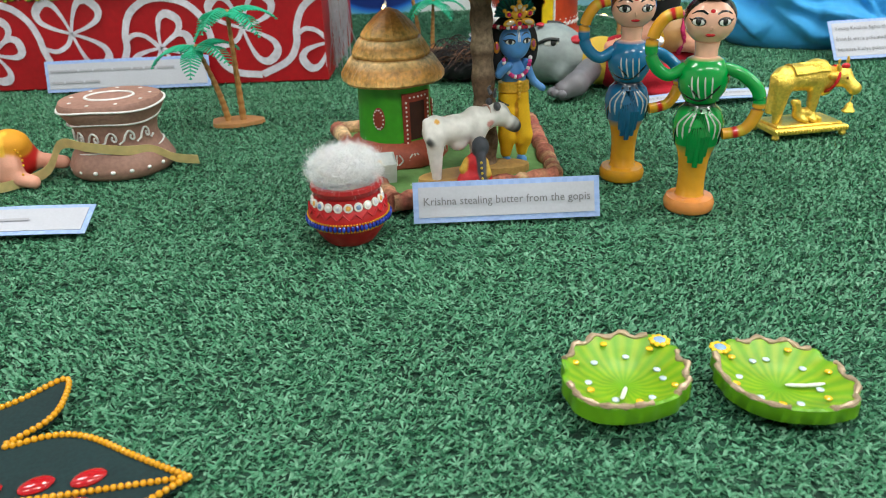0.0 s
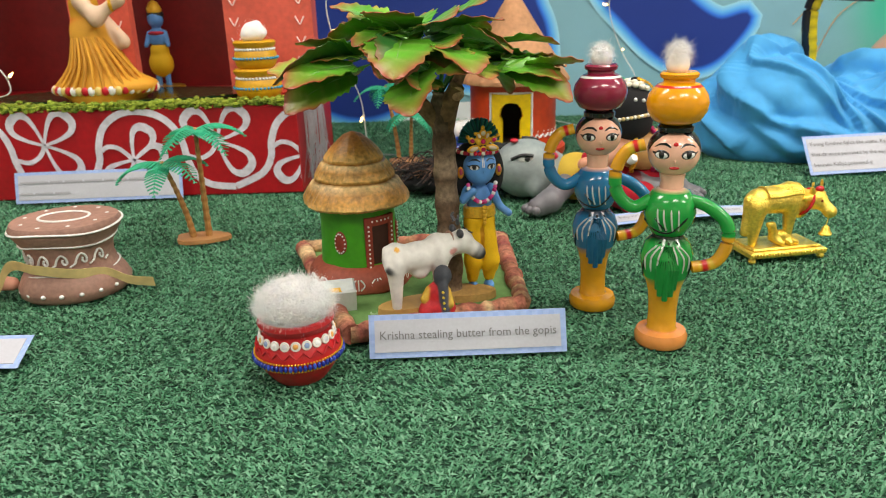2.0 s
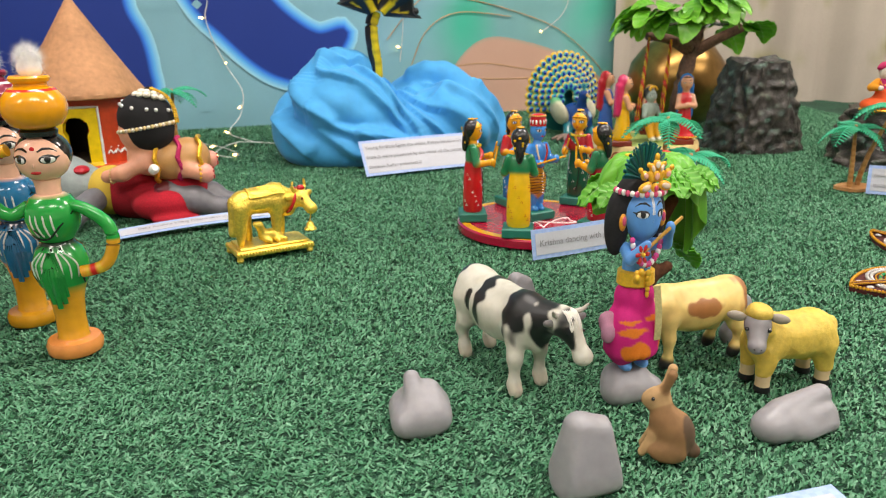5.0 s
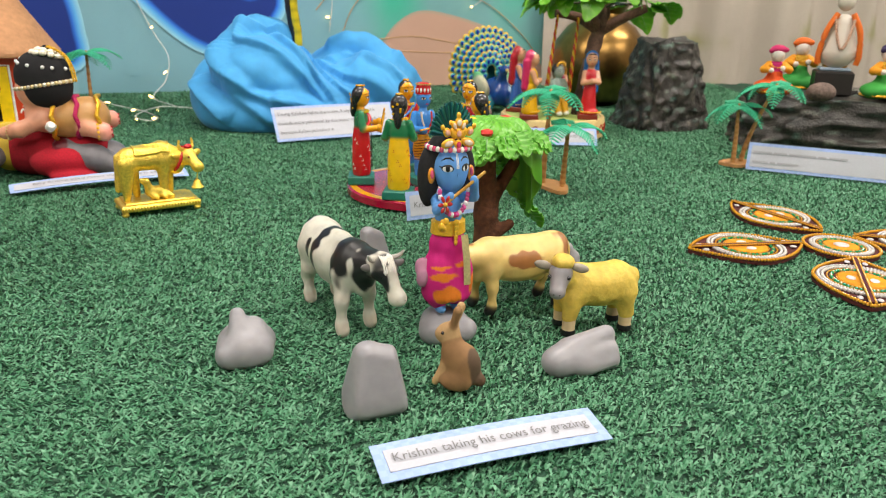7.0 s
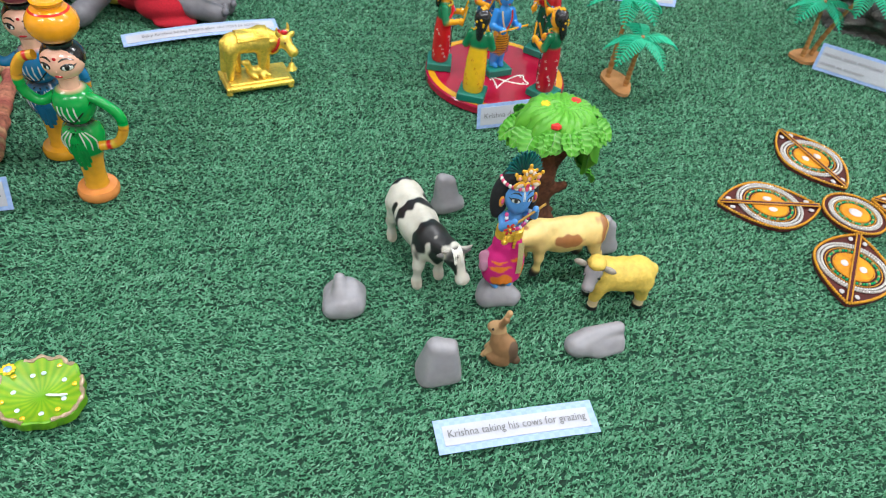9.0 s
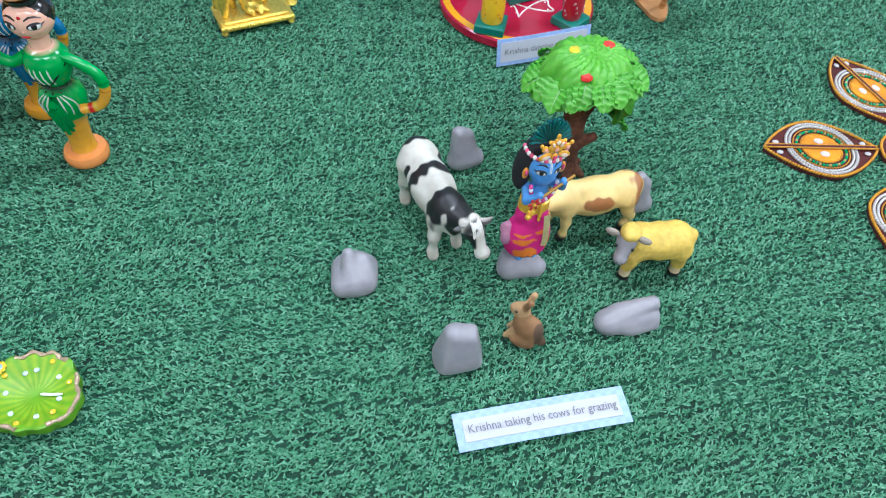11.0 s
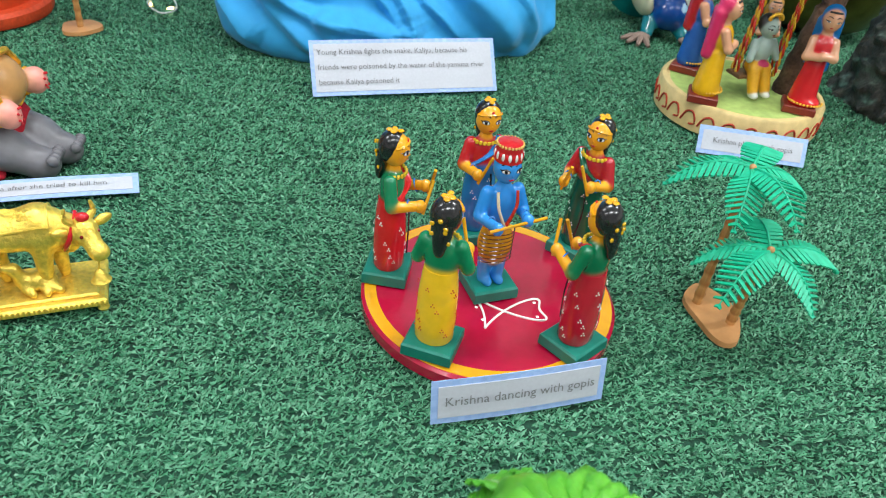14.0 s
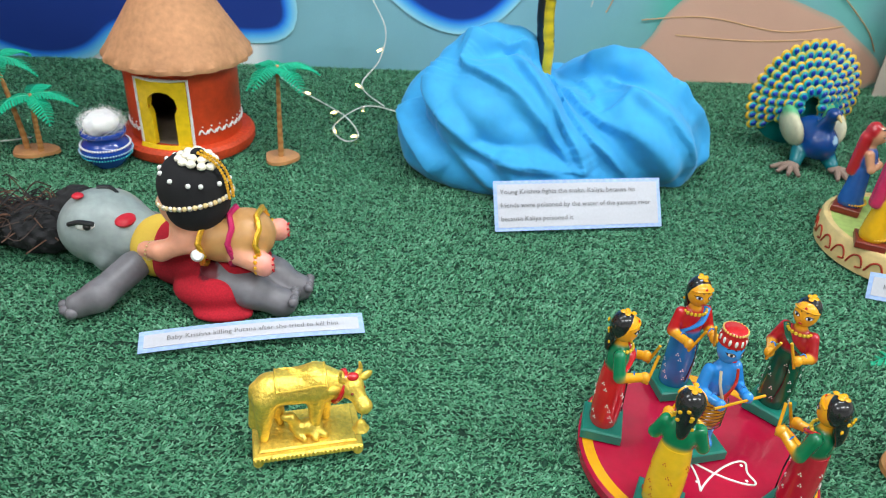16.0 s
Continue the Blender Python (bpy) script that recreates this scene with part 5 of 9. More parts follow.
def toy_cow(body, head, face, spots, hoof, leg):
    """A standing cow that faces -y, hooves at z = 0, head turned a little to +x."""
    k = Clay()
    b = body
    pr = [("e", (0, 0.004, 0.049), (0.0205, 0.038, 0.0195), b), ("e", (0, 0.034, 0.052), (0.019, 0.018, 0.0185), b), ("e", (0, 0.04, 0.06), (0.014, 0.012, 0.008), b),
          ("e", (0, -0.03, 0.051), (0.0172, 0.017, 0.02), b), ("c", (0, 0.042, 0.062), (0, -0.03, 0.0635), 0.0085, 0.0085, b), ("e", (0, 0.002, 0.037), (0.015, 0.028, 0.011), b), ("e", (0.003, -0.043, 0.044), (0.008, 0.008, 0.014), b),
          ("c", (0.002, -0.036, 0.056), (0.009, -0.058, 0.060), 0.0145, 0.0105, b), ("e", (0.010, -0.064, 0.0605), (0.0084, 0.008, 0.0085), head), ("c", (0.011, -0.067, 0.057), (0.0155, -0.0755, 0.041), 0.0074, 0.0052, face), ("e", (0.016, -0.0768, 0.0378), (0.0066, 0.0052, 0.005), face), ("e", (0, 0.022, 0.029), (0.008, 0.008, 0.006), b)]
    for sx, dy in ((-1, -0.003), (1, 0.003)):
        pr += [("c", (0.0105 * sx, -0.032, 0.045), (0.0125 * sx, -0.034 + dy, 0.027), 0.0078, 0.0048, leg), ("c", (0.0125 * sx, -0.034 + dy, 0.027), (0.013 * sx, -0.034 + dy, 0.008), 0.0046, 0.0037, leg), ("c", (0.013 * sx, -0.0345 + dy, 0.006), (0.013 * sx, -0.0365 + dy, 0.0025), 0.0045, 0.0052, hoof),
               ("c", (0.0105 * sx, 0.036, 0.047), (0.0125 * sx, 0.037 + dy, 0.03), 0.0108, 0.006, leg), ("c", (0.0125 * sx, 0.037 + dy, 0.03), (0.013 * sx, 0.042 + dy, 0.022), 0.006, 0.0044, leg), ("c", (0.013 * sx, 0.042 + dy, 0.022), (0.013 * sx, 0.038 + dy, 0.008), 0.0044, 0.0037, leg), ("c", (0.013 * sx, 0.038 + dy, 0.006), (0.013 * sx, 0.036 + dy, 0.0025), 0.0045, 0.0052, hoof)]
    k.organic(pr, 0.00125, "plastic", k=0.006, spots=spots)
    for sd in (-1, 1):
        k.ball((0.012 + 0.0065 * sd, -0.0715, 0.0555), (0.0012, 0.0014, 0.0014), BLACK, "lacquer", seg=8, rings=5)
        k.ball((0.016 + 0.0028 * sd, -0.0815, 0.0385), (0.0011, 0.0007, 0.0008), rgb("4a3a34"), "plastic", seg=6, rings=4)
    k.tube(curve([(0, 0.052, 0.062), (0.001, 0.056, 0.052), (0.002, 0.0545, 0.03)], 4), [0.0022] * 7 + [0.003, 0.0012], b, "plastic", seg=7)
    return k


PALEHIDE = (0.62, 0.595, 0.52)
HIDE = [((0.0, 0.05, 0.066), (0.017, 0.011, 0.012), BLACK), ((-0.0175, 0.021, 0.052), (0.006, 0.0045, 0.008), BLACK), ((0.0, 0.006, 0.056), (0.026, 0.0075, 0.021), BLACK), ((0.0, -0.034, 0.062), (0.026, 0.0125, 0.024), BLACK), ((0.006, -0.05, 0.058), (0.016, 0.012, 0.02), BLACK), ((0.0055, -0.069, 0.053), (0.0052, 0.009, 0.012), BLACK), ((0.0195, -0.068, 0.053), (0.0046, 0.009, 0.012), BLACK), ((0.0138, -0.0745, 0.056), (0.0042, 0.007, 0.015), PALEHIDE), ((-0.014, 0.046, 0.036), (0.005, 0.008, 0.006), BLACK), ((0.015, 0.026, 0.05), (0.008, 0.009, 0.012), BLACK)]
k = toy_cow(PALEHIDE, BLACK, PALEHIDE, HIDE, (0.6, 0.54, 0.45), PALEHIDE)
for sd in (-1, 1):
    k.ball((0.0105 + 0.0118 * sd, -0.062, 0.0605), (0.0062, 0.0022, 0.003), (0.16, 0.15, 0.15), "plastic", (0, -14 * sd, 0))
    k.tube(curve([(0.0105 + 0.0055 * sd, -0.0625, 0.066), (0.0105 + 0.0115 * sd, -0.0655, 0.068), (0.0105 + 0.0145 * sd, -0.068, 0.0725)], 4), [0.0022, 0.0021, 0.002, 0.0019, 0.0017, 0.0015, 0.0012, 0.0009, 0.0006], (0.45, 0.42, 0.38), "plastic", seg=8)
for i in range(7):
    x = 0.0065 + 0.0013 * i
    k.tube(curve([(x, -0.062, 0.069), (x + 0.0004, -0.069, 0.0675), (x + 0.0006, -0.0745, 0.0575 + 0.001 * (i % 2))], 4), [0.0011] * 8 + [0.0004], (0.74, 0.72, 0.66), "plastic", seg=5)
single("spotted_cow", k, pose(0.5215, 0.464, -0.001, 0, 0, 7), "black and white plastic toy cow with lowered head", "toy animal", "toy farm animals")

TAN, BROWN = rgb("e2c67e"), rgb("a06c40")
k = toy_cow(TAN, BROWN, TAN, [((0.0185, 0.0, 0.053), (0.009, 0.016, 0.0085), BROWN), ((0, 0.05, 0.052), (0.026, 0.0175, 0.024), BROWN), ((0, -0.054, 0.06), (0.014, 0.01, 0.011), BROWN), ((-0.0175, 0.002, 0.05), (0.009, 0.014, 0.009), BROWN)], BLACK, TAN)
for sd in (-1, 1):
    k.ball((0.0105 + 0.0118 * sd, -0.062, 0.0605), (0.0062, 0.0022, 0.003), BROWN, "plastic", (0, -14 * sd, 0))
single("tan_cow", k, pose(0.6665, 0.4305, -0.001, 0, 0, -90) @ Matrix.Diagonal((0.9, 0.88, 0.87, 1)), "tan plastic toy cow with brown patches", "toy animal", "toy farm animals")

k = Clay()
WOOL, MUZZLE, SHANK = rgb("d8b952"), rgb("8d898c"), rgb("d6bd96")
k.organic([("e", (0, 0.003, 0.0345), (0.0165, 0.027, 0.0165), WOOL), ("e", (0, 0.017, 0.035), (0.016, 0.0135, 0.0165), WOOL), ("e", (0, -0.014, 0.036), (0.0155, 0.014, 0.016), WOOL), ("e", (0.002, -0.021, 0.031), (0.0105, 0.01, 0.012), WOOL), ("c", (0.001, -0.02, 0.04), (0.006, -0.027, 0.0455), 0.011, 0.009, WOOL), ("e", (0, 0.0295, 0.04), (0.004, 0.004, 0.006), WOOL),
           ("c", (-0.0085, -0.02, 0.03), (-0.009, -0.021, 0.014), 0.0078, 0.0054, WOOL), ("c", (0.0085, -0.02, 0.03), (0.009, -0.022, 0.014), 0.0078, 0.0054, WOOL), ("c", (-0.0085, 0.019, 0.03), (-0.009, 0.021, 0.014), 0.0085, 0.0056, WOOL), ("c", (0.0085, 0.019, 0.03), (0.009, 0.0215, 0.014), 0.0085, 0.0056, WOOL)], 0.0012, "fleece", k=0.004, rough=0.0004)
for x, y in ((-0.009, -0.021), (0.009, -0.022), (-0.009, 0.021), (0.009, 0.0215)):
    k.lathe([(0.0049, 0.003), (0.0045, 0.006), (0.0048, 0.011), (0.0046, 0.015)], SHANK, "plastic", 18, (x, y, 0))
    k.lathe([(0.0052, 0.0), (0.0054, 0.0012), (0.0049, 0.0042), (0.0, 0.0046)], BLACK, "plastic", 18, (x, y, 0))
k.m = Matrix.Translation((0.001, 0.0, 0.0045))
k.organic([("e", (0.008, -0.031, 0.046), (0.0082, 0.0078, 0.0082), MUZZLE), ("c", (0.0105, -0.0325, 0.0435), (0.0178, -0.0368, 0.0352), 0.0072, 0.0048, MUZZLE), ("e", (0.0185, -0.0372, 0.0342), (0.0046, 0.0048, 0.0042), MUZZLE)], 0.001, "plastic", k=0.003)
k.organic([("e", (0.0065, -0.0295, 0.0525), (0.0085, 0.0082, 0.0058), WOOL), ("e", (0.009, -0.031, 0.0545), (0.006, 0.006, 0.004), WOOL), ("e", (0.002, -0.027, 0.048), (0.008, 0.008, 0.008), WOOL)], 0.001, "fleece", k=0.003, rough=0.0004)
for sd in (-1, 1):
    k.ball((0.0078 + 0.0055 * sd, -0.031 + 0.0112 * sd, 0.0498), (0.0062, 0.0026, 0.0034), mix(MUZZLE, WOOL, 0.15), "plastic", (0, 10, 64), 12, 8)
    k.ball((0.0148 + 0.0028 * sd, -0.0352 + 0.0058 * sd, 0.0445), (0.0014, 0.0014, 0.0014), BLACK, "lacquer", seg=9, rings=6)
    k.ball((0.0224 + 0.0008 * sd, -0.0392 + 0.0017 * sd, 0.0345), (0.0007, 0.0007, 0.0006), rgb("3a3438"), "plastic", seg=6, rings=4)
k.m = Matrix()
single("toy_sheep", k, pose(0.7055, 0.3710, -0.001, 0, 0, -98) @ Matrix.Diagonal((1.1, 1.12, 1.06, 1)), "yellow-fleeced plastic toy sheep with grey face", "toy animal", "toy farm animals")

k = Clay()
FUR, PALE = rgb("8f6a45"), rgb("b89468")
k.organic([("e", (0, 0.003, 0.0145), (0.0105, 0.0125, 0.0145), FUR), ("e", (0.0, -0.004, 0.022), (0.0085, 0.0085, 0.0115), FUR), ("e", (-0.002, -0.008, 0.034), (0.0064, 0.0078, 0.0068), PALE), ("e", (-0.003, -0.0135, 0.032), (0.0042, 0.0044, 0.004), PALE), ("c", (0.0005, -0.005, 0.039), (0.0035, -0.001, 0.051), 0.0022, 0.003, FUR), ("c", (-0.0045, -0.005, 0.039), (-0.0065, -0.001, 0.0505), 0.0022, 0.003, PALE), ("c", (0.004, -0.009, 0.014), (0.005, -0.015, 0.003), 0.0032, 0.0026, PALE), ("c", (-0.005, -0.009, 0.014), (-0.006, -0.015, 0.003), 0.0032, 0.0026, PALE), ("e", (0.008, 0.0, 0.006), (0.005, 0.011, 0.006), FUR), ("e", (-0.008, 0.0, 0.006), (0.005, 0.011, 0.006), PALE), ("e", (0, 0.0155, 0.006), (0.004, 0.004, 0.004), rgb("5f4632"))], 0.001, "matte", k=0.004, spots=[((0.003, 0.013, 0.018), (0.007, 0.006, 0.013), rgb("5f4a38"))])
for sd in (-1, 1):
    k.ball((-0.002 + 0.0058 * sd, -0.011, 0.0355), 0.0012, BLACK, "lacquer", seg=8, rings=5)
single("toy_rabbit", k, pose(0.566, 0.3208, -0.001, 0, 0, -128) @ Matrix.Diagonal((0.92, 0.98, 1.11, 1)), "brown plastic toy rabbit sitting upright on turf", "toy animal", "toy farm animals")

# fruit tree
ft = thing("fruit_tree", pose(0.6741, 0.5064, -0.001) @ Matrix.Scale(1.07, 4), "plastic toy tree with drooping green canopy and round fruits", "tree")
k = Clay()
BR = rgb("5a3520")
pr = [("c", (0, 0, 0.008), (-0.001, 0, 0.055), 0.0115, 0.0095, BR), ("c", (-0.001, 0, 0.055), (-0.004, 0, 0.105), 0.0095, 0.009, BR), ("c", (0, 0, 0.062), (0.025, 0.002, 0.098), 0.0065, 0.005, BR), ("c", (0.003, -0.004, 0.036), (0.018, -0.008, 0.046), 0.006, 0.0045, BR), ("c", (-0.003, 0, 0.07), (-0.022, 0, 0.1), 0.006, 0.005, BR)]
for i in range(6):
    a = i * 1.05 + 0.3
    pr.append(("c", (0, 0, 0.012), (0.019 * math.cos(a), 0.019 * math.sin(a), 0.002), 0.0075, 0.0035, BR))
k.organic(pr, 0.0015, "bark", k=0.006)
part("trunk", k, ft, "brown plastic trunk")
k = Clay()
GR = rgb("4f9a26")


def canopy(u, v):
    a = u * 2 * math.pi
    lobe = 1 + 0.09 * math.sin(a * 7) + 0.05 * math.sin(a * 17)
    r = 0.039 * math.sin(v * math.pi / 2) ** 0.9 * (lobe if v > 0.6 else 1 + (lobe - 1) * v)
    fall = 0.056 * max(0.0, math.cos(a - 0.1)) ** 2.2 + 0.018 * max(0.0, math.cos(a - 3.0)) + 0.008
    z = 0.136 - 0.013 * v * v - fall * max(0.0, v - 0.45) ** 1.4 * 2.6 + 0.0012 * math.sin(a * 23 + v * 16)
    return (r * math.cos(a) * 1.04, r * math.sin(a) * 0.9, z)


k.grid(canopy, 96, 22, lambda u, v: mix(GR, rgb("6fb838"), 0.5 + 0.5 * math.sin(u * 90) * v), "plastic", thick=0.0016)
part("canopy", k, ft, "bright green moulded leaf canopy")
rnd = random.Random(5)
lf = mesh_of("leaf", leaf_clay(0.024, 0.0095, GR, rgb("5fae30"), 0.5, 0.2, 5, 0.0008, "plastic"))
for i in range(46):
    a = i * 2.399
    v = 0.55 + 0.45 * ((i * 0.618) % 1)
    p = canopy((a / (2 * math.pi)) % 1, v)
    ob = new("leaf", lf)
    ob.parent = ft
    ob.matrix_basis = pose(p[0] * 0.93, p[1] * 0.93, p[2] + 0.0012, rnd.uniform(-15, 15), 8 + 38 * (v - 0.5), math.degrees(a))
for x, y, z, c in ((-0.015, 0.004, 0.134, rgb("e8c020")), (0.016, 0.006, 0.134, rgb("d8302c")), (-0.015, -0.022, 0.129, rgb("d8302c")), (0.021, -0.011, 0.129, rgb("e8c020"))):
    k = Clay().lathe([(0.005, 0), (0.0062, 0.002), (0.005, 0.0045), (0.0, 0.0055)], c, "plastic", 24, (x, y, z - 0.001), wob=lambda a, z: 1 + 0.06 * math.sin(7 * a))
    part("fruit", k, ft, "flower-shaped plastic fruit")


# ---- brass-coloured cow and calf ----
k = Clay()
G2 = rgb("f6d45c")
k.box((0, 0, 0.0085), (0.088, 0.05, 0.007), G2, "gilt", bev=0.0015)
k.box((0, 0, 0.013), (0.078, 0.041, 0.003), G2, "gilt", bev=0.0015)
for sx in (-1, 1):
    for sy in (-1, 1):
        k.lathe([(0.003, 0), (0.0042, 0.002), (0.003, 0.006)], G2, "gilt", 12, (0.04 * sx, 0.021 * sy, 0))
k.m = Matrix.Translation((0.002, 0, 0.0145)) @ Matrix.Diagonal((1.14, 1.05, 1.24, 1)) @ Matrix.Translation((0, 0, -0.0145))
k.organic([("e", (-0.006, 0, 0.0515), (0.03, 0.0135, 0.0108), G2), ("e", (-0.025, 0, 0.0515), (0.0125, 0.013, 0.012), G2), ("e", (0.008, 0, 0.054), (0.0125, 0.012, 0.0122), G2), ("e", (0.005, 0, 0.061), (0.008, 0.006, 0.005), G2), ("c", (0.013, 0, 0.051), (0.027, -0.003, 0.051), 0.0115, 0.0085, G2), ("e", (0.019, -0.001, 0.042), (0.0085, 0.0035, 0.0075), G2),
           ("e", (0.031, -0.007, 0.0525), (0.0078, 0.0078, 0.0082), G2), ("c", (0.032, -0.010, 0.051), (0.0375, -0.0185, 0.0435), 0.0066, 0.0048, G2), ("e", (0.038, -0.0192, 0.0428), (0.0056, 0.0052, 0.0046), G2),
           ("c", (-0.029, -0.007, 0.048), (-0.032, -0.008, 0.017), 0.0085, 0.0036, G2), ("c", (-0.024, 0.007, 0.048), (-0.02, 0.008, 0.017), 0.0085, 0.0036, G2), ("c", (0.006, -0.006, 0.048), (0.004, -0.007, 0.017), 0.0068, 0.0034, G2), ("c", (0.012, 0.006, 0.048), (0.013, 0.007, 0.017), 0.0068, 0.0034, G2), ("c", (-0.0365, 0.0, 0.055), (-0.0385, -0.003, 0.026), 0.0024, 0.0034, G2)], 0.0011, "gilt", k=0.004)
k.organic([("e", (-0.002, -0.006, 0.0205), (0.012, 0.0062, 0.0062), G2), ("c", (-0.009, -0.006, 0.022), (-0.0125, -0.007, 0.031), 0.0046, 0.0036, G2), ("c", (-0.0125, -0.007, 0.031), (-0.017, -0.008, 0.033), 0.0036, 0.0024, G2), ("c", (0.006, -0.010, 0.018), (0.011, -0.013, 0.0165), 0.004, 0.0026, G2), ("c", (-0.008, -0.010, 0.018), (-0.004, -0.015, 0.0165), 0.003, 0.0022, G2), ("c", (0.002, -0.010, 0.018), (0.004, -0.0155, 0.0165), 0.003, 0.0022, G2)], 0.0009, "gilt", k=0.002)
for sd in (-1, 1):
    hx, hy = 0.030 + 0.0048 * sd, -0.006 + 0.003 * sd
    k.tube(curve([(hx, hy, 0.0585), (hx + 0.003 * sd, hy + 0.0015 * sd, 0.062), (hx + 0.0022 * sd, hy + 0.001 * sd, 0.068)], 4), [0.0025, 0.0024, 0.0023, 0.0021, 0.0019, 0.0017, 0.0014, 0.0012, 0.0009], G2, "gilt", seg=8)
    k.ball((0.030 + 0.0115 * sd, -0.005 + 0.006 * sd, 0.0535), (0.0062, 0.0026, 0.0032), G2, "gilt", (0, -10 * sd, 28))
    k.ball((0.0345 + 0.0045 * sd, -0.0135 + 0.003 * sd, 0.0525), 0.0012, rgb("7a1a14"), "lacquer", seg=8, rings=5)
k.tube([(0.0225 + 0.005 * math.sin(t), 0.0108 * math.cos(t) - 0.002, 0.0495 + 0.0105 * math.sin(t)) for t in [i * math.pi / 10 for i in range(20)]], 0.0016, rgb("c41a24"), "lacquer", seg=6, closed=True)
k.ball((0.0315, -0.0085, 0.0612), (0.0042, 0.0036, 0.0028), rgb("c41a24"), "lacquer")
k.tube([(0.037, -0.019, 0.039), (0.036, -0.0195, 0.034), (0.0355, -0.0195, 0.0315)], 0.0005, G2, "gilt", seg=5)
k.lathe([(0.0058, 0.0), (0.0062, 0.001), (0.0042, 0.0035), (0.003, 0.007), (0.001, 0.0085)], G2, "gilt", 18, (0.0355, -0.0195, 0.023))


def rug(u, v):
    t, x = radians(-62 + 124 * v), -0.021 + 0.034 * u
    return (x, 0.0146 * math.sin(t), 0.0525 + (0.0118 + 0.0035 * math.exp(-((x - 0.006) / 0.008) ** 2)) * math.cos(t))


k.grid(rug, 22, 26, G2, "gilt", thick=0.0009)
for v in (0.0, 1.0):
    k.tube([rug(u / 12, v) for u in range(13)], 0.0009, G2, "gilt", seg=6)
for u in (0.0, 1.0):
    k.tube([rug(u, v / 16) for v in range(17)], 0.0008, G2, "gilt", seg=6)
for i in range(40):
    u, v, t = 0.1 + 0.8 * ((i * 0.618) % 1), 0.06 + 0.88 * ((i * 0.377) % 1), i * 2.399
    pts = [Vector(rug(max(0, min(1, u + 0.075 * (1 - s / 7) * math.cos(t + s))), max(0, min(1, v + 0.05 * (1 - s / 7) * math.sin(t + s))))) for s in (0, 1, 2, 3, 4, 5)]
    k.tube(pts, 0.00055, G2, "gilt", seg=4)
k.m = Matrix()
for i in range(26):
    for sy in (-1, 1):
        k.ball((-0.042 + 0.084 * i / 25, 0.0252 * sy, 0.0085), (0.0013, 0.0012, 0.0022), G2, "gilt", seg=6, rings=4)
single("gilt_cow", k, pose(0.3955, 0.8225, -0.001, 0, 0, 10), "gold metal cow nursing a calf on a footed plinth", "figurine")


# ---- toy palms ----
def frond_clay(L):
    k = Clay()
    G3 = rgb("2fae86")
    rib = [(L * u, 0, 0.20 * L * math.sin(u * 2.0) - 0.52 * L * u * u) for u in [i / 14 for i in range(15)]]
    k.tube(rib, [0.0013 * (1 - 0.6 * i / 14) for i in range(15)], G3, "plastic", seg=6)
    for i in range(1, 15):
        u = i / 14
        w = 0.27 * L * math.sin(math.pi * min(1, 0.12 + 0.86 * u)) ** 0.7
        x, _, z = rib[i]
        for sd in (-1, 1):
            b = 0.0011
            p0, p1 = Vector((x - 0.0022, 0, z)), Vector((x + 0.0014, 0, z))
            e = Vector((x + 0.35 * w, sd * w, z - 0.28 * w))
            k.add([p0, p1, e + Vector((0.0012, 0, 0)), e - Vector((0.0012, 0, 0)), p0 - Vector((0, 0, b)), p1 - Vector((0, 0, b)), e + Vector((0.001, 0, -b)), e - Vector((0.001, 0, b))], [(0, 1, 2, 3), (7, 6, 5, 4), (0, 4, 5, 1), (1, 5, 6, 2), (2, 6, 7, 3), (3, 7, 4, 0)], mix(G3, rgb("1f9a72"), 0.4 if i % 2 else 0), "plastic")
    return k


FROND = mesh_of("frond", frond_clay(0.054), 50)


def palm(m, trunks, foot, label, turn=0.0):
    ob = thing("toy_palm", m, label, "toy palm", "toy palms")
    SANDY = rgb("bd8a58")
    cx = sum(t[0] for t in trunks) / len(trunks)
    cy = sum(t[1] for t in trunks) / len(trunks)
    base = [(cx + foot[0] * math.cos(t) * (1 + 0.12 * math.sin(3 * t + 1)), cy + foot[1] * math.sin(t) * (1 + 0.1 * math.sin(2 * t))) for t in [i * 2 * math.pi / 26 for i in range(26)]]
    part("foot", Clay().slab(base, 0.0, 0.0048, SANDY, "plastic", bev=0.0022), ob, "sandy plastic foot")
    for n, (bx, by, tx, ty, h) in enumerate(trunks):
        k = Clay()
        P, R, C = [], [], []
        for i in range(34):
            u = i / 33
            P.append((bx + (tx - bx) * u ** 1.5, by + (ty - by) * u ** 1.5, 0.002 + (h - 0.002) * u))
            R.append((0.0042 - 0.0018 * u) * (1.12 if i % 3 == 0 else 0.94))
            C.append(mix(rgb("a9743f"), rgb("c8965c"), (i % 3) / 2))
        k.tube(P, R, C, "plastic", seg=9)
        k.ball((tx, ty, h + 0.001), 0.0028, SANDY, "plastic")
        part("trunk", k, ob, "ringed brown trunk")
        cnt = 6 if n == 0 else 5
        for i in range(cnt):
            f = new("frond", FROND)
            f.parent = ob
            tagged(f, "sea-green feathery frond" if i == 0 else "")
            f.matrix_basis = pose(tx, ty, h, 0, (-8, 10, 2, 14, -3, 8)[i], turn + n * 27 + i * 360 / cnt + 9 * math.sin(i * 2.7)) @ Matrix.Scale((1.0, 0.92, 1.05, 0.9, 1.0, 0.95)[i], 4)
    return ob


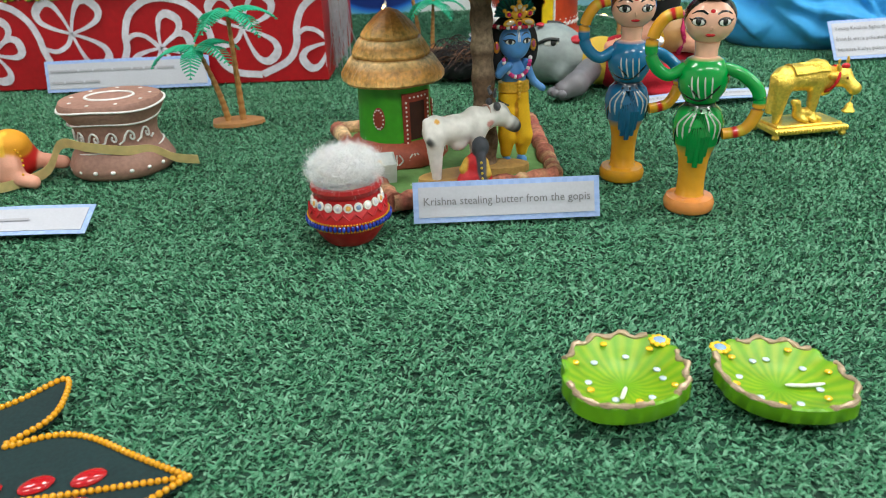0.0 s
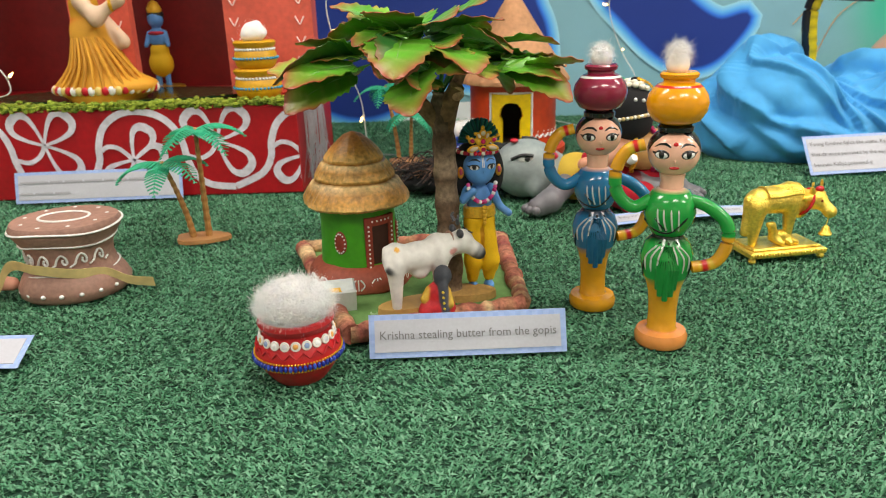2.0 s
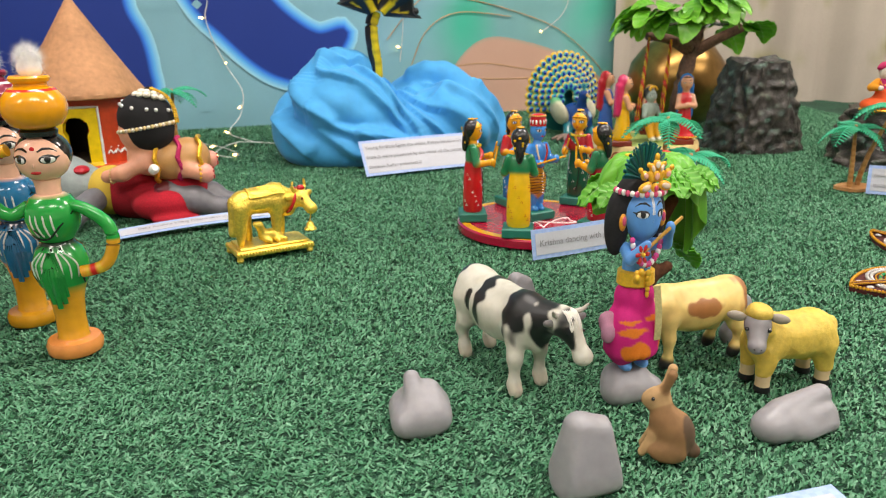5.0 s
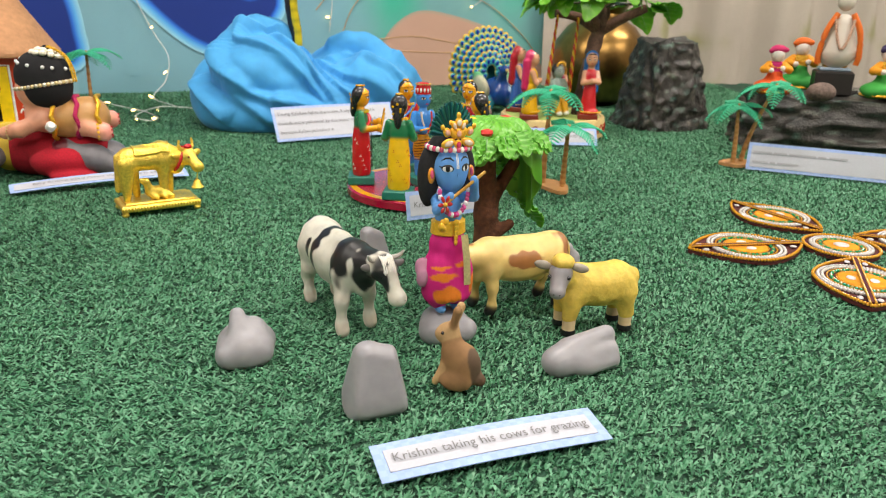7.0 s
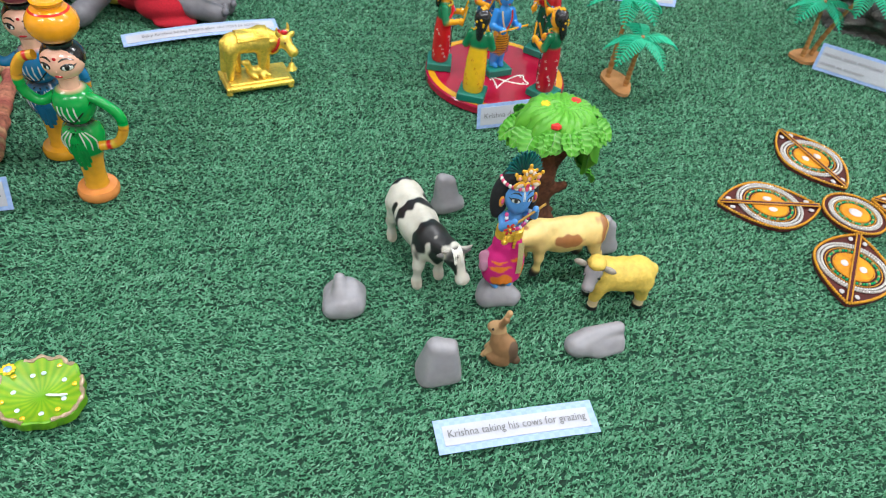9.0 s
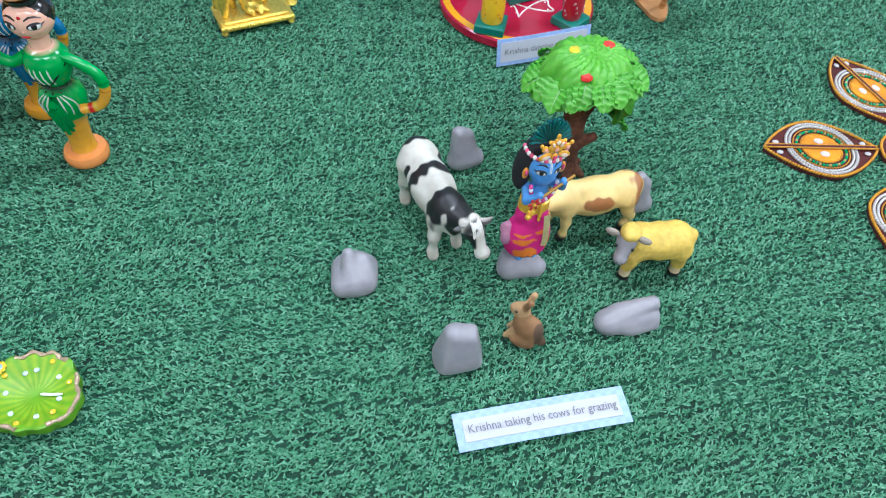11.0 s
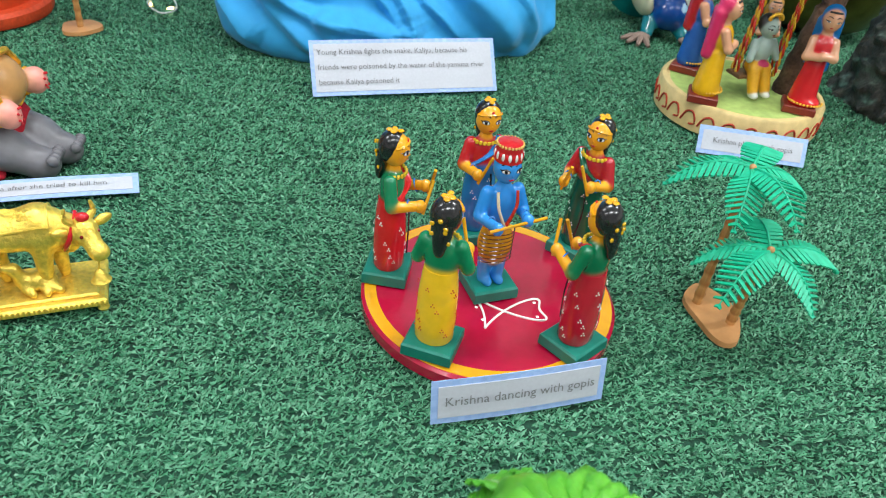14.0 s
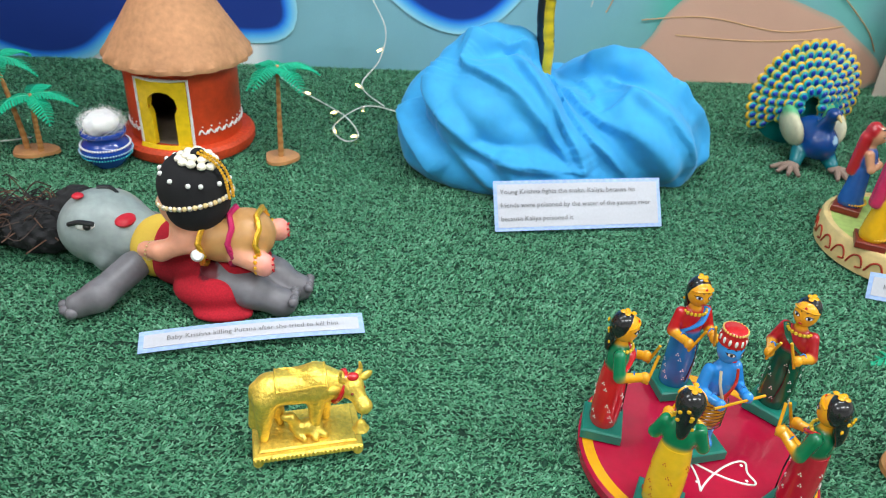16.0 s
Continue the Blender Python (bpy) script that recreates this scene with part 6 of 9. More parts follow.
palm(pose(-0.266, 0.934, -0.001), [(0.01, 0.002, 0.012, -0.004, 0.136), (-0.008, -0.002, -0.03, -0.01, 0.098)], (0.033, 0.021), "toy palm pair with sea-green fronds on a sandy foot", 20)
palm(pose(0.903, 0.764, -0.001), [(-0.009, 0.016, -0.006, 0.016, 0.129), (0.007, -0.01, -0.003, -0.03, 0.09)], (0.019, 0.036), "toy palm pair with sea-green fronds beside a red disc", 48)
palm(pose(0.311, 1.362, -0.001), [(0, 0, 0.002, 0, 0.136)], (0.024, 0.024), "single toy palm with sea-green fronds beside an orange hut", 10)
palm(pose(-0.03, 1.362, -0.001), [(-0.012, 0.004, -0.03, 0.01, 0.13), (0.01, -0.004, 0.014, -0.006, 0.086)], (0.031, 0.021), "toy palm pair with sea-green fronds near a blue pot", 64)
palm(pose(1.266, 0.806, -0.001), [(0.012, 0.004, 0.026, -0.03, 0.128), (-0.008, 0.0, -0.01, 0.004, 0.094)], (0.03, 0.022), "toy palm pair with sea-green fronds before dark rockwork", 33)


# ---- red disc with six stick dancers ----
disc = thing("painted_disc", pose(0.722, 0.796, 0), "round red lacquered wooden disc with yellow rim", "disc")
MAR = rgb("aa0c36")
part("plate", Clay().lathe([(0.094, 0.0, MAR), (0.0985, 0.0015, MAR), (0.0985, 0.010, MAR), (0.0965, 0.012, MAR), (0.086, 0.0121, MAR), (0.0, 0.0121, MAR)], None, "lacquer", 96), disc)
part("rim_band", Clay().lathe([(0.0868, 0.0118), (0.087, 0.0125), (0.0955, 0.0125), (0.0962, 0.0116)], rgb("e0a012"), "lacquer", 96), disc, "yellow painted rim band")
k = Clay()
loop = []
for i in range(61):
    t = i / 60 * 2 * math.pi
    loop.append((0.012 + 0.028 * math.sin(t) + 0.006 * math.sin(3 * t), -0.026 + 0.014 * math.sin(2 * t) + 0.004 * math.cos(3 * t), 0.0126))
k.tube(loop, 0.0009, WHITE, "matte", seg=5)
for x, y in ((-0.012, -0.034), (0.032, -0.018), (-0.014, -0.02), (0.03, -0.034)):
    k.ball((x, y, 0.0125), (0.0014, 0.0014, 0.0005), WHITE, "matte", seg=8, rings=4)
part("knot_painting", k, disc, "white painted knot pattern")


def dancer(m, skirt, blouse, sash, skin, hair, label, god=False, flip=1):
    """Faces -y; stands on a teal block."""
    k = Clay()
    k.skin = skin
    TE = rgb("1f7a6a")
    k.box((0, 0, 0.0055), (0.038, 0.035, 0.011), TE, "satin", bev=0.0015)
    if god:
        k.organic([("c", (-0.006, 0, 0.013), (-0.006, 0, 0.03), 0.005, 0.0062, skin), ("c", (0.006, 0, 0.013), (0.006, 0, 0.03), 0.005, 0.0062, skin), ("e", (0, 0, 0.045), (0.014, 0.0115, 0.02), skirt), ("e", (-0.005, -0.006, 0.013), (0.004, 0.006, 0.0035), skin), ("e", (0.005, -0.006, 0.013), (0.004, 0.006, 0.0035), skin)], 0.0014, "lacquer", k=0.003)
        for i in range(8):
            k.tube([(0.0145 * math.sin(t), -0.012 * math.cos(t), 0.033 + 0.0034 * i + 0.0008 * math.cos(t * 2)) for t in [-1.4 + 0.28 * j for j in range(11)]], 0.0005, rgb("5a2a0a"), "lacquer", seg=4)
    else:
        k.lathe([(0.0135, 0.011), (0.0145, 0.013), (0.0148, 0.03), (0.0142, 0.05), (0.0128, 0.064), (0.0118, 0.07)], skirt, "lacquer", 32, sq=(1, 0.86))
        for i in range(26):
            t, z = i * 2.399, 0.018 + 0.044 * ((i * 0.7548 + 0.3 * (i % 3)) % 1)
            for dx, dz in ((0, 0.0011), (0.0011, -0.0008), (-0.0011, -0.0008)):
                a = t + dx / 0.0148
                k.ball((0.0149 * math.cos(a), 0.0128 * math.sin(a), z + dz), 0.0006, sash, "lacquer", seg=5, rings=3)
        k.tube(curve([(0.004, -0.0128, 0.066), (0.006, -0.0135, 0.045), (0.003, -0.0138, 0.02)], 4), 0.0007, BLACK, "lacquer", seg=4)
    k.organic([("e", (0, 0, 0.079), (0.0128, 0.0098, 0.0155), blouse), ("e", (0, 0, 0.07), (0.0115, 0.0095, 0.008), skirt if not god else blouse), ("c", (-0.0125, 0, 0.088), (-0.018, -0.003, 0.072), 0.0052, 0.005, blouse), ("c", (0.0125, 0, 0.088), (0.018, -0.003, 0.072), 0.0052, 0.005, blouse), ("c", (-0.018, -0.004, 0.071), (-0.012, -0.022, 0.072), 0.0043, 0.0038, skin), ("c", (0.018, -0.004, 0.071), (0.012, -0.022, 0.076), 0.0043, 0.0038, skin), ("c", (0, 0, 0.09), (0, 0, 0.1), 0.0052, 0.005, skin)], 0.0013, "lacquer", k=0.0025)
    hc, hr = (0, -0.001, 0.108), (0.0105, 0.0105, 0.0125)
    k.ball(hc, hr, skin, "lacquer", seg=22, rings=14)
    features(k, hc, hr, 0.3, rgb("c01820"), "lacquer")
    k.ball(on_head(hc, hr, 0, 36, 0), (0.0012, 0.0006, 0.002), rgb("c01820"), "lacquer")
    for sd in (-1, 1):
        k.ball((0.012 * sd, -0.0235, 0.072 if sd < 0 else 0.076), (0.0046, 0.0046, 0.005), skin, "lacquer")
        k.tube([(0.0135 * sd + 0.003 * math.cos(t), -0.0155 + 0.0048 * math.sin(t) * 0.3, (0.072 if sd < 0 else 0.0745) + 0.0048 * math.sin(t)) for t in [i * 0.63 for i in range(10)]], 0.0007, rgb("3a78c0"), "lacquer", seg=4, closed=True)
    if god:
        for i, p in enumerate(ring(0.0098, 0.118, 26)):
            k.ball(p, (0.0016, 0.0016, 0.0032), (WHITE, rgb("c01820"))[i % 2], "lacquer", seg=6, rings=4)
        k.lathe([(0.0108, 0.1135), (0.0105, 0.119), (0.0098, 0.1225), (0.0092, 0.126), (0.006, 0.1275), (0.0, 0.1278)], rgb("b81a22"), "lacquer", 26)
        beads(k, [Vector(p) for p in ring(0.0096, 0.1252, 24)], 0.0011, rgb("d8b060"), "lacquer", 6, 4)
        k.tube([(-0.02, -0.027, 0.073), (0.026, -0.026, 0.078)], 0.0012, rgb("d9a020"), "lacquer", seg=7)
        for sd in (-1, 1):
            k.tube(curve([(0.008 * sd, -0.008, 0.092), (0.007 * sd, -0.0115, 0.08), (0.0, -0.012, 0.064)], 6), 0.0013, (rgb("d8c8a8"), rgb("c0301c"))[sd > 0], "lacquer", seg=6)
    else:
        k.ball((0, 0.0022, 0.1102), (0.0109, 0.0102, 0.0122), BLACK, "lacquer", (10, 0, 0), 22, 12)
        k.organic([("e", (0, 0.008, 0.103), (0.0078, 0.0048, 0.0125), BLACK), ("e", (0, 0.0105, 0.093), (0.0048, 0.0036, 0.01), BLACK)], 0.0013, "lacquer", k=0.003)
        k.tube([on_head(hc, hr, a, 24 + 7 * math.cos(radians(a * 1.5)), 0.0004) for a in range(-80, 81, 16)], 0.0011, rgb("e0a010"), "lacquer", seg=5)
        for x, y in ((0, 0.0), (0.0028, 0.001), (-0.0028, 0.001), (0, -0.004), (0, 0.0045)):
            k.ball((x, y, 0.1222), (0.0024, 0.0024, 0.0011), rgb("e0a010"), "lacquer", seg=8, rings=4)
        for i in range(7):
            k.ball((0.006 * math.sin(i * 1.9), 0.0142 - 0.0006 * i, 0.112 - 0.0028 * i), (0.0018, 0.0011, 0.0015), rgb("e0b010"), "lacquer", seg=7, rings=4)
        k.tube(curve([(0.012 * flip, -0.001, 0.092), (0.002 * flip, -0.0105, 0.083), (-0.011 * flip, -0.005, 0.071)], 8), 0.0034, skirt, "lacquer", seg=8, flat=0.5)
        for i in range(9):
            k.ball((0.011 * math.sin(-1.3 + 0.32 * i), -0.0098 * math.cos(-1.3 + 0.32 * i), 0.091), (0.0018, 0.0014, 0.0018), rgb("e0c030"), "lacquer", seg=6, rings=4)
        for sd, h in ((-1, 0.072), (1, 0.076)):
            k.tube([(0.012 * sd, -0.026, h - 0.006), (0.004 * sd, -0.031, h + 0.018)], 0.0013, rgb("dba218"), "lacquer", seg=7)
    return single("stick_dancer", k, m @ Matrix.Diagonal((0.94, 0.96, 1.02, 1)), label, "figurine", "dancers on the disc")


OR = rgb("eaa41a")
Z = 0.0125
dancer(pose(0.646, 0.821, Z, 0, 0, 72), rgb("cc1820"), rgb("1a7a50"), WHITE, OR, BLACK, "painted wooden dancer in red skirt and green blouse")
dancer(pose(0.724, 0.869, Z, 0, 0, 6), rgb("2c78c0"), rgb("b81a22"), WHITE, OR, BLACK, "painted wooden dancer in blue sari and red sleeves")
dancer(pose(0.806, 0.842, Z, 0, 0, -48), rgb("12523a"), rgb("a81a26"), WHITE, OR, BLACK, "painted wooden dancer in dark green sari", flip=-1)
dancer(pose(0.668, 0.737, Z, 0, 0, 152), rgb("fac81c"), rgb("178052"), rgb("c83018"), OR, BLACK, "painted wooden dancer in yellow skirt seen from behind")
dancer(pose(0.768, 0.729, Z, 0, 0, -148), rgb("b8142e"), rgb("157048"), WHITE, OR, BLACK, "painted wooden dancer in maroon sari")
dancer(pose(0.721, 0.797, Z, 0, 0, 10), rgb("e09c18"), rgb("2f86d8"), WHITE, rgb("3a90e0"), BLACK, "blue-skinned painted wooden figure with striped yellow cloth and red cap", god=True)


# ---- red box stage with a pink house ----
BOX0, BOX1, BY, BH = -1.15, -0.178, 1.158, 0.134
stage = thing("red_stage_box", pose(0, 0, 0), "long red paper-covered box with white swirl decoration", "box")
part("body", Clay().box(((BOX0 + BOX1) / 2, BY + 0.17, BH / 2 - 0.001), (BOX1 - BOX0, 0.34, BH), rgb("b00f1c"), "satin", bev=0.002), stage)
k = Clay()
WH = rgb("dcd8e4")


def swirl(pts, w=0.0052, swell=0.0):
    """A flat painted band along a smooth line on the box front; swell widens its middle."""
    line = [Vector((p[0], p[1])) for p in curve([(x, z, 0) for x, z in pts], 8)]
    n = len(line)
    proud = 0.0006 + 0.00022 * (len(k.f) % 7)
    left, right = [], []
    for i, p in enumerate(line):
        d = (line[min(i + 1, n - 1)] - line[max(i - 1, 0)]).normalized()
        q = Vector((-d.y, d.x)) * (w + swell * math.sin(math.pi * i / (n - 1)) ** 2)
        for row, e in ((left, p + q), (right, p - q)):
            row.append((min(e.x, BOX1 - 0.001), BY - proud, max(0.002, min(BH - 0.002, e.y))))
    k.add(left + right, [(i, n + i, n + i + 1, i + 1) for i in range(n - 1)], WH, "matte")


def petal(cx, cz, ang, L, fat=0.36):
    """A teardrop loop that starts and ends at the flower's middle."""
    a = radians(ang)
    d, n = (math.cos(a), math.sin(a)), (-math.sin(a), math.cos(a))
    swirl([(cx + d[0] * L * u + n[0] * L * w, cz + d[1] * L * u + n[1] * L * w) for u, w in ((0, 0), (0.4, 0.2), (0.75, fat * 0.82), (0.97, 0.2), (1.02, 0), (0.97, -0.2), (0.75, -fat * 0.82), (0.4, -0.2), (0, 0))], 0.0022, 0.0042)


STEP = 0.258
for n in range(5):
    x0 = BOX1 - STEP * n
    swirl([(x0 - 0.101, 0.012), (x0 - 0.06, 0.031), (x0 - 0.044, 0.055), (x0 - 0.041, 0.08), (x0 - 0.029, 0.108), (x0 - 0.003, 0.126), (x0 + 0.026, 0.129), (x0 + 0.055, 0.121), (x0 + 0.075, 0.103), (x0 + 0.085, 0.08), (x0 + 0.089, 0.056), (x0 + 0.1, 0.03), (x0 + 0.122, 0.016), (x0 + 0.157, 0.012)])
    swirl([(x0 - 0.04, 0.071), (x0 - 0.027, 0.078), (x0 - 0.012, 0.075), (x0 + 0.001, 0.064), (x0 + 0.008, 0.054)], 0.0034)
    for ang, L in ((62, 0.052), (218, 0.05), (-78, 0.042), (12, 0.046)):
        petal(x0 + 0.008, 0.057, ang, L)
    for ang, L in ((46, 0.058), (136, 0.056), (-46, 0.06)):
        petal(x0 - 0.122, 0.082, ang, L)
    swirl([(x0 - 0.122, 0.082), (x0 - 0.132, 0.066), (x0 - 0.15, 0.057), (x0 - 0.17, 0.062)], 0.0034)
part("swirl_pattern", k, stage, "white painted swirls and petals")
k = Clay()
rnd = random.Random(8)
for i in range(2600):
    x, y = rnd.uniform(BOX0, BOX1 + 0.004), BY + abs(rnd.gauss(0.0, 0.022)) - 0.004
    r = rnd.uniform(0.0016, 0.0042)
    k.ball((x, y, BH + rnd.uniform(-0.002, 0.008)), (r * 1.6, r, r * rnd.uniform(0.5, 1)), mix(rgb("5f7a1c"), rgb("9aa83a"), rnd.random()), "moss", (0, 0, rnd.uniform(0, 180)), 5, 3)
ob = part("moss_edge", k, stage, "shaggy moss strip along the front edge")
ob["kind"] = "stuff"
part("tray", Clay().lathe([(0.16, 0.0), (0.165, 0.004), (0.165, 0.008), (0.0, 0.009)], rgb("1f3a24"), "lacquer", 48, (-0.47, BY + 0.12, BH), sq=(1.3, 0.55)), stage, "dark green oval tray")

house = thing("pink_house", pose(0, 0, BH), "pink cardboard house front with dark red doorways", "house")
PINK = rgb("d9604e")
FY = 1.30
k = Clay().box((-0.7, FY + 0.16, 0.2), (1.02, 0.012, 0.42), rgb("7a1216"), "satin")
part("back_wall", k, house, "dark red back wall")
for x0, x1 in ((-0.305, -0.165), (-0.55, -0.455), (-0.85, -0.75)):
    col = part("pillar", Clay().box(((x0 + x1) / 2, FY, 0.2), (x1 - x0, 0.02, 0.4), PINK, "satin", bev=0.002), house, "pink pillar with white painted hearts")
    k = Clay()
    for x in (x0 + 0.016, x1 - 0.02):
        for i in range(12):
            z = 0.05 + i * 0.031
            k.tube(curve([(x - 0.007, FY - 0.0112, z + 0.008), (x - 0.004, FY - 0.0112, z + 0.002), (x, FY - 0.0112, z - 0.004), (x + 0.004, FY - 0.0112, z + 0.002), (x + 0.007, FY - 0.0112, z + 0.008)], 3), 0.0013, rgb("f0d0cc"), "matte", seg=5)
    part("hearts", k, col, "white painted hearts")
k = Clay()
for dx in (-0.017, -0.006, 0.006, 0.017):
    k.box((-0.238 + dx, FY - 0.0115, 0.19), (0.0025, 0.002, 0.04), rgb("f0d0cc"), "matte")
for dz in (0.17, 0.21):
    k.box((-0.238, FY - 0.0115, dz), (0.038, 0.002, 0.0025), rgb("f0d0cc"), "matte")
part("painted_window", k, house, "small white painted window")
part("side_wall", Clay().box((-0.170, FY + 0.022, 0.2), (0.01, 0.024, 0.4), PINK, "satin", bev=0.002), house)
part("roof_slab", Clay().box((-0.69, FY + 0.08, 0.41), (1.06, 0.22, 0.02), rgb("a83428"), "satin", bev=0.003), house)

# churning figure in a golden dress
k = Clay()
DR, SKN = rgb("d89a2c"), rgb("e0c0a4")
k.skin = SKN
k.organic([("c", (0, 0, 0.012), (-0.012, 0, 0.07), 0.05, 0.026, DR), ("e", (0.03, -0.005, 0.014), (0.045, 0.04, 0.014), DR), ("e", (-0.03, 0, 0.014), (0.04, 0.04, 0.016), DR), ("e", (-0.014, 0, 0.083), (0.02, 0.016, 0.016), rgb("d8641c")), ("e", (-0.014, 0, 0.108), (0.02, 0.016, 0.022), rgb("c8901c")), ("c", (-0.014, 0, 0.125), (-0.01, 0, 0.145), 0.008, 0.008, SKN), ("c", (-0.012, -0.02, 0.115), (0.012, -0.028, 0.094), 0.0085, 0.008, SKN), ("c", (0.012, -0.028, 0.094), (0.043, -0.028, 0.112), 0.008, 0.0065, SKN), ("c", (0.008, 0.012, 0.09), (0.036, -0.004, 0.066), 0.008, 0.0085, SKN), ("e", (0.047, -0.028, 0.115), (0.008, 0.007, 0.006), SKN)], 0.0024, "cloth", k=0.012)
for i in range(26):
    a = math.pi * (1 + i / 25) - 0.1
    x, y = 0.072 * math.cos(a), 0.05 * math.sin(a)
    k.ball((x, y, 0.012), (0.0055, 0.003, 0.0055), (rgb("c01a2a"), WHITE, rgb("d8c070"))[i % 3], "satin", seg=8, rings=5)
for i in range(13):
    a = -1.2 + 0.2 * i
    k.tube(curve([(-0.012 + 0.024 * math.sin(a), -0.024 * math.cos(a), 0.072), (0.045 * math.sin(a), -0.042 * math.cos(a), 0.04), (0.072 * math.sin(a), -0.05 * math.cos(a), 0.014)], 4), 0.0024, mix(DR, rgb("8f5a12"), 0.45 if i % 2 else 0.0), "cloth", seg=6)
hc, hr = (-0.008, 0, 0.165), (0.017, 0.017, 0.02)
k.ball(hc, hr, SKN, "satin", seg=24, rings=16)
k.organic([("e", (-0.012, 0.002, 0.171), (0.0185, 0.019, 0.0185), BLACK), ("e", (-0.028, 0.0, 0.163), (0.012, 0.012, 0.014), BLACK)], 0.002, "velvet", k=0.004)
beads(k, [(-0.034 + 0.01 * math.cos(t), 0.012 * math.sin(t), 0.15 + 0.004 * math.sin(3 * t)) for t in [i * 0.35 for i in range(18)]], 0.004, WHITE, "matte")
beads(k, [(-0.012 + 0.017 * math.cos(t), -0.006 + 0.016 * math.sin(t), 0.128 - 0.008 * math.sin(t)) for t in [i * 0.3 for i in range(21)]], 0.0022, rgb("f0ece4"), "lacquer")
k.tube([(0.035, -0.029, 0.108), (0.083, -0.03, 0.134)], [0.0022, 0.0034], rgb("d8c48a"), "satin", seg=8)
for c in ((0.036, -0.028, 0.109), (0.028, 0.002, 0.073)):
    k.ball(c, (0.0045, 0.0095, 0.0095), GOLD, "gilt")
single("churning_figure", k, pose(-0.478, 1.222, BH + 0.009, 0, 0, 2) @ Matrix.Diagonal((1.06, 1.06, 1.26, 1)), "doll-like figure in golden dress holding a stick", "figurine")

k = Clay()
k.lathe([(0.034, 0.0), (0.036, 0.003), (0.034, 0.007), (0.0, 0.0075)], rgb("b98a2a"), "goldleaf", 28)
for sd in (-1, 1):
    k.tube([(0.008 * sd, 0, 0.006), (0.008 * sd, 0, 0.03)], 0.005, rgb("5d9be0"), "satin", seg=8)
k.organic([("e", (0, 0, 0.045), (0.021, 0.017, 0.024), rgb("e8b818")), ("e", (0, 0, 0.068), (0.016, 0.013, 0.012), rgb("e8b818"))], 0.0022, "cloth", k=0.006)
k.organic([("e", (0, 0, 0.088), (0.015, 0.011, 0.018), rgb("5d9be0")), ("e", (0, 0, 0.119), (0.0135, 0.013, 0.015), rgb("5d9be0")), ("c", (-0.013, 0, 0.096), (-0.019, -0.008, 0.076), 0.005, 0.004, rgb("5d9be0")), ("c", (0.013, 0, 0.096), (0.019, -0.008, 0.076), 0.005, 0.004, rgb("5d9be0"))], 0.002, "satin", k=0.004)
k.ball((0, -0.003, 0.096), (0.0145, 0.0115, 0.004), rgb("c4263a"), "satin")
k.ball((0, 0.002, 0.126), (0.0145, 0.013, 0.011), BLACK, "satin")
k.lathe([(0.012, 0.13), (0.013, 0.136), (0.008, 0.146), (0.0, 0.152)], GOLD, "goldleaf", 20)
single("doorway_idol", k, pose(-0.455, 1.40, BH + 0.001), "small blue idol in yellow skirt on a gold stand", "figurine")

yp = thing("stacked_pots", pose(-0.243, 1.215, BH + 0.002), "two yellow clay pots stacked with beads and cotton", "pot")
for i, (z, s) in enumerate(((0.0, 1.0), (0.045, 0.9))):
    b = part("pot", Clay().lathe([(r * s, z + h * s) for r, h in ((0.026, 0), (0.032, 0.004), (0.036, 0.016), (0.034, 0.027), (0.03, 0.033), (0.034, 0.038), (0.036, 0.043), (0.032, 0.046), (0.0, 0.044))], rgb("d8a01c"), "satin", 40), yp, "yellow painted clay pot")
    for h, c, r in ((0.032, WHITE, 0.0024), (0.018, rgb("3a9ac0"), 0.0022)):
        k = Clay()
        beads(k, [Vector(p) for p in ring((0.0318 if h > 0.02 else 0.0368) * s, z + h * s, 40)], r, c, "lacquer", 6, 4)
        part("bead_band", k, b)
tuft("cotton", yp, (0, 0, 0.098), (0.024, 0.024, 0.018), random.Random(4), 60, 0.01)

# hanging tinsel at the end of the box
k = Clay()
for i in range(60):
    x, y = -0.172 + rnd.uniform(0, 0.02), BY + rnd.uniform(0.01, 0.12)
    k.tube([(x, y, BH + 0.02), (x + rnd.gauss(0, 0.003), y, 0.07), (x + rnd.gauss(0, 0.006), y, rnd.uniform(0.01, 0.04))], 0.0007, rgb("c9c6d2"), "gilt", seg=3)
single("tinsel_fringe", k, Matrix(), "silvery tinsel fringe hanging at the box end", "tinsel", kind="stuff")

# ---- clay drum, ribbon and the reclining child ----
drum = thing("clay_drum", pose(-0.346, 0.778, -0.001, 0, 0, 0) @ Matrix.Diagonal((1.02, 1.0, 0.83, 1)), "hourglass-shaped brown clay drum with white painted lines", "drum")
CL = rgb("a07a6c")
wobble = lambda a, z: 1 + 0.02 * math.sin(2 * a + 1) + 0.012 * math.sin(5 * a)
part("body", Clay().lathe([(0.046, 0.0), (0.0505, 0.005), (0.0515, 0.014), (0.047, 0.026), (0.041, 0.036), (0.0385, 0.048), (0.04, 0.06), (0.044, 0.07), (0.049, 0.08), (0.0505, 0.087), (0.048, 0.0925), (0.03, 0.0935), (0.0, 0.0925)], CL, "clay", 60, wob=wobble), drum)
k = Clay()
for r, z, w in ((0.051, 0.0855, 0.0013), (0.0438, 0.0685, 0.0012), (0.0425, 0.0325, 0.0011)):
    k.tube([(p[0] * wobble(math.atan2(p[1], p[0]), z), p[1] * wobble(math.atan2(p[1], p[0]), z), p[2] + 0.002 * math.sin(3 * math.atan2(p[1], p[0]))) for p in ring(r, z, 48)], w, WHITE, "matte", seg=6, closed=True)
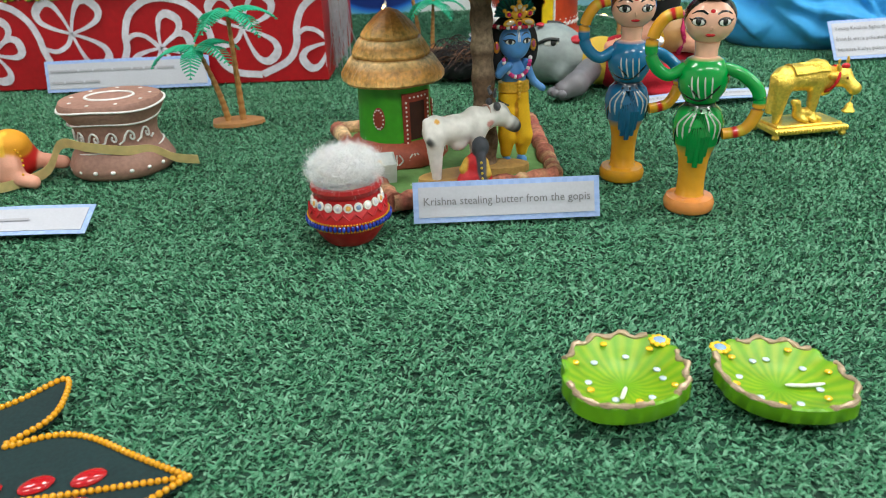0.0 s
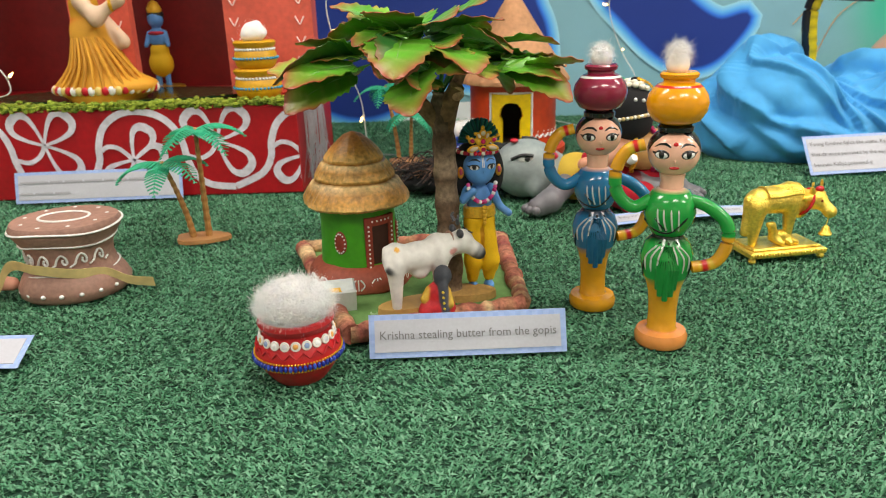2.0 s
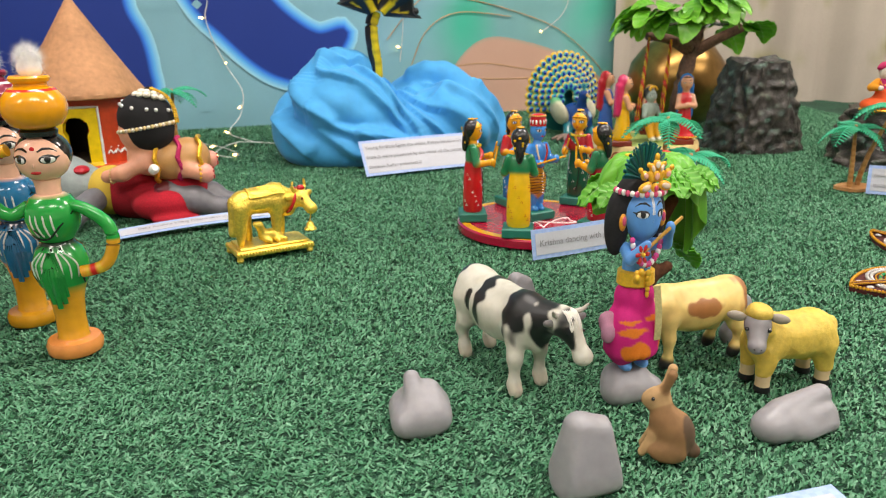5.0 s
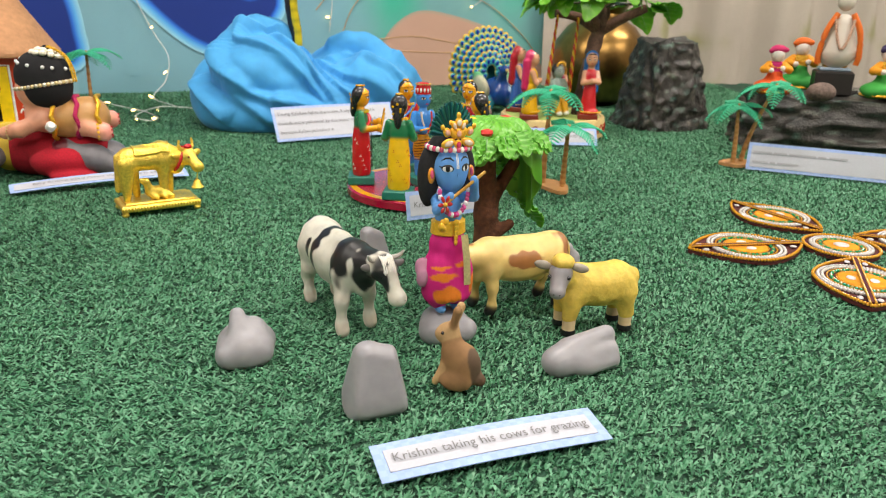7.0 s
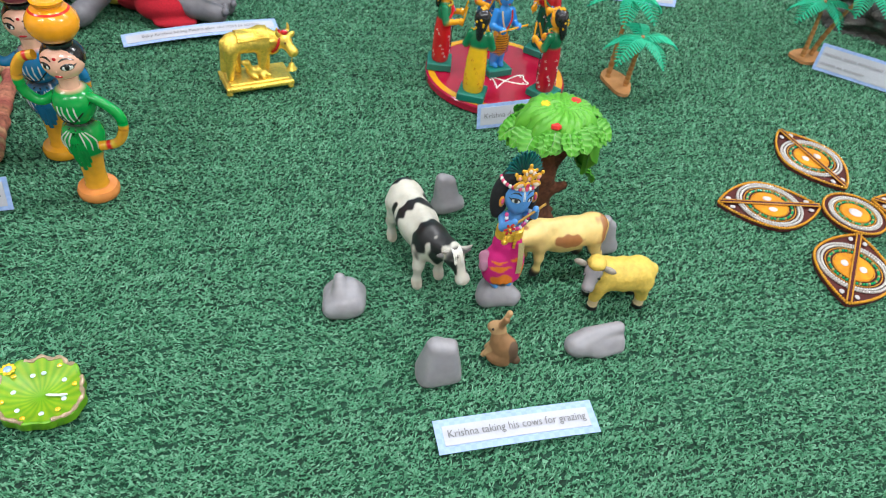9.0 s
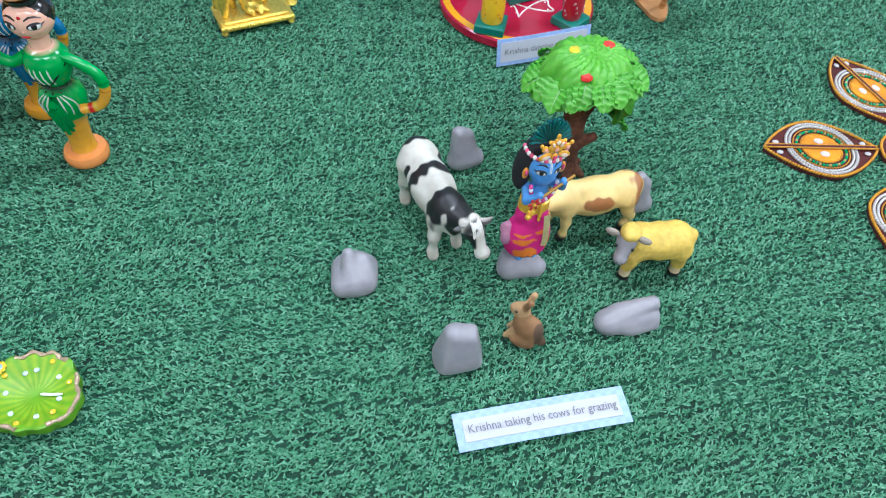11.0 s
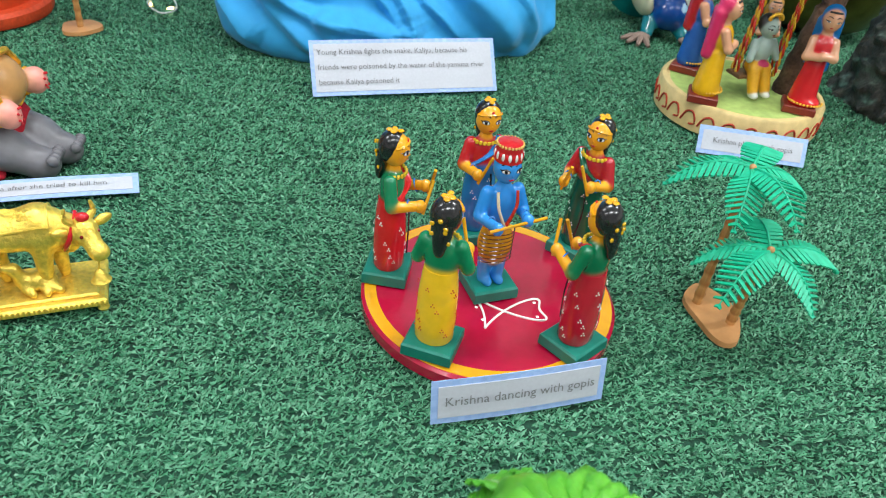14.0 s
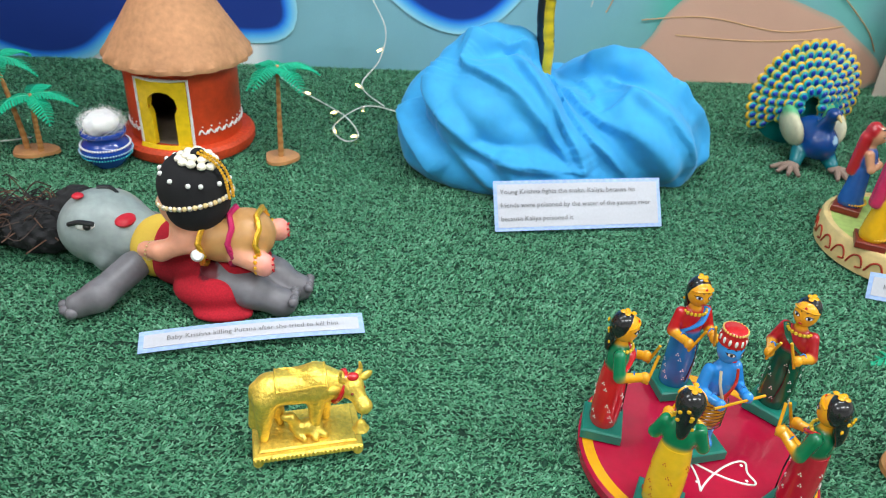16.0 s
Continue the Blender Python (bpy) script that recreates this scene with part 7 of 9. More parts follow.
k.tube(ring(0.024, 0.0938, 36, sq=(1, 0.8)), 0.0014, WHITE, "matte", seg=6, closed=True)
part("line_painting", k, drum, "white painted rings")
k = Clay()
for i in range(18):
    a = 2 * math.pi * i / 18
    k.ball((0.0505 * math.cos(a), 0.0505 * math.sin(a), 0.0125), (0.0025, 0.0025, 0.0025), WHITE, "matte", seg=8, rings=5)
    if i % 2:
        k.ball((0.039 * math.cos(a), 0.039 * math.sin(a), 0.0932), (0.0022, 0.0022, 0.0006), WHITE, "matte", seg=8, rings=5)
part("dots", k, drum, "white painted dots")
k = Clay()
for i in range(7):
    a = -3.0 + 0.43 * i
    pts = [(0.0408 * math.cos(a + d), 0.0408 * math.sin(a + d), z) for d, z in ((-0.2, 0.047), (-0.13, 0.055), (-0.04, 0.059), (0.05, 0.0555), (0.07, 0.05), (0.02, 0.0475), (-0.03, 0.0505), (-0.01, 0.054))]
    k.tube(curve(pts, 4), 0.0012, WHITE, "matte", seg=5)
    for d in (0.13, 0.17, 0.21):
        k.ball((0.041 * math.cos(a + d), 0.041 * math.sin(a + d), 0.0445 + 0.03 * (d - 0.13)), 0.0013, WHITE, "matte", seg=6, rings=4)
part("scroll_painting", k, drum, "white painted scrolls")
k = Clay()
path = curve([(-0.50, 0.68, 0.006), (-0.45, 0.705, 0.004), (-0.41, 0.735, 0.01), (-0.392, 0.745, 0.036), (-0.36, 0.733, 0.036), (-0.325, 0.737, 0.03), (-0.303, 0.757, 0.024), (-0.285, 0.765, 0.012), (-0.262, 0.768, 0.008)], 10)
k.grid(lambda u, v: (path[round(u * (len(path) - 1))].x, path[round(u * (len(path) - 1))].y - 0.0025 * (v - 0.5), path[round(u * (len(path) - 1))].z + 0.0105 * (v - 0.5)), len(path) - 1, 2, rgb("e2c98c"), "satin", thick=0.0005)
single("gold_ribbon", k, Matrix(), "pale gold satin ribbon trailing round a clay drum", "ribbon")
k = Clay()
SK2 = rgb("e8a890")
k.organic([("e", (0, 0, 0.024), (0.03, 0.026, 0.024), rgb("c81c18")), ("e", (0.01, -0.008, 0.04), (0.02, 0.02, 0.016), rgb("e09a20")), ("c", (0.0, -0.02, 0.014), (0.035, -0.026, 0.006), 0.009, 0.007, SK2), ("c", (0.02, 0.005, 0.02), (0.05, 0.012, 0.014), 0.009, 0.007, SK2), ("e", (0.014, -0.024, 0.02), (0.012, 0.008, 0.016), SK2)], 0.002, "cloth", k=0.006, spots=[((0.012, -0.02, 0.045), (0.004, 0.02, 0.012), GOLD)])
beads(k, [(0.02 + 0.01 * math.cos(t), -0.026 + 0.004 * math.sin(t), 0.024 + 0.016 * math.sin(t)) for t in [i * 0.3 for i in range(20)]], 0.0014, GOLD, "gilt")
single("reclining_child", k, pose(-0.452, 0.748, -0.001), "small reclining child figure in red and gold cloth", "figurine")


# ---- leaf-shaped floor ornament, lamps and bead mats on the turf ----
orn = thing("leaf_ornament", pose(-0.125, 0.296, 0.002, 0, 0, 10), "dark green leaf-shaped ornament edged with golden beads", "ornament")
half = [(0.0, 0.0), (-0.03, 0.022), (-0.055, 0.041), (-0.075, 0.047), (-0.098, 0.043), (-0.082, 0.06), (-0.078, 0.078), (-0.083, 0.1), (-0.105, 0.082), (-0.13, 0.072), (-0.16, 0.066), (-0.185, 0.045), (-0.2, 0.0)]
line = curve([(x, y, 0) for x, y in half], 5)
outl = [(p.x, p.y) for p in line] + [(p.x, -p.y) for p in reversed(line[1:-1])]
k = Clay()
pts = [(x, y, z) for z in (0.0, 0.0025) for x, y in outl]
n = len(outl)
fs = [(i, (i + 1) % n, n + (i + 1) % n, n + i) for i in range(n)]
fs += [(n + a, n + b, n + c) for a, b, c in tess(outl)]
k.add(pts, fs, rgb("0f2a2c"), "velvet")
part("leaf_base", k, orn, "dark green felt leaf")
k = Clay()
beads(k, spaced([(x, y, 0.0035) for x, y in outl + outl[:1]], 0.0034), 0.0019, rgb("e0a01c"), "lacquer", 7, 5)
part("bead_edge", k, orn, "golden bead edging")
k = Clay()
beads(k, spaced([(-0.004, 0, 0.0035), (-0.195, 0, 0.0035)], 0.0034), 0.0018, rgb("e0a01c"), "lacquer", 7, 5)
part("bead_midrib", k, orn, "golden bead midrib")
for i in range(5):
    for sd in (-1, 1):
        part("red_gem", Clay().ball((-0.048 - 0.024 * i, 0.0095 * sd, 0.0035), (0.0085, 0.0055, 0.003), rgb("b80f1c"), "crystal", (0, 0, 20 * sd), 14, 8), orn, "red teardrop gem")
for i in range(4):
    part("gold_sequin", Clay().ball((-0.105 - 0.003 * i, 0.02 + 0.008 * i, 0.003), (0.008, 0.0035, 0.002), rgb("d8c060"), "satin", (0, 0, 30), 10, 6), orn)


def oil_lamp(m, label):
    ob = thing("clay_lamp", m, label, "oil lamp", "green oil lamps")
    LIME = rgb("66a00c")

    def shape(a):
        return 1 + 0.035 * math.cos(13 * a) + 0.2 * max(0, math.cos(a + 2.3)) ** 6 + 0.1 * max(0, math.cos(a - 0.75)) ** 10

    k = Clay()
    seg = 96
    prof = [(0.015, 0.0), (0.02, 0.004), (0.029, 0.0075), (0.0335, 0.0095), (0.0342, 0.0105), (0.034, 0.0215), (0.0325, 0.0222), (0.0305, 0.0215), (0.022, 0.0135), (0.012, 0.0085), (0.0, 0.007)]
    amt = [0, 0.3, 0.8, 1, 1, 1, 1, 0.9, 0.5, 0.2, 0]
    pts, cs = [], []
    for (r, z), q in zip(prof, amt):
        for j in range(seg):
            a = 2 * math.pi * j / seg
            s = 1 + (shape(a) - 1) * q
            pts.append((r * s * math.cos(a), r * s * math.sin(a), z + (0.0012 * math.cos(13 * a) if q > 0.85 else 0)))
            rib = 0.5 + 0.5 * math.cos(22 * a)
            cs.append(mix(LIME, rgb("9db41c"), 0.7 * rib) if 0.1 < q < 0.95 and z < 0.022 and r < 0.031 and prof.index((r, z)) > 6 else LIME)
    fs = [(i * seg + j, i * seg + (j + 1) % seg, (i + 1) * seg + (j + 1) % seg, (i + 1) * seg + j) for i in range(len(prof) - 1) for j in range(seg)]
    fs.append(tuple(range(seg - 1, -1, -1)))
    k.add(pts, fs, cs, "satin")
    part("bowl", k, ob)
    k = Clay()
    for a0, a1 in ((1.0, 2.9), (3.5, 4.9), (-0.9, 0.4)):
        path = [(0.0325 * shape(a) * math.cos(a), 0.0325 * shape(a) * math.sin(a), 0.0224 + 0.0012 * math.cos(13 * a)) for a in [a0 + (a1 - a0) * i / 20 for i in range(21)]]
        k.tube(path, [0.0017 + 0.0006 * math.sin(i * 1.9) for i in range(21)], rgb("b09a80"), "goldleaf", seg=7)
    part("glitter_rim", k, ob, "worn gold glitter on the rim")
    k = Clay()
    for i in range(9):
        a = 2 * math.pi * i / 9
        k.ball((0.0252 + 0.0046 * math.cos(a), 0.0252 + 0.0046 * math.sin(a), 0.0222), (0.0019, 0.0019, 0.0014), rgb("ecc41c"), "satin", seg=8, rings=5)
    part("bead_flower", k, ob, "yellow bead flower with pale centre")
    part("gem", Clay().ball((0.0252, 0.0252, 0.0226), (0.0037, 0.0037, 0.0016), rgb("8fb0d8"), "crystal"), ob, "pale blue gem")
    for i in range(13):
        a = 0.35 + i * 0.49
        r = 0.0275 if i % 2 else 0.021
        z = 0.0195 if i % 2 else 0.0135
        part("gem", Clay().ball((r * math.cos(a), r * math.sin(a), z), (0.0023, 0.0023, 0.0012), (rgb("c4d4e0"), rgb("eec02a"))[i % 2], "crystal", seg=9, rings=5), ob)
    part("paint_stroke", Clay().tube(curve([(0.0, -0.004, 0.0095), (-0.004, -0.014, 0.0125), (-0.007, -0.022, 0.017)], 5), [0.0006, 0.0011, 0.0014, 0.0012, 0.0014, 0.0011, 0.0013, 0.0014, 0.0012, 0.0009, 0.0006], WHITE, "satin", seg=7), ob, "white painted stroke")
    return ob


first = oil_lamp(pose(0.098, 0.358, -0.001, 0, 0, 0) @ Matrix.Diagonal((0.99, 0.99, 0.85, 1)), "lime green scalloped clay lamp with gem dots")
copy_thing(first, pose(0.181, 0.354, -0.001, 0, 0, 90) @ Matrix.Diagonal((0.98, 0.98, 0.84, 1)))


def bead_mat(m, pointed, label):
    """A flat beaded mat in rings; a pointed petal or a round centre."""
    ob = thing("bead_mat", m, label, "beaded mat", "beaded flower mats")

    def shape(s, out=1.0, n=60):
        P = []
        for i in range(n):
            a = 2 * math.pi * i / n
            if pointed and s > 0.8:
                x = 0.062 * s * math.cos(a)
                y = 0.041 * s * math.copysign((1 - abs(math.cos(a)) ** 1.75) ** 0.9, math.sin(a))
            elif pointed:
                x, y = 0.046 * s * math.cos(a), 0.046 * s * math.sin(a)
            else:
                x, y = 0.036 * s * math.cos(a), 0.036 * s * math.sin(a)
            P.append((x, y))
        return P

    part("felt", Clay().slab(shape(1.0), 0.0, 0.0036, rgb("4a1a16"), "velvet"), ob, "dark maroon felt base")
    k = Clay()
    beads(k, spaced([(x, y, 0.005) for x, y in shape(0.985) + shape(0.985)[:1]], 0.003), 0.0017, rgb("cf9228"), "lacquer", 6, 4)
    part("bead_edge", k, ob, "orange-gold bead edging")
    for s, c, r, st in ((0.79, rgb("bdb8b4"), 0.0018, 0.0031), (0.71, rgb("c8c4be"), 0.0016, 0.0029)):
        k = Clay()
        beads(k, spaced([(x, y, 0.0050) for x, y in shape(s) + shape(s)[:1]], st), r, c, "crystal", 7, 5)
        part("pearl_ring", k, ob, "white pearl ring")
    k = Clay()
    P = spaced([(x, y, 0.0050) for x, y in shape(0.55) + shape(0.55)[:1]], 0.0034)
    for i, p in enumerate(P):
        k.ball(p, 0.0017, (rgb("149458"), rgb("2a9a68"), rgb("a8a060"))[i % 3], "crystal", seg=6, rings=4)
    part("green_gem_ring", k, ob, "green gem ring")
    for s in (0.63, 0.46):
        k = Clay()
        beads(k, spaced([(x, y, 0.005) for x, y in shape(s) + shape(s)[:1]], 0.0018), 0.0008, rgb("c89030"), "lacquer", 6, 4)
        part("gold_cord", k, ob)
    part("orange_patch", Clay().slab(shape(0.44), 0.0045, 0.0058, rgb("d98c12"), "moss"), ob, "orange beaded centre")
    for x, y in ((0.0, 0.0095), (0.0, -0.0095)) if pointed else ((0, 0),):
        part("white_gem", Clay().ball((x, y, 0.006), (0.0052, 0.004, 0.0012) if pointed else (0.0075, 0.0075, 0.0014), rgb("c8c0c0"), "satin"), ob, "white oval gem")
    if pointed:
        part("midrib_band", Clay().slab([(-0.058, -0.0016), (0.058, -0.0016), (0.058, 0.0016), (-0.058, 0.0016)], 0.0046, 0.0078, rgb("4a1216"), "velvet"), ob, "raised maroon felt band")
        for y in (-0.0022, 0.0022):
            k = Clay()
            beads(k, spaced([(-0.06, y, 0.0074), (0.06, y, 0.0074)], 0.0021), 0.0011, rgb("c89030"), "lacquer", 6, 4)
            part("bead_midrib", k, ob, "double golden bead midrib")
        for sx in (-1, 1):
            for sy in (-1, 1):
                part("white_gem", Clay().ball((0.047 * sx, 0.0075 * sy, 0.0055), (0.0034, 0.0026, 0.0012), rgb("bcb8b8"), "satin"), ob)
    return ob


bead_mat(pose(0.9667, 0.4742, -0.001, 0, 0, -13) @ Matrix.Scale(1.06, 4), True, "pointed petal mat beaded in gold, white and green")
bead_mat(pose(1.0853, 0.5519, -0.001, 0, 0, -85) @ Matrix.Scale(1.06, 4), True, "pointed petal mat beaded in gold, white and green")
bead_mat(pose(0.9996, 0.3601, -0.001, 0, 0, 46) @ Matrix.Scale(1.06, 4), True, "pointed petal mat beaded in gold, white and green")
bead_mat(pose(1.162, 0.4224, -0.001, 0, 0, -37) @ Matrix.Scale(1.06, 4), True, "pointed petal mat beaded in gold, white and green")
bead_mat(pose(1.0681, 0.4419, -0.001, 0, 0, -2) @ Matrix.Scale(1.06, 4), False, "round centre mat beaded in rings of white, green and orange")


# ---- orange hut with cone roof ----
hut = thing("orange_hut", pose(0.168, 1.425, 0.0), "orange clay hut with tan cone roof and yellow doorway", "hut")
ORG = rgb("c8421a")
R2 = 0.078
part("plinth", Clay().lathe([(0.094, 0.0), (0.096, 0.004), (0.096, 0.014), (0.092, 0.019), (0.07, 0.0195)], ORG, "clay", 64), hut)
DA = radians(-98)


def wall_pts():
    k = Clay()
    seg, rows = 90, 16
    for out, sign in ((R2, 1), (R2 - 0.006, -1)):
        pts, fs = [], []
        for i in range(rows + 1):
            z = 0.018 + 0.118 * i / rows
            for j in range(seg):
                a = 2 * math.pi * j / seg
                pts.append((out * math.cos(a), out * math.sin(a), z))
        for i in range(rows):
            z = 0.018 + 0.118 * (i + 0.5) / rows
            for j in range(seg):
                a = 2 * math.pi * (j + 0.5) / seg
                w = ((a - DA + math.pi) % (2 * math.pi) - math.pi) * R2
                if abs(w) < 0.017 and z < 0.074 or (w / 0.0205) ** 2 + ((z - 0.077) / 0.022) ** 2 < 1:
                    continue
                q = (i * seg + j, i * seg + (j + 1) % seg, (i + 1) * seg + (j + 1) % seg, (i + 1) * seg + j)
                fs.append(q if sign > 0 else tuple(reversed(q)))
        k.add(pts, fs, ORG if sign > 0 else rgb("3a2018"), "satin")
    return k


part("wall", wall_pts(), hut, "orange-red painted wall")
part("inner_floor", Clay().lathe([(0.07, 0.0198), (0.0, 0.02)], rgb("8a7a68"), "matte", 40), hut)


def around(w, z, out):
    a = DA + w / R2
    return ((R2 + out) * math.cos(a), (R2 + out) * math.sin(a), z)


k = Clay()
arch = [(0.016, 0.022), (0.016, 0.068), (0.0205, 0.077), (0.018, 0.09), (0.01, 0.098), (0, 0.1), (-0.01, 0.098), (-0.018, 0.09), (-0.0205, 0.077), (-0.016, 0.068), (-0.016, 0.022)]
outer = [(0.034, 0.022), (0.034, 0.068), (0.034, 0.09), (0.034, 0.114), (0.015, 0.114), (0, 0.114), (-0.015, 0.114), (-0.034, 0.114), (-0.034, 0.09), (-0.034, 0.068), (-0.034, 0.022)]
n = len(arch)
pts = [around(w, z, 0.0025) for w, z in arch] + [around(w, z, 0.0025) for w, z in outer] + [around(w, z, -0.007) for w, z in arch] + [around(w, z, -0.001) for w, z in outer]
fs = [(i, i + 1, n + i + 1, n + i) for i in range(n - 1)] + [(2 * n + i, 2 * n + i + 1, i + 1, i) for i in range(n - 1)] + [(n + i, n + i + 1, 3 * n + i + 1, 3 * n + i) for i in range(n - 1)]
k.add(pts, [tuple(reversed(f)) for f in fs], rgb("e8c412"), "satin")
k.grid(lambda u, v: around(-0.034 + 0.068 * u, 0.012 + 0.012 * v, 0.009 - 0.004 * v), 10, 2, rgb("e8c412"), "satin", thick=-0.003)
door = part("door_surround", k, hut, "yellow painted arched door surround")
k = Clay()
k.tube([around(w * 1.07, z + (0.002 if z > 0.1 else 0), 0.0022) for w, z in [(0.034, 0.02), (0.034, 0.06), (0.034, 0.114), (0.012, 0.114), (-0.012, 0.114), (-0.034, 0.114), (-0.034, 0.06), (-0.034, 0.02)]], 0.0022, WHITE, "matte", seg=6)
part("white_border", k, door, "white painted border")
k = Clay()
for i in range(9):
    for sgn in (-1, 1):
        w = sgn * (0.05 + 0.013 * i)
        k.tube(curve([around(w - 0.006, 0.036, 0.0006), around(w - 0.002, 0.042, 0.0006), around(w + 0.003, 0.036, 0.0006), around(w + 0.007, 0.041, 0.0006)], 4), 0.0014, WHITE, "matte", seg=5)
        k.ball(around(w, 0.047, 0.0006), 0.0013, WHITE, "matte", seg=6, rings=4)
part("wavy_painting", k, hut, "white painted wavy border")
prof = [(0.092, 0.128), (0.1, 0.13), (0.1005, 0.136), (0.094, 0.146), (0.06, 0.198), (0.03, 0.245), (0.012, 0.274), (0.006, 0.284), (0.0, 0.286)]
part("roof", Clay().lathe(prof, rgb("bd8a62"), "matte", 90, wob=lambda a, z: 1 + (0.018 * math.sin(19 * a) if z < 0.14 else 0.003 * math.sin(7 * a))), hut, "tan clay cone roof with scalloped eaves")


# ---- lying grey figure with a baby figure on top ----
k = Clay()
GY, FACE, REDC, YEL = rgb("706e74"), rgb("8b9696"), rgb("a40a22"), rgb("cfae3c")
k.skin = FACE
LYING = [("e", (0.155, 1.095, 0.042), (0.048, 0.044, 0.042), FACE), ("e", (0.185, 1.085, 0.036), (0.035, 0.034, 0.032), FACE), ("e", (0.163, 1.058, 0.022), (0.012, 0.01, 0.014), FACE), ("e", (0.221, 1.068, 0.035), (0.032, 0.038, 0.033), YEL), ("c", (0.245, 1.058, 0.034), (0.31, 1.03, 0.03), 0.037, 0.036, REDC), ("e", (0.29, 1.01, 0.024), (0.045, 0.03, 0.024), REDC), ("c", (0.2, 1.035, 0.03), (0.175, 0.995, 0.02), 0.016, 0.015, GY), ("c", (0.175, 0.995, 0.02), (0.158, 0.988, 0.014), 0.014, 0.013, GY), ("c", (0.2, 1.1, 0.03), (0.19, 1.14, 0.02), 0.015, 0.014, GY), ("c", (0.29, 1.012, 0.034), (0.325, 1.0, 0.026), 0.021, 0.018, GY), ("c", (0.325, 1.0, 0.026), (0.352, 0.997, 0.013), 0.018, 0.0135, GY), ("e", (0.357, 0.996, 0.014), (0.014, 0.011, 0.014), GY), ("c", (0.315, 1.04, 0.036), (0.347, 1.028, 0.026), 0.02, 0.016, GY), ("c", (0.347, 1.028, 0.026), (0.368, 1.023, 0.014), 0.016, 0.012, GY), ("e", (0.371, 1.022, 0.014), (0.013, 0.011, 0.014), GY), ("e", (0.298, 0.985, 0.008), (0.03, 0.014, 0.007), REDC)]
for tone, mat in ((FACE, "satin"), (YEL, "cloth"), (REDC, "velvet"), (GY, "satin")):
    k.organic([p for p in LYING if (p[3] if p[0] == "e" else p[5]) == tone], 0.0024, mat, k=0.008, spots=[((0.285, 1.0, 0.05), (0.01, 0.01, 0.012), rgb("5a0c1c"))])
for x, y in ((0.154, 0.976), (0.147, 0.981), (0.143, 0.99), (0.148, 0.998)):
    k.ball((x, y, 0.012), (0.0065, 0.0055, 0.006), GY, "satin")
for y in (0.986, 0.992, 0.999, 1.005):
    k.ball((0.368, y, 0.021), (0.0055, 0.0042, 0.0055), GY, "satin")
    k.ball((0.381, y + 0.026, 0.02), (0.005, 0.004, 0.005), GY, "satin")
rnd = random.Random(14)
k.organic([("e", (0.085, 1.115, 0.028), (0.05, 0.035, 0.026), BLACK), ("e", (0.03, 1.13, 0.02), (0.06, 0.03, 0.018), BLACK), ("e", (0.12, 1.12, 0.04), (0.03, 0.03, 0.035), BLACK)], 0.003, "velvet", k=0.012, rough=0.003)
for i in range(420):
    u = rnd.random()
    p = Vector((0.12 - 0.14 * u, 1.115 + 0.02 * u + rnd.gauss(0, 0.018), 0.03 + abs(rnd.gauss(0, 0.013)) * (1 - 0.4 * u)))
    k.tube(curve([p, p + Vector((-0.012, rnd.gauss(0, 0.008), rnd.gauss(0.004, 0.005))), p + Vector((-0.026, rnd.gauss(0, 0.012), -0.004))], 3), 0.0008, mix(BLACK, rgb("6a4a38"), rnd.random() ** 3), "velvet", seg=4)
k.tube(curve([(0.131, 1.063, 0.062), (0.145, 1.056, 0.069), (0.16, 1.054, 0.068)], 4), 0.0026, BLACK, "satin", seg=6)
k.ball((0.15, 1.0595, 0.0625), (0.011, 0.005, 0.006), WHITE, "satin")
k.ball((0.152, 1.0565, 0.0635), 0.0042, BLACK, "satin")
k.tube(curve([(0.15, 1.105, 0.084), (0.163, 1.107, 0.083), (0.172, 1.1, 0.08)], 4), 0.0026, BLACK, "satin", seg=6)
k.ball((0.186, 1.072, 0.064), (0.011, 0.014, 0.006), rgb("b8142a"), "satin")
k.ball((0.137, 1.085, 0.084), (0.006, 0.006, 0.003), rgb("b8142a"), "satin")
single("lying_figure", k, pose(0, 0, -0.001), "grey giantess doll lying on its back in red cloth", "figurine")

k = Clay()
SKB = rgb("e2a184")
k.skin = SKB
HB = rgb("101014")
k.organic([("e", (0.302, 1.02, 0.078), (0.038, 0.028, 0.026), rgb("c09058")), ("e", (0.322, 1.02, 0.08), (0.028, 0.028, 0.027), rgb("c09058")), ("e", (0.272, 1.02, 0.085), (0.025, 0.024, 0.024), SKB), ("c", (0.268, 1.003, 0.08), (0.24, 1.006, 0.068), 0.0105, 0.0095, SKB), ("c", (0.24, 1.006, 0.068), (0.222, 1.016, 0.063), 0.0095, 0.0085, SKB), ("e", (0.272, 1.02, 0.118), (0.031, 0.03, 0.03), SKB), ("c", (0.318, 1.0, 0.07), (0.338, 0.992, 0.063), 0.0125, 0.01, SKB), ("c", (0.325, 1.035, 0.075), (0.347, 1.045, 0.071), 0.0125, 0.01, SKB), ("e", (0.342, 0.991, 0.063), (0.009, 0.009, 0.012), rgb("ee9f92")), ("e", (0.351, 1.046, 0.071), (0.009, 0.009, 0.012), rgb("ee9f92"))], 0.0022, "plastic", k=0.006)
k.organic([("e", (0.276, 1.022, 0.134), (0.0345, 0.034, 0.034), HB), ("e", (0.2765, 1.019, 0.119), (0.0325, 0.0325, 0.03), HB)], 0.0022, "velvet", k=0.004)
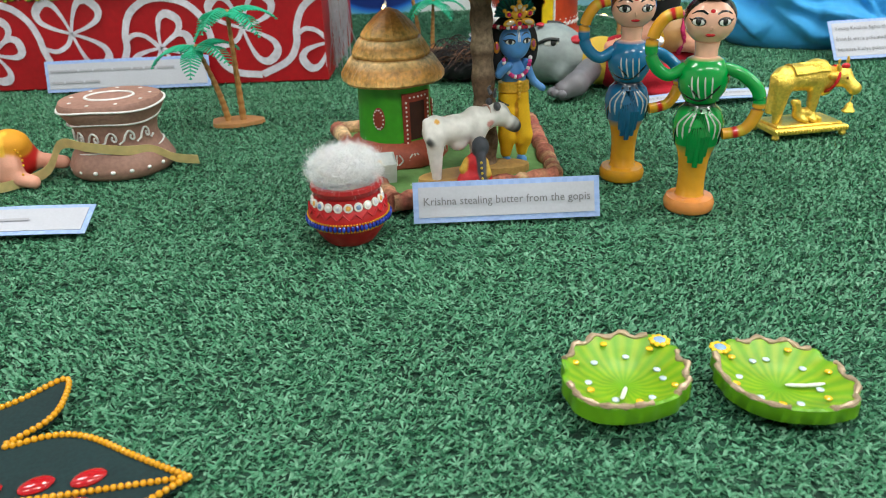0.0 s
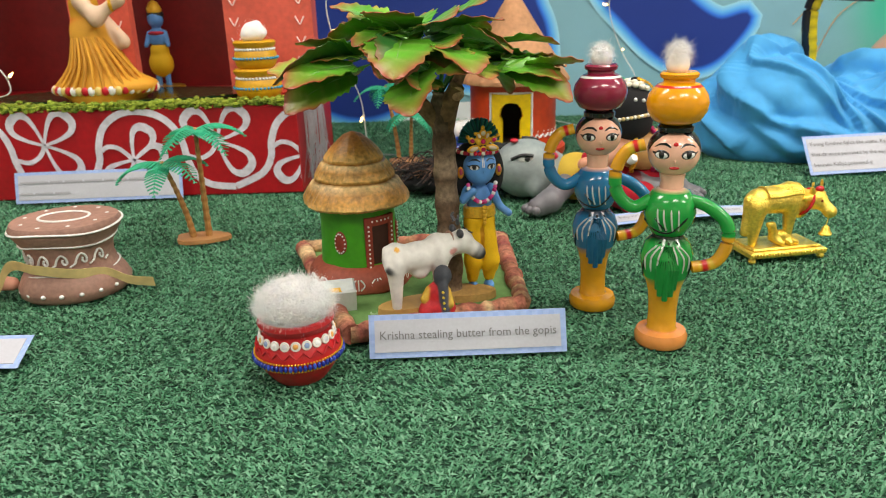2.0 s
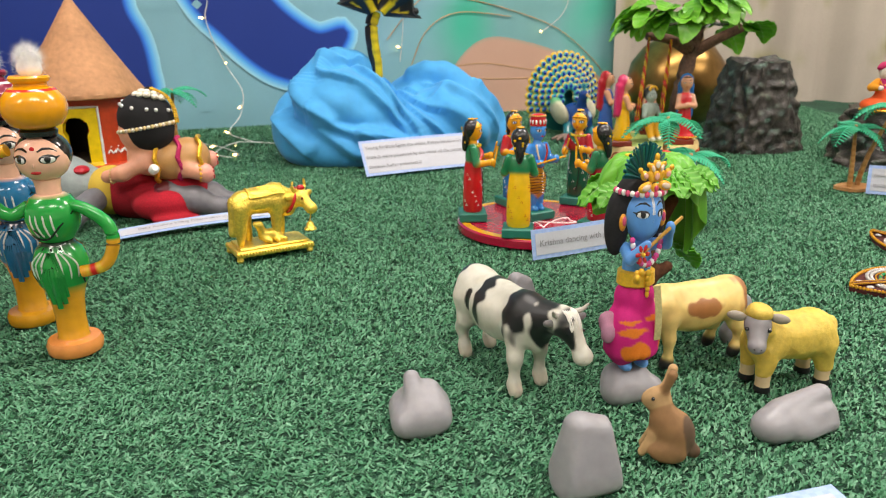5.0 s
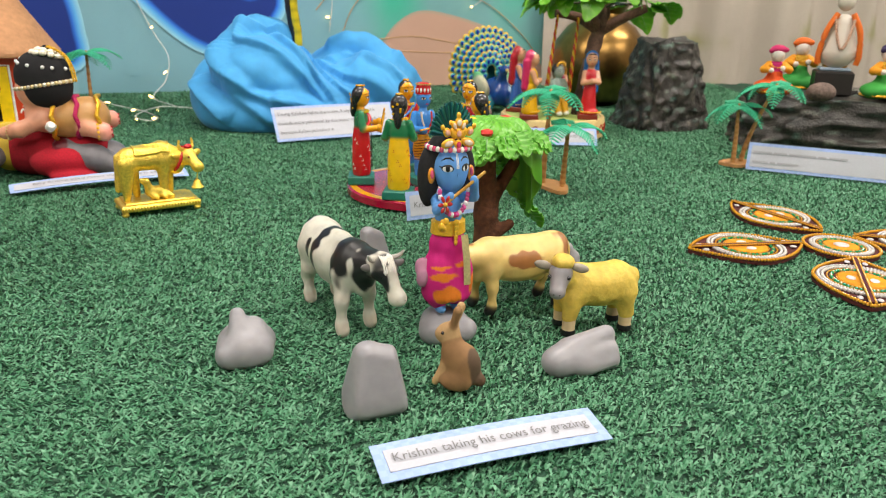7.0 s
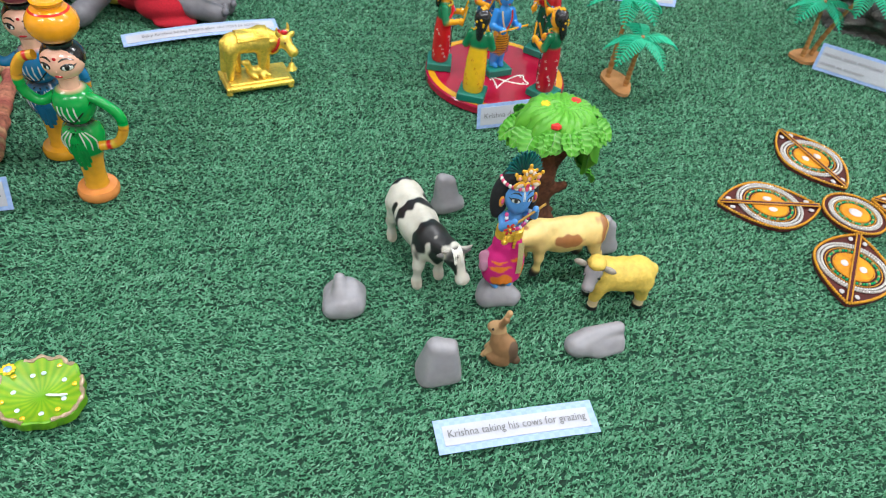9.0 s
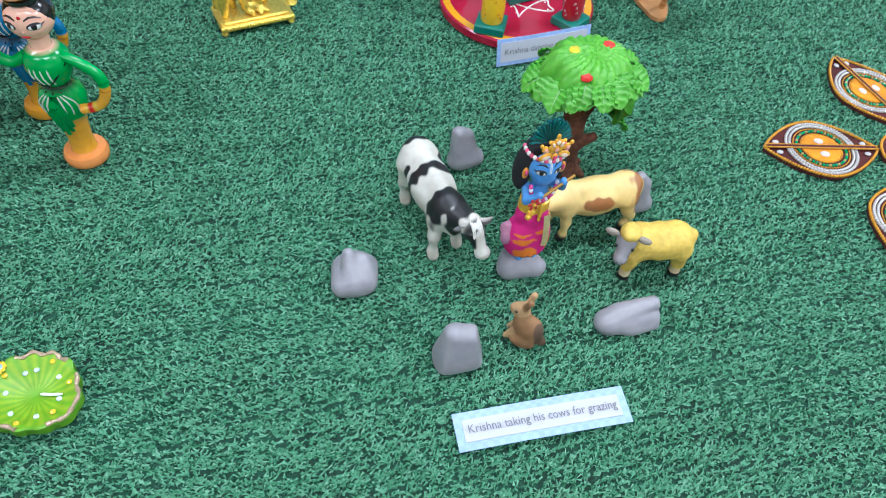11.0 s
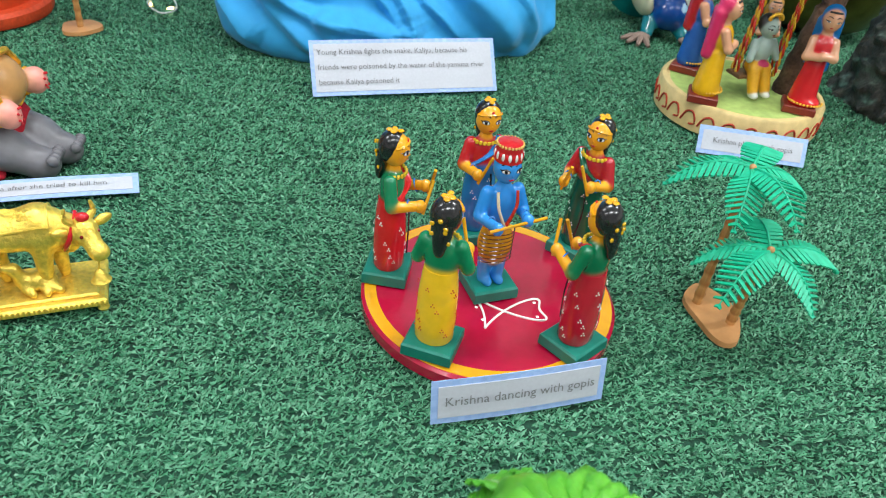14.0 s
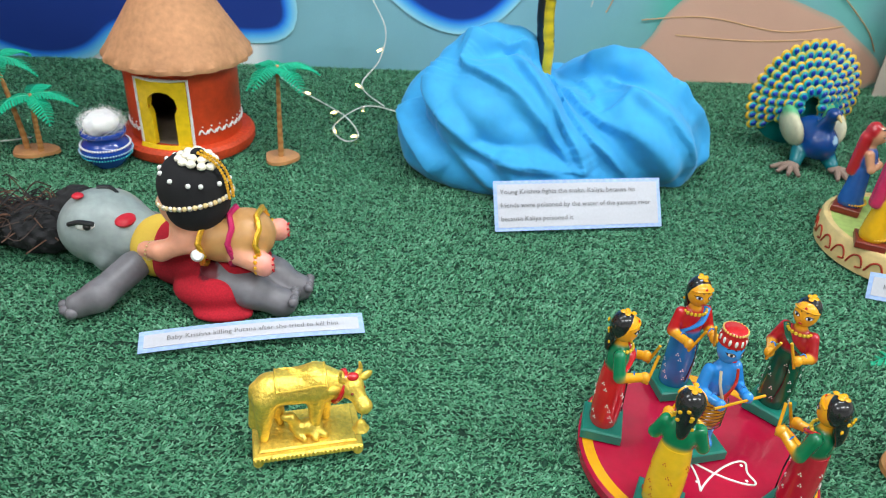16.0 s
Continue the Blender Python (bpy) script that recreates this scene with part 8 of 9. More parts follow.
for tlt, r in ((0, 0.0348),):
    for i in range(46):
        a = 2 * math.pi * i / 46
        k.ball((0.276 + r * math.cos(a), 1.022 + r * math.sin(a), 0.123 + 0.006 * math.cos(a + 0.6)), 0.0028, (rgb("d8c08a"), rgb("e8e0d0"))[i % 2], "gilt" if i % 2 else "crystal", seg=7, rings=5)
for ring_r, z, nn in ((0.016, 0.165, 11), (0.0095, 0.168, 7)):
    for i in range(nn):
        a = 2 * math.pi * i / nn
        k.ball((0.283 + ring_r * math.cos(a), 1.018 + ring_r * math.sin(a), z - 0.4 * ring_r * max(0, math.cos(a))), (0.0048, 0.0048, 0.0038), rgb("e8e2d0"), "satin", seg=8, rings=5)
k.ball((0.284, 1.018, 0.168), (0.007, 0.007, 0.006), HB, "velvet")
beads(k, spaced(curve([(0.286, 1.012, 0.172), (0.3, 1.008, 0.165), (0.309, 1.006, 0.15), (0.312, 1.004, 0.128)], 8), 0.0032), 0.0018, GOLD, "gilt")
beads(k, spaced(curve([(0.288, 1.016, 0.172), (0.304, 1.014, 0.162), (0.312, 1.012, 0.146), (0.3145, 1.01, 0.126)], 8), 0.0032), 0.0018, GOLD, "gilt")
for i in range(14):
    a, e = i * 2.399, 0.25 + 0.75 * ((i * 0.618) % 1)
    k.ball((0.276 + 0.035 * math.cos(a) * math.cos(e), 1.022 + 0.0345 * math.sin(a) * math.cos(e), 0.134 + 0.0345 * math.sin(e)), 0.0026, WHITE, "crystal", seg=8, rings=5)
for off, col in ((0.282, GOLD), (0.336, GOLD), (0.31, rgb("b81c5a"))):
    k.tube([(off + 0.002 * math.sin(t * 6), 1.02 + 0.03 * math.cos(t), 0.079 + 0.0285 * math.sin(t)) for t in [i * 0.262 for i in range(24)]], 0.003, col, "gilt" if col == GOLD else "cloth", seg=6, closed=True)
for c in ((0.334, 0.9935, 0.0645), (0.343, 1.043, 0.0715)):
    for i in range(12):
        a = i * 0.5236
        k.ball((c[0], c[1] + 0.0108 * math.cos(a), c[2] + 0.0108 * math.sin(a)), 0.0022, GOLD, "gilt", seg=6, rings=4)
for fx, fy, fz in ((0.3505, 0.9905, 0.0635), (0.3595, 1.0455, 0.0715)):
    for i in range(7):
        a = i * 0.9
        k.ball((fx, fy + 0.005 * math.cos(a) * (i > 0), fz + 0.007 * math.sin(a) * (i > 0)), 0.0013, rgb("c01a2a"), "satin", seg=6, rings=4)
beads(k, [(0.228 + 0.003 * math.cos(t), 1.0115 + 0.0092 * math.cos(t), 0.0645 + 0.0092 * math.sin(t)) for t in [i * 0.42 for i in range(15)]], 0.0013, rgb("e0c890"), "gilt")
k.lathe([(0.006, 0), (0.0062, 0.008), (0.004, 0.011)], WHITE, "satin", 14, (0.277, 0.994, 0.071), (60, 0, 20))
single("baby_idol", k, pose(0, 0, -0.001), "crawling baby idol with black jewelled cap and gold wrap", "figurine")


# ---- blue cloth mound with a cobra ----
surface("blue_cloth", 0.72, vary=0.05, bump=0.12, grain=60, big=26, depth=0.004, sss=0.05)
MATS["blue_cloth"].node_tree.nodes["Principled BSDF"].inputs["Sheen Weight"].default_value = 0.12
k = Clay()
CB = rgb("3a9edb")
CX, CY = 0.713, 1.400
heap = [("e", (0, 0.01, 0.0), (0.212, 0.155, 0.118), CB), ("e", (-0.09, 0.035, 0.10), (0.09, 0.085, 0.088), CB), ("e", (0.095, 0.045, 0.078), (0.098, 0.085, 0.078), CB), ("e", (-0.085, -0.056, 0.092), (0.098, 0.072, 0.06), CB, (0, 22, 0)), ("e", (0.125, -0.05, 0.058), (0.088, 0.078, 0.068), CB, (0, 28, 0))]
CREASES = []


def roll(*stops):
    """A rolled edge of the cloth: x, y, z and radius in millimetres, stop by stop."""
    path = curve([tuple(v / 1000 for v in p[:3]) for p in stops], 2)
    rad = np.interp(np.linspace(0, len(stops) - 1, len(path)), range(len(stops)), [p[3] / 1000 for p in stops])
    for n in range(len(path) - 1):
        heap.append(("c", tuple(path[n]), tuple(path[n + 1]), rad[n], rad[n + 1], CB))


def crease(width, lift, *stops):
    """A fold that rises softly over its width and drops sharply on the far side of its line (x, y, z in millimetres)."""
    CREASES.append((np.array([tuple(p) for p in curve([tuple(v / 1000 for v in q) for q in stops], 5)]), width, lift))


def pleat(V):
    """Pushes the skin of the heap out along its creases, with slack ripples between them."""
    N = (V - np.array((0, 0.02, 0.0))) / np.array((0.05, 0.028, 0.022))
    N /= np.linalg.norm(N, axis=1)[:, None]
    out = np.zeros(len(V))
    for P, width, lift in CREASES:
        best, side, along = np.full(len(V), 9.0), np.zeros(len(V)), np.zeros(len(V))
        for n in range(len(P) - 1):
            d = P[n + 1] - P[n]
            t = np.clip(((V - P[n]) @ d) / (d @ d), 0, 1)
            o = V - P[n] - t[:, None] * d
            o = o - (o * N).sum(1)[:, None] * N * 0.6
            q = np.linalg.norm(o, axis=1)
            nearer = q < best
            best = np.where(nearer, q, best)
            side = np.where(nearer, (o * np.cross(d, N)).sum(1), side)
            along = np.where(nearer, (n + t) / (len(P) - 1), along)
        fade = np.clip(np.minimum(along, 1 - along) * 6 + 0.15, 0, 1)
        out += 1.45 * lift * fade * np.where(side > 0, np.exp(-(best / width) ** 2), np.exp(-(best / 0.0075) ** 2))
    ripple = np.array([noise.noise(Vector((v[0] * 24 + v[2] * 14, v[1] * 11, v[2] * 30 - v[0] * 16))) for v in V])
    out += 0.0035 * ripple
    V = V + N * (out * np.clip(V[:, 2] / 0.02, 0.2, 1))[:, None]
    V[:, 2] = np.maximum(V[:, 2], -0.0035)
    return V


roll((-40, 10, 160, 22), (-110, -10, 176, 27), (-162, -22, 138, 30), (-176, -58, 92, 28), (-150, -96, 60, 20))
roll((-190, 30, 100, 30), (-212, -5, 62, 34), (-206, -55, 32, 34), (-160, -98, 24, 30), (-85, -124, 22, 28), (10, -134, 20, 24))
roll((60, 20, 146, 20), (112, -2, 148, 24), (150, -24, 120, 25), (178, -36, 84, 25), (202, -28, 60, 25), (208, -40, 28, 25), (180, -80, 8, 22))
roll((-160, 60, 110, 30), (-40, 120, 70, 36), (90, 110, 70, 34), (180, 40, 60, 28))
crease(0.05, 0.02, (-20, -158, 46), (-90, -146, 52), (-130, -120, 60), (-172, -88, 72), (-196, -50, 96), (-186, -20, 140))
crease(0.03, 0.014, (-6, -158, 54), (-30, -146, 82), (-70, -116, 114), (-118, -82, 124), (-150, -50, 130), (-140, -30, 158))
crease(0.032, 0.016, (16, -160, 40), (-6, -146, 84), (-32, -120, 116), (-56, -86, 138), (-84, -36, 152))
crease(0.022, 0.015, (90, -152, 34), (28, -142, 88), (4, -120, 120), (-20, -84, 142), (-44, -34, 150))
crease(0.03, 0.016, (168, -114, 4), (134, -130, 42), (86, -130, 86), (40, -116, 122), (8, -80, 142), (-6, -24, 148))
crease(0.026, 0.011, (196, -90, 14), (158, -100, 62), (120, -96, 106), (84, -70, 138))
crease(0.018, 0.013, (30, -92, 140), (50, -56, 152), (30, -8, 156))
crease(0.016, 0.012, (44, -104, 130), (74, -92, 136), (90, -58, 150), (66, -18, 160))
crease(0.03, 0.012, (-86, -158, 0), (-116, -146, 20), (-150, -120, 44), (-186, -76, 66))
crease(0.024, 0.01, (-46, -160, 4), (-76, -154, 28), (-112, -134, 52))
crease(0.03, 0.012, (-180, -100, 8), (-214, -66, 40), (-232, -10, 66))
crease(0.025, 0.01, (222, -60, 12), (226, -36, 52), (196, -40, 92), (160, -40, 130))
crease(0.03, 0.01, (-150, -10, 172), (-100, -44, 176), (-60, -20, 172))
k.organic(heap, 0.0028, "blue_cloth", k=0.016, cuts=[((0, 0, -0.003), (0, 0, -1))], warp=pleat)
single("blue_cloth_mound", k, pose(CX, CY, 0) @ Matrix.Diagonal((0.93, 0.97, 0.97, 1)), "heap of light blue cloth draped as water", "cloth", sharp=80)

k = Clay()
BK, YL = rgb("15171c"), rgb("d8c01c")
stem = curve([(0.684, 1.392, 0.12), (0.683, 1.39, 0.17), (0.677, 1.388, 0.21), (0.677, 1.388, 0.24), (0.684, 1.386, 0.262)], 6)
k.tube(stem, [0.012] * len(stem), BK, "satin", seg=12)
k.tube([p + Vector((0.002, -0.0055, 0)) for p in stem], [0.0088] * len(stem), [mix(YL, BK, 0.35 if i % 3 == 0 else 0.0) for i in range(len(stem))], "satin", seg=10)


def hood(u, v):
    a = radians(158 - 150 * u)
    r = 0.014 + 0.058 * v * (1 + 0.07 * math.cos(u * 5 * 2 * math.pi) * v)
    return (0.683 + r * math.cos(a) * 1.1, 1.388 - 0.012 - 0.02 * v * v + 0.004 * math.sin(u * 16), 0.252 + r * math.sin(a) * 0.82 - 0.012 * v * (u > 0.85))


k.grid(hood, 40, 10, lambda u, v: YL if abs(((u * 5) % 1) - 0.5) < 0.19 * (1.25 - v) and v < 0.86 else BK, "satin", thick=-0.008)
for i in range(5):
    p = hood((i + 0.5) / 5, 1.0)
    k.ball((p[0], p[1] + 0.004, p[2]), (0.011, 0.007, 0.008), BK, "satin", (0, 0, 0))
single("cobra_model", k, Matrix(), "black and yellow many-hooded cobra model rising from cloth", "figurine")

# ---- peacock ----
k = Clay()
PB, TQ = rgb("123f86"), rgb("1f9aa0")
# The single pale spot on the breast is sheen put into the colour.
k.organic([("e", (0, -0.008, 0.044), (0.034, 0.038, 0.034), PB), ("c", (0, -0.03, 0.06), (-0.004, -0.046, 0.092), 0.017, 0.0085, PB), ("e", (-0.004, -0.05, 0.099), (0.0098, 0.0125, 0.0098), PB), ("e", (0.0, -0.036, 0.042), (0.028, 0.024, 0.028), PB), ("c", (-0.024, -0.024, 0.03), (-0.036, -0.04, 0.012), 0.014, 0.01, rgb("17707a")), ("c", (0.016, -0.036, 0.026), (0.02, -0.055, 0.012), 0.014, 0.01, rgb("17707a"))], 0.0024, "lacquer", k=0.008, spots=[((0.012, -0.056, 0.055), (0.007, 0.01, 0.007), rgb("9fc0d8"))])
for px, py, turn in ((-0.046, -0.046, -0.9), (0.024, -0.064, 0.35)):
    k.ball((px, py, 0.008), (0.014, 0.012, 0.007), rgb("8a7468"), "matte")
    for j in (-1.3, -0.45, 0.45, 1.3):
        e = Vector((math.sin(j * 0.62 + turn), -math.cos(j * 0.62 + turn), 0))
        k.tube([(px, py, 0.009), (px + 0.018 * e.x, py + 0.018 * e.y, 0.0085), (px + 0.033 * e.x, py + 0.033 * e.y, 0.004)], [0.006, 0.005, 0.0026], rgb("8a7468"), "matte", seg=7)
k.tube([(-0.004, -0.06, 0.099), (-0.005, -0.073, 0.094)], [0.004, 0.0008], rgb("c8a868"), "satin", seg=6)
for j in range(5):
    k.tube([(-0.004, -0.049, 0.107), (-0.004 + 0.006 * (j - 2), -0.049, 0.124)], [0.0006, 0.0012], TQ, "satin", seg=5)
for sx in (-1, 1):
    k.organic([("e", (0.037 * sx, -0.004, 0.056), (0.012, 0.034, 0.026), rgb("c7c2a4"), (20, 12 * sx, 0)), ("e", (0.037 * sx, 0.008, 0.072), (0.011, 0.022, 0.017), rgb("5fae7a"), (20, 12 * sx, 0))], 0.0024, "satin", k=0.004)
for row, (rr, cnt) in enumerate(((0.09, 25), (0.0765, 23), (0.063, 20), (0.0495, 16), (0.036, 12), (0.0225, 8))):
    for i in range(cnt):
        a = radians(-34 + 248 * (i + 0.5 * (row % 2)) / (cnt - 0.5))
        c = Vector((rr * math.cos(a), 0.042 - 0.005 * row, 0.09 + rr * math.sin(a)))
        turn = (0, 90 - math.degrees(a), 0)
        k.ball(c, (0.0092, 0.0024, 0.0115), rgb("d8b02c") if row % 2 == 0 else rgb("b8b44a"), "satin", turn, 12, 6)
        k.ball(c - Vector((0.028 * rr * math.cos(a), 0.0018, 0.028 * rr * math.sin(a))), (0.0074, 0.0024, 0.0095), TQ, "satin", turn, 12, 6)
        k.ball(c - Vector((0, 0.0038, 0)), (0.004, 0.0018, 0.0056), rgb("16329a"), "lacquer", turn, 10, 6)
k.ball((0, 0.046, 0.09), (0.086, 0.004, 0.084), rgb("177a78"), "satin", (0, 0, 0), 40, 12)
single("peacock_figure", k, pose(1.13, 1.418, -0.001, 0, 0, 4) @ Matrix.Scale(0.95, 4), "blue peacock model with fanned turquoise and gold tail", "figurine")


# ---- swing group on a round base ----
base = thing("round_plinth", pose(1.115, 1.133, 0), "round cream base with red scroll painting and green top", "base")
part("drum_side", Clay().lathe([(0.096, 0.0), (0.0985, 0.002), (0.098, 0.033), (0.096, 0.036), (0.091, 0.0365), (0.09, 0.0345), (0.0, 0.0345)], rgb("d8bd82"), "satin", 72), base)
k = Clay().lathe([(0.0895, 0.0344), (0.06, 0.0354), (0.0, 0.0354)], rgb("a9bf6a"), "matte", 60)
part("green_top", k, base, "mottled green painted top")
k = Clay()
for i in range(26):
    a0 = 2 * math.pi * i / 26
    pts = [(0.0986 * math.cos(a0 + d), 0.0986 * math.sin(a0 + d), z) for d, z in ((-0.1, 0.01), (-0.04, 0.022), (0.05, 0.024), (0.1, 0.012), (0.03, 0.009))]
    k.tube(curve(pts, 4), 0.0013, rgb("a8321c"), "matte", seg=5)
part("scroll_painting", k, base, "red painted scrolls")
TZ = 0.0355


def sari_figure(m, dress, veil, label, seated=False, skirt2=None):
    k = Clay()
    SKF = rgb("dba07c")
    k.skin = SKF
    k.box((0, 0, 0.004), (0.032, 0.03, 0.008), rgb("7a2a1c"), "satin", bev=0.001)
    d2 = skirt2 or dress
    k.organic([("c", (0, 0, 0.014), (0, 0, 0.05), 0.0135, 0.0095, d2), ("e", (0.004, -0.002, 0.012), (0.014, 0.013, 0.006), d2), ("e", (0, -0.002, 0.066), (0.011, 0.009, 0.014), dress), ("c", (-0.01, -0.002, 0.074), (-0.012, -0.009, 0.058), 0.0042, 0.0038, SKF), ("c", (-0.012, -0.009, 0.058), (0.0, -0.014, 0.06), 0.0038, 0.0034, SKF), ("c", (0.01, -0.002, 0.074), (0.013, -0.009, 0.06), 0.0042, 0.0038, SKF), ("c", (0.013, -0.009, 0.06), (0.002, -0.0145, 0.062), 0.0038, 0.0034, SKF), ("e", (0, -0.003, 0.094), (0.0088, 0.0088, 0.0105), SKF), ("c", (0, 0, 0.078), (0, -0.001, 0.088), 0.0045, 0.0042, SKF), ("e", (0, 0.0035, 0.098), (0.0105, 0.0085, 0.0105), veil), ("c", (0.006, 0.008, 0.09), (0.009, 0.009, 0.045), 0.0065, 0.0055, veil), ("c", (-0.006, 0.008, 0.09), (-0.006, 0.01, 0.05), 0.0065, 0.0055, veil)], 0.0014, "lacquer", k=0.003)
    for i in range(16):
        a = math.pi * (1.0 + i / 15)
        k.ball((0.004 + 0.0165 * math.cos(a), -0.002 + 0.0145 * math.sin(a), 0.012), 0.0013, GOLD, "satin", seg=6, rings=4)
    hc, hr = (0, -0.003, 0.094), (0.0088, 0.0088, 0.0105)
    k.tube([on_head(hc, hr, a, 48 + 8 * math.cos(radians(a)), 0.0) for a in range(-70, 71, 20)], 0.0012, BLACK, "satin", seg=5)
    features(k, hc, hr, 0.22, rgb("b01820"), "satin")
    return single("sari_figure", k, m, label, "figurine", "figures round the swing")


sari_figure(pose(1.042, 1.094, TZ, 0, 0, 62) @ Matrix.Scale(1.12, 4), rgb("ecb414"), rgb("d42c62"), "small painted figure in yellow sari with pink veil")
sari_figure(pose(1.15, 1.068, TZ, 0, 0, -30) @ Matrix.Scale(1.12, 4), rgb("d01c26"), rgb("1a6ab0"), "small painted figure in red sari with blue veil")
sari_figure(pose(1.062, 1.18, TZ, 0, 0, 50) @ Matrix.Scale(1.12, 4), rgb("2a5aa8"), rgb("b8202c"), "small painted figure in blue with red veil")
sari_figure(pose(1.158, 1.182, TZ, 0, 0, -30) @ Matrix.Scale(0.86, 4), rgb("a8284c"), rgb("c0882c"), "small painted figure in crimson behind the swing")
k = Clay()
GB = rgb("9fb0a8")
k.skin = GB
k.organic([("e", (0, 0, 0.03), (0.014, 0.011, 0.01), rgb("d8a01c")), ("c", (-0.007, -0.006, 0.028), (-0.008, -0.015, 0.008), 0.0075, 0.0058, rgb("d8a01c")), ("c", (0.007, -0.006, 0.028), (0.008, -0.015, 0.008), 0.0075, 0.0058, rgb("d8a01c")), ("e", (-0.008, -0.018, 0.003), (0.0045, 0.007, 0.004), rgb("d8d8d4")), ("e", (0.008, -0.018, 0.003), (0.0045, 0.007, 0.004), rgb("d8d8d4")), ("e", (0, 0, 0.048), (0.013, 0.009, 0.015), GB), ("c", (-0.012, 0, 0.056), (-0.018, -0.006, 0.04), 0.0045, 0.004, GB), ("c", (0.012, 0, 0.056), (0.018, -0.006, 0.04), 0.0045, 0.004, GB), ("e", (0, -0.001, 0.072), (0.0092, 0.0092, 0.0105), GB), ("e", (0, 0.004, 0.076), (0.011, 0.009, 0.0105), BLACK)], 0.0014, "satin", k=0.003, spots=[((0, -0.01, 0.036), (0.01, 0.005, 0.004), rgb("b8205a"))])
features(k, (0, -0.001, 0.072), (0.0092, 0.0092, 0.0105), 0.22, rgb("b01820"), "satin")
for i in range(9):
    k.ball((0.008 * math.cos(math.pi * i / 8), -0.005, 0.083 + 0.005 * math.sin(math.pi * i / 8)), 0.0022, GOLD, "gilt", seg=6, rings=4)
k.box((0, 0.004, 0.0195), (0.05, 0.022, 0.004), rgb("6a4a2a"), "satin", bev=0.001)
single("swinging_figure", k, pose(1.108, 1.11, TZ + 0.004, 0, 0, 10) @ Matrix.Scale(1.06, 4), "small grey-blue figure in yellow seated on a swing board", "figurine")
k = Clay()


def rope(a, b):
    A, B = Vector(a), Vector(b)
    for ph, c in ((0, rgb("c8301c")), (math.pi, rgb("d8a81c"))):
        k.tube([A + (B - A) * (i / 50) + Vector((0.0013 * math.cos(i * 0.9 + ph), 0.0013 * math.sin(i * 0.9 + ph), 0)) for i in range(51)], 0.0016, c, "satin", seg=5)


for a, b in (((1.103, 1.12, 0.215), (1.086, 1.112, 0.06)), ((1.108, 1.127, 0.215), (1.088, 1.124, 0.06)), ((1.134, 1.1, 0.212), (1.131, 1.105, 0.06)), ((1.139, 1.106, 0.212), (1.133, 1.118, 0.06))):
    rope(a, b)
single("swing_ropes", k, Matrix(), "red and yellow twisted swing ropes", "rope")

tree2 = thing("leafy_tree", pose(1.166, 1.118, TZ), "toy tree with brown trunk and fresh green plastic leaves", "tree")
k = Clay()
rnd = random.Random(31)
tr = curve([(0, 0, -0.002), (0.006, -0.002, 0.06), (0.013, -0.006, 0.12), (0.022, -0.012, 0.17), (0.026, -0.014, 0.21)], 6)
k.tube(tr, [0.017 - 0.00028 * i + 0.001 * math.sin(i * 2) for i in range(len(tr))], [mix(rgb("4a342a"), rgb("7a5c4a"), rnd.random()) for _ in tr], "bark", seg=14)
for e, r in (((-0.062, 0.012, 0.182), 0.0085), ((0.09, -0.05, 0.195), 0.009), ((0.03, 0.03, 0.235), 0.008), ((-0.02, -0.03, 0.225), 0.007)):
    p = curve([(0.02, -0.01, 0.152), ((e[0] + 0.02) * 0.5, (e[1] - 0.01) * 0.5, 0.176), e], 6)
    k.tube(p, [r * (1.2 - 0.4 * i / len(p)) for i in range(len(p))], rgb("6a4c3c"), "bark", seg=10)
part("trunk", k, tree2, "brown moulded trunk with branches")
kinds2 = [mesh_of("leaf", leaf_clay(0.06, 0.022, rgb("4f9a1c"), rgb("6fb82c"), d, 0.2, 0)) for d in (0.2, 0.45, 0.7)]
for i in range(84):
    a = i * 2.399
    t = ((i * 0.618) % 1)
    r = 0.02 + 0.1 * t ** 0.7
    ob = new("leaf", kinds2[i % 3])
    ob.parent = tree2
    ob.matrix_basis = pose(0.02 + r * 1.15 * math.cos(a), -0.014 + r * 0.8 * math.sin(a), 0.195 + 0.055 * (1 - t) + rnd.uniform(-0.012, 0.012), rnd.uniform(-30, 30), rnd.uniform(-15, 30), math.degrees(a) + rnd.uniform(-30, 30)) @ Matrix.Scale(rnd.uniform(0.65, 1.05), 4)
k = Clay()
for i in range(16):
    a = i * 0.8
    e = (0.02 + 0.07 * math.cos(a), -0.014 + 0.055 * math.sin(a), 0.2)
    k.tube([(0.022, -0.012, 0.19), tuple((p + q) / 2 + 0.008 * (n == 2) for n, (p, q) in enumerate(zip((0.022, -0.012, 0.19), e))), e], 0.0016, rgb("2a3a1c"), "leaf", seg=5)
part("stem", k, tree2, "thin dark green stems")

# ---- dark crumpled rockwork ----


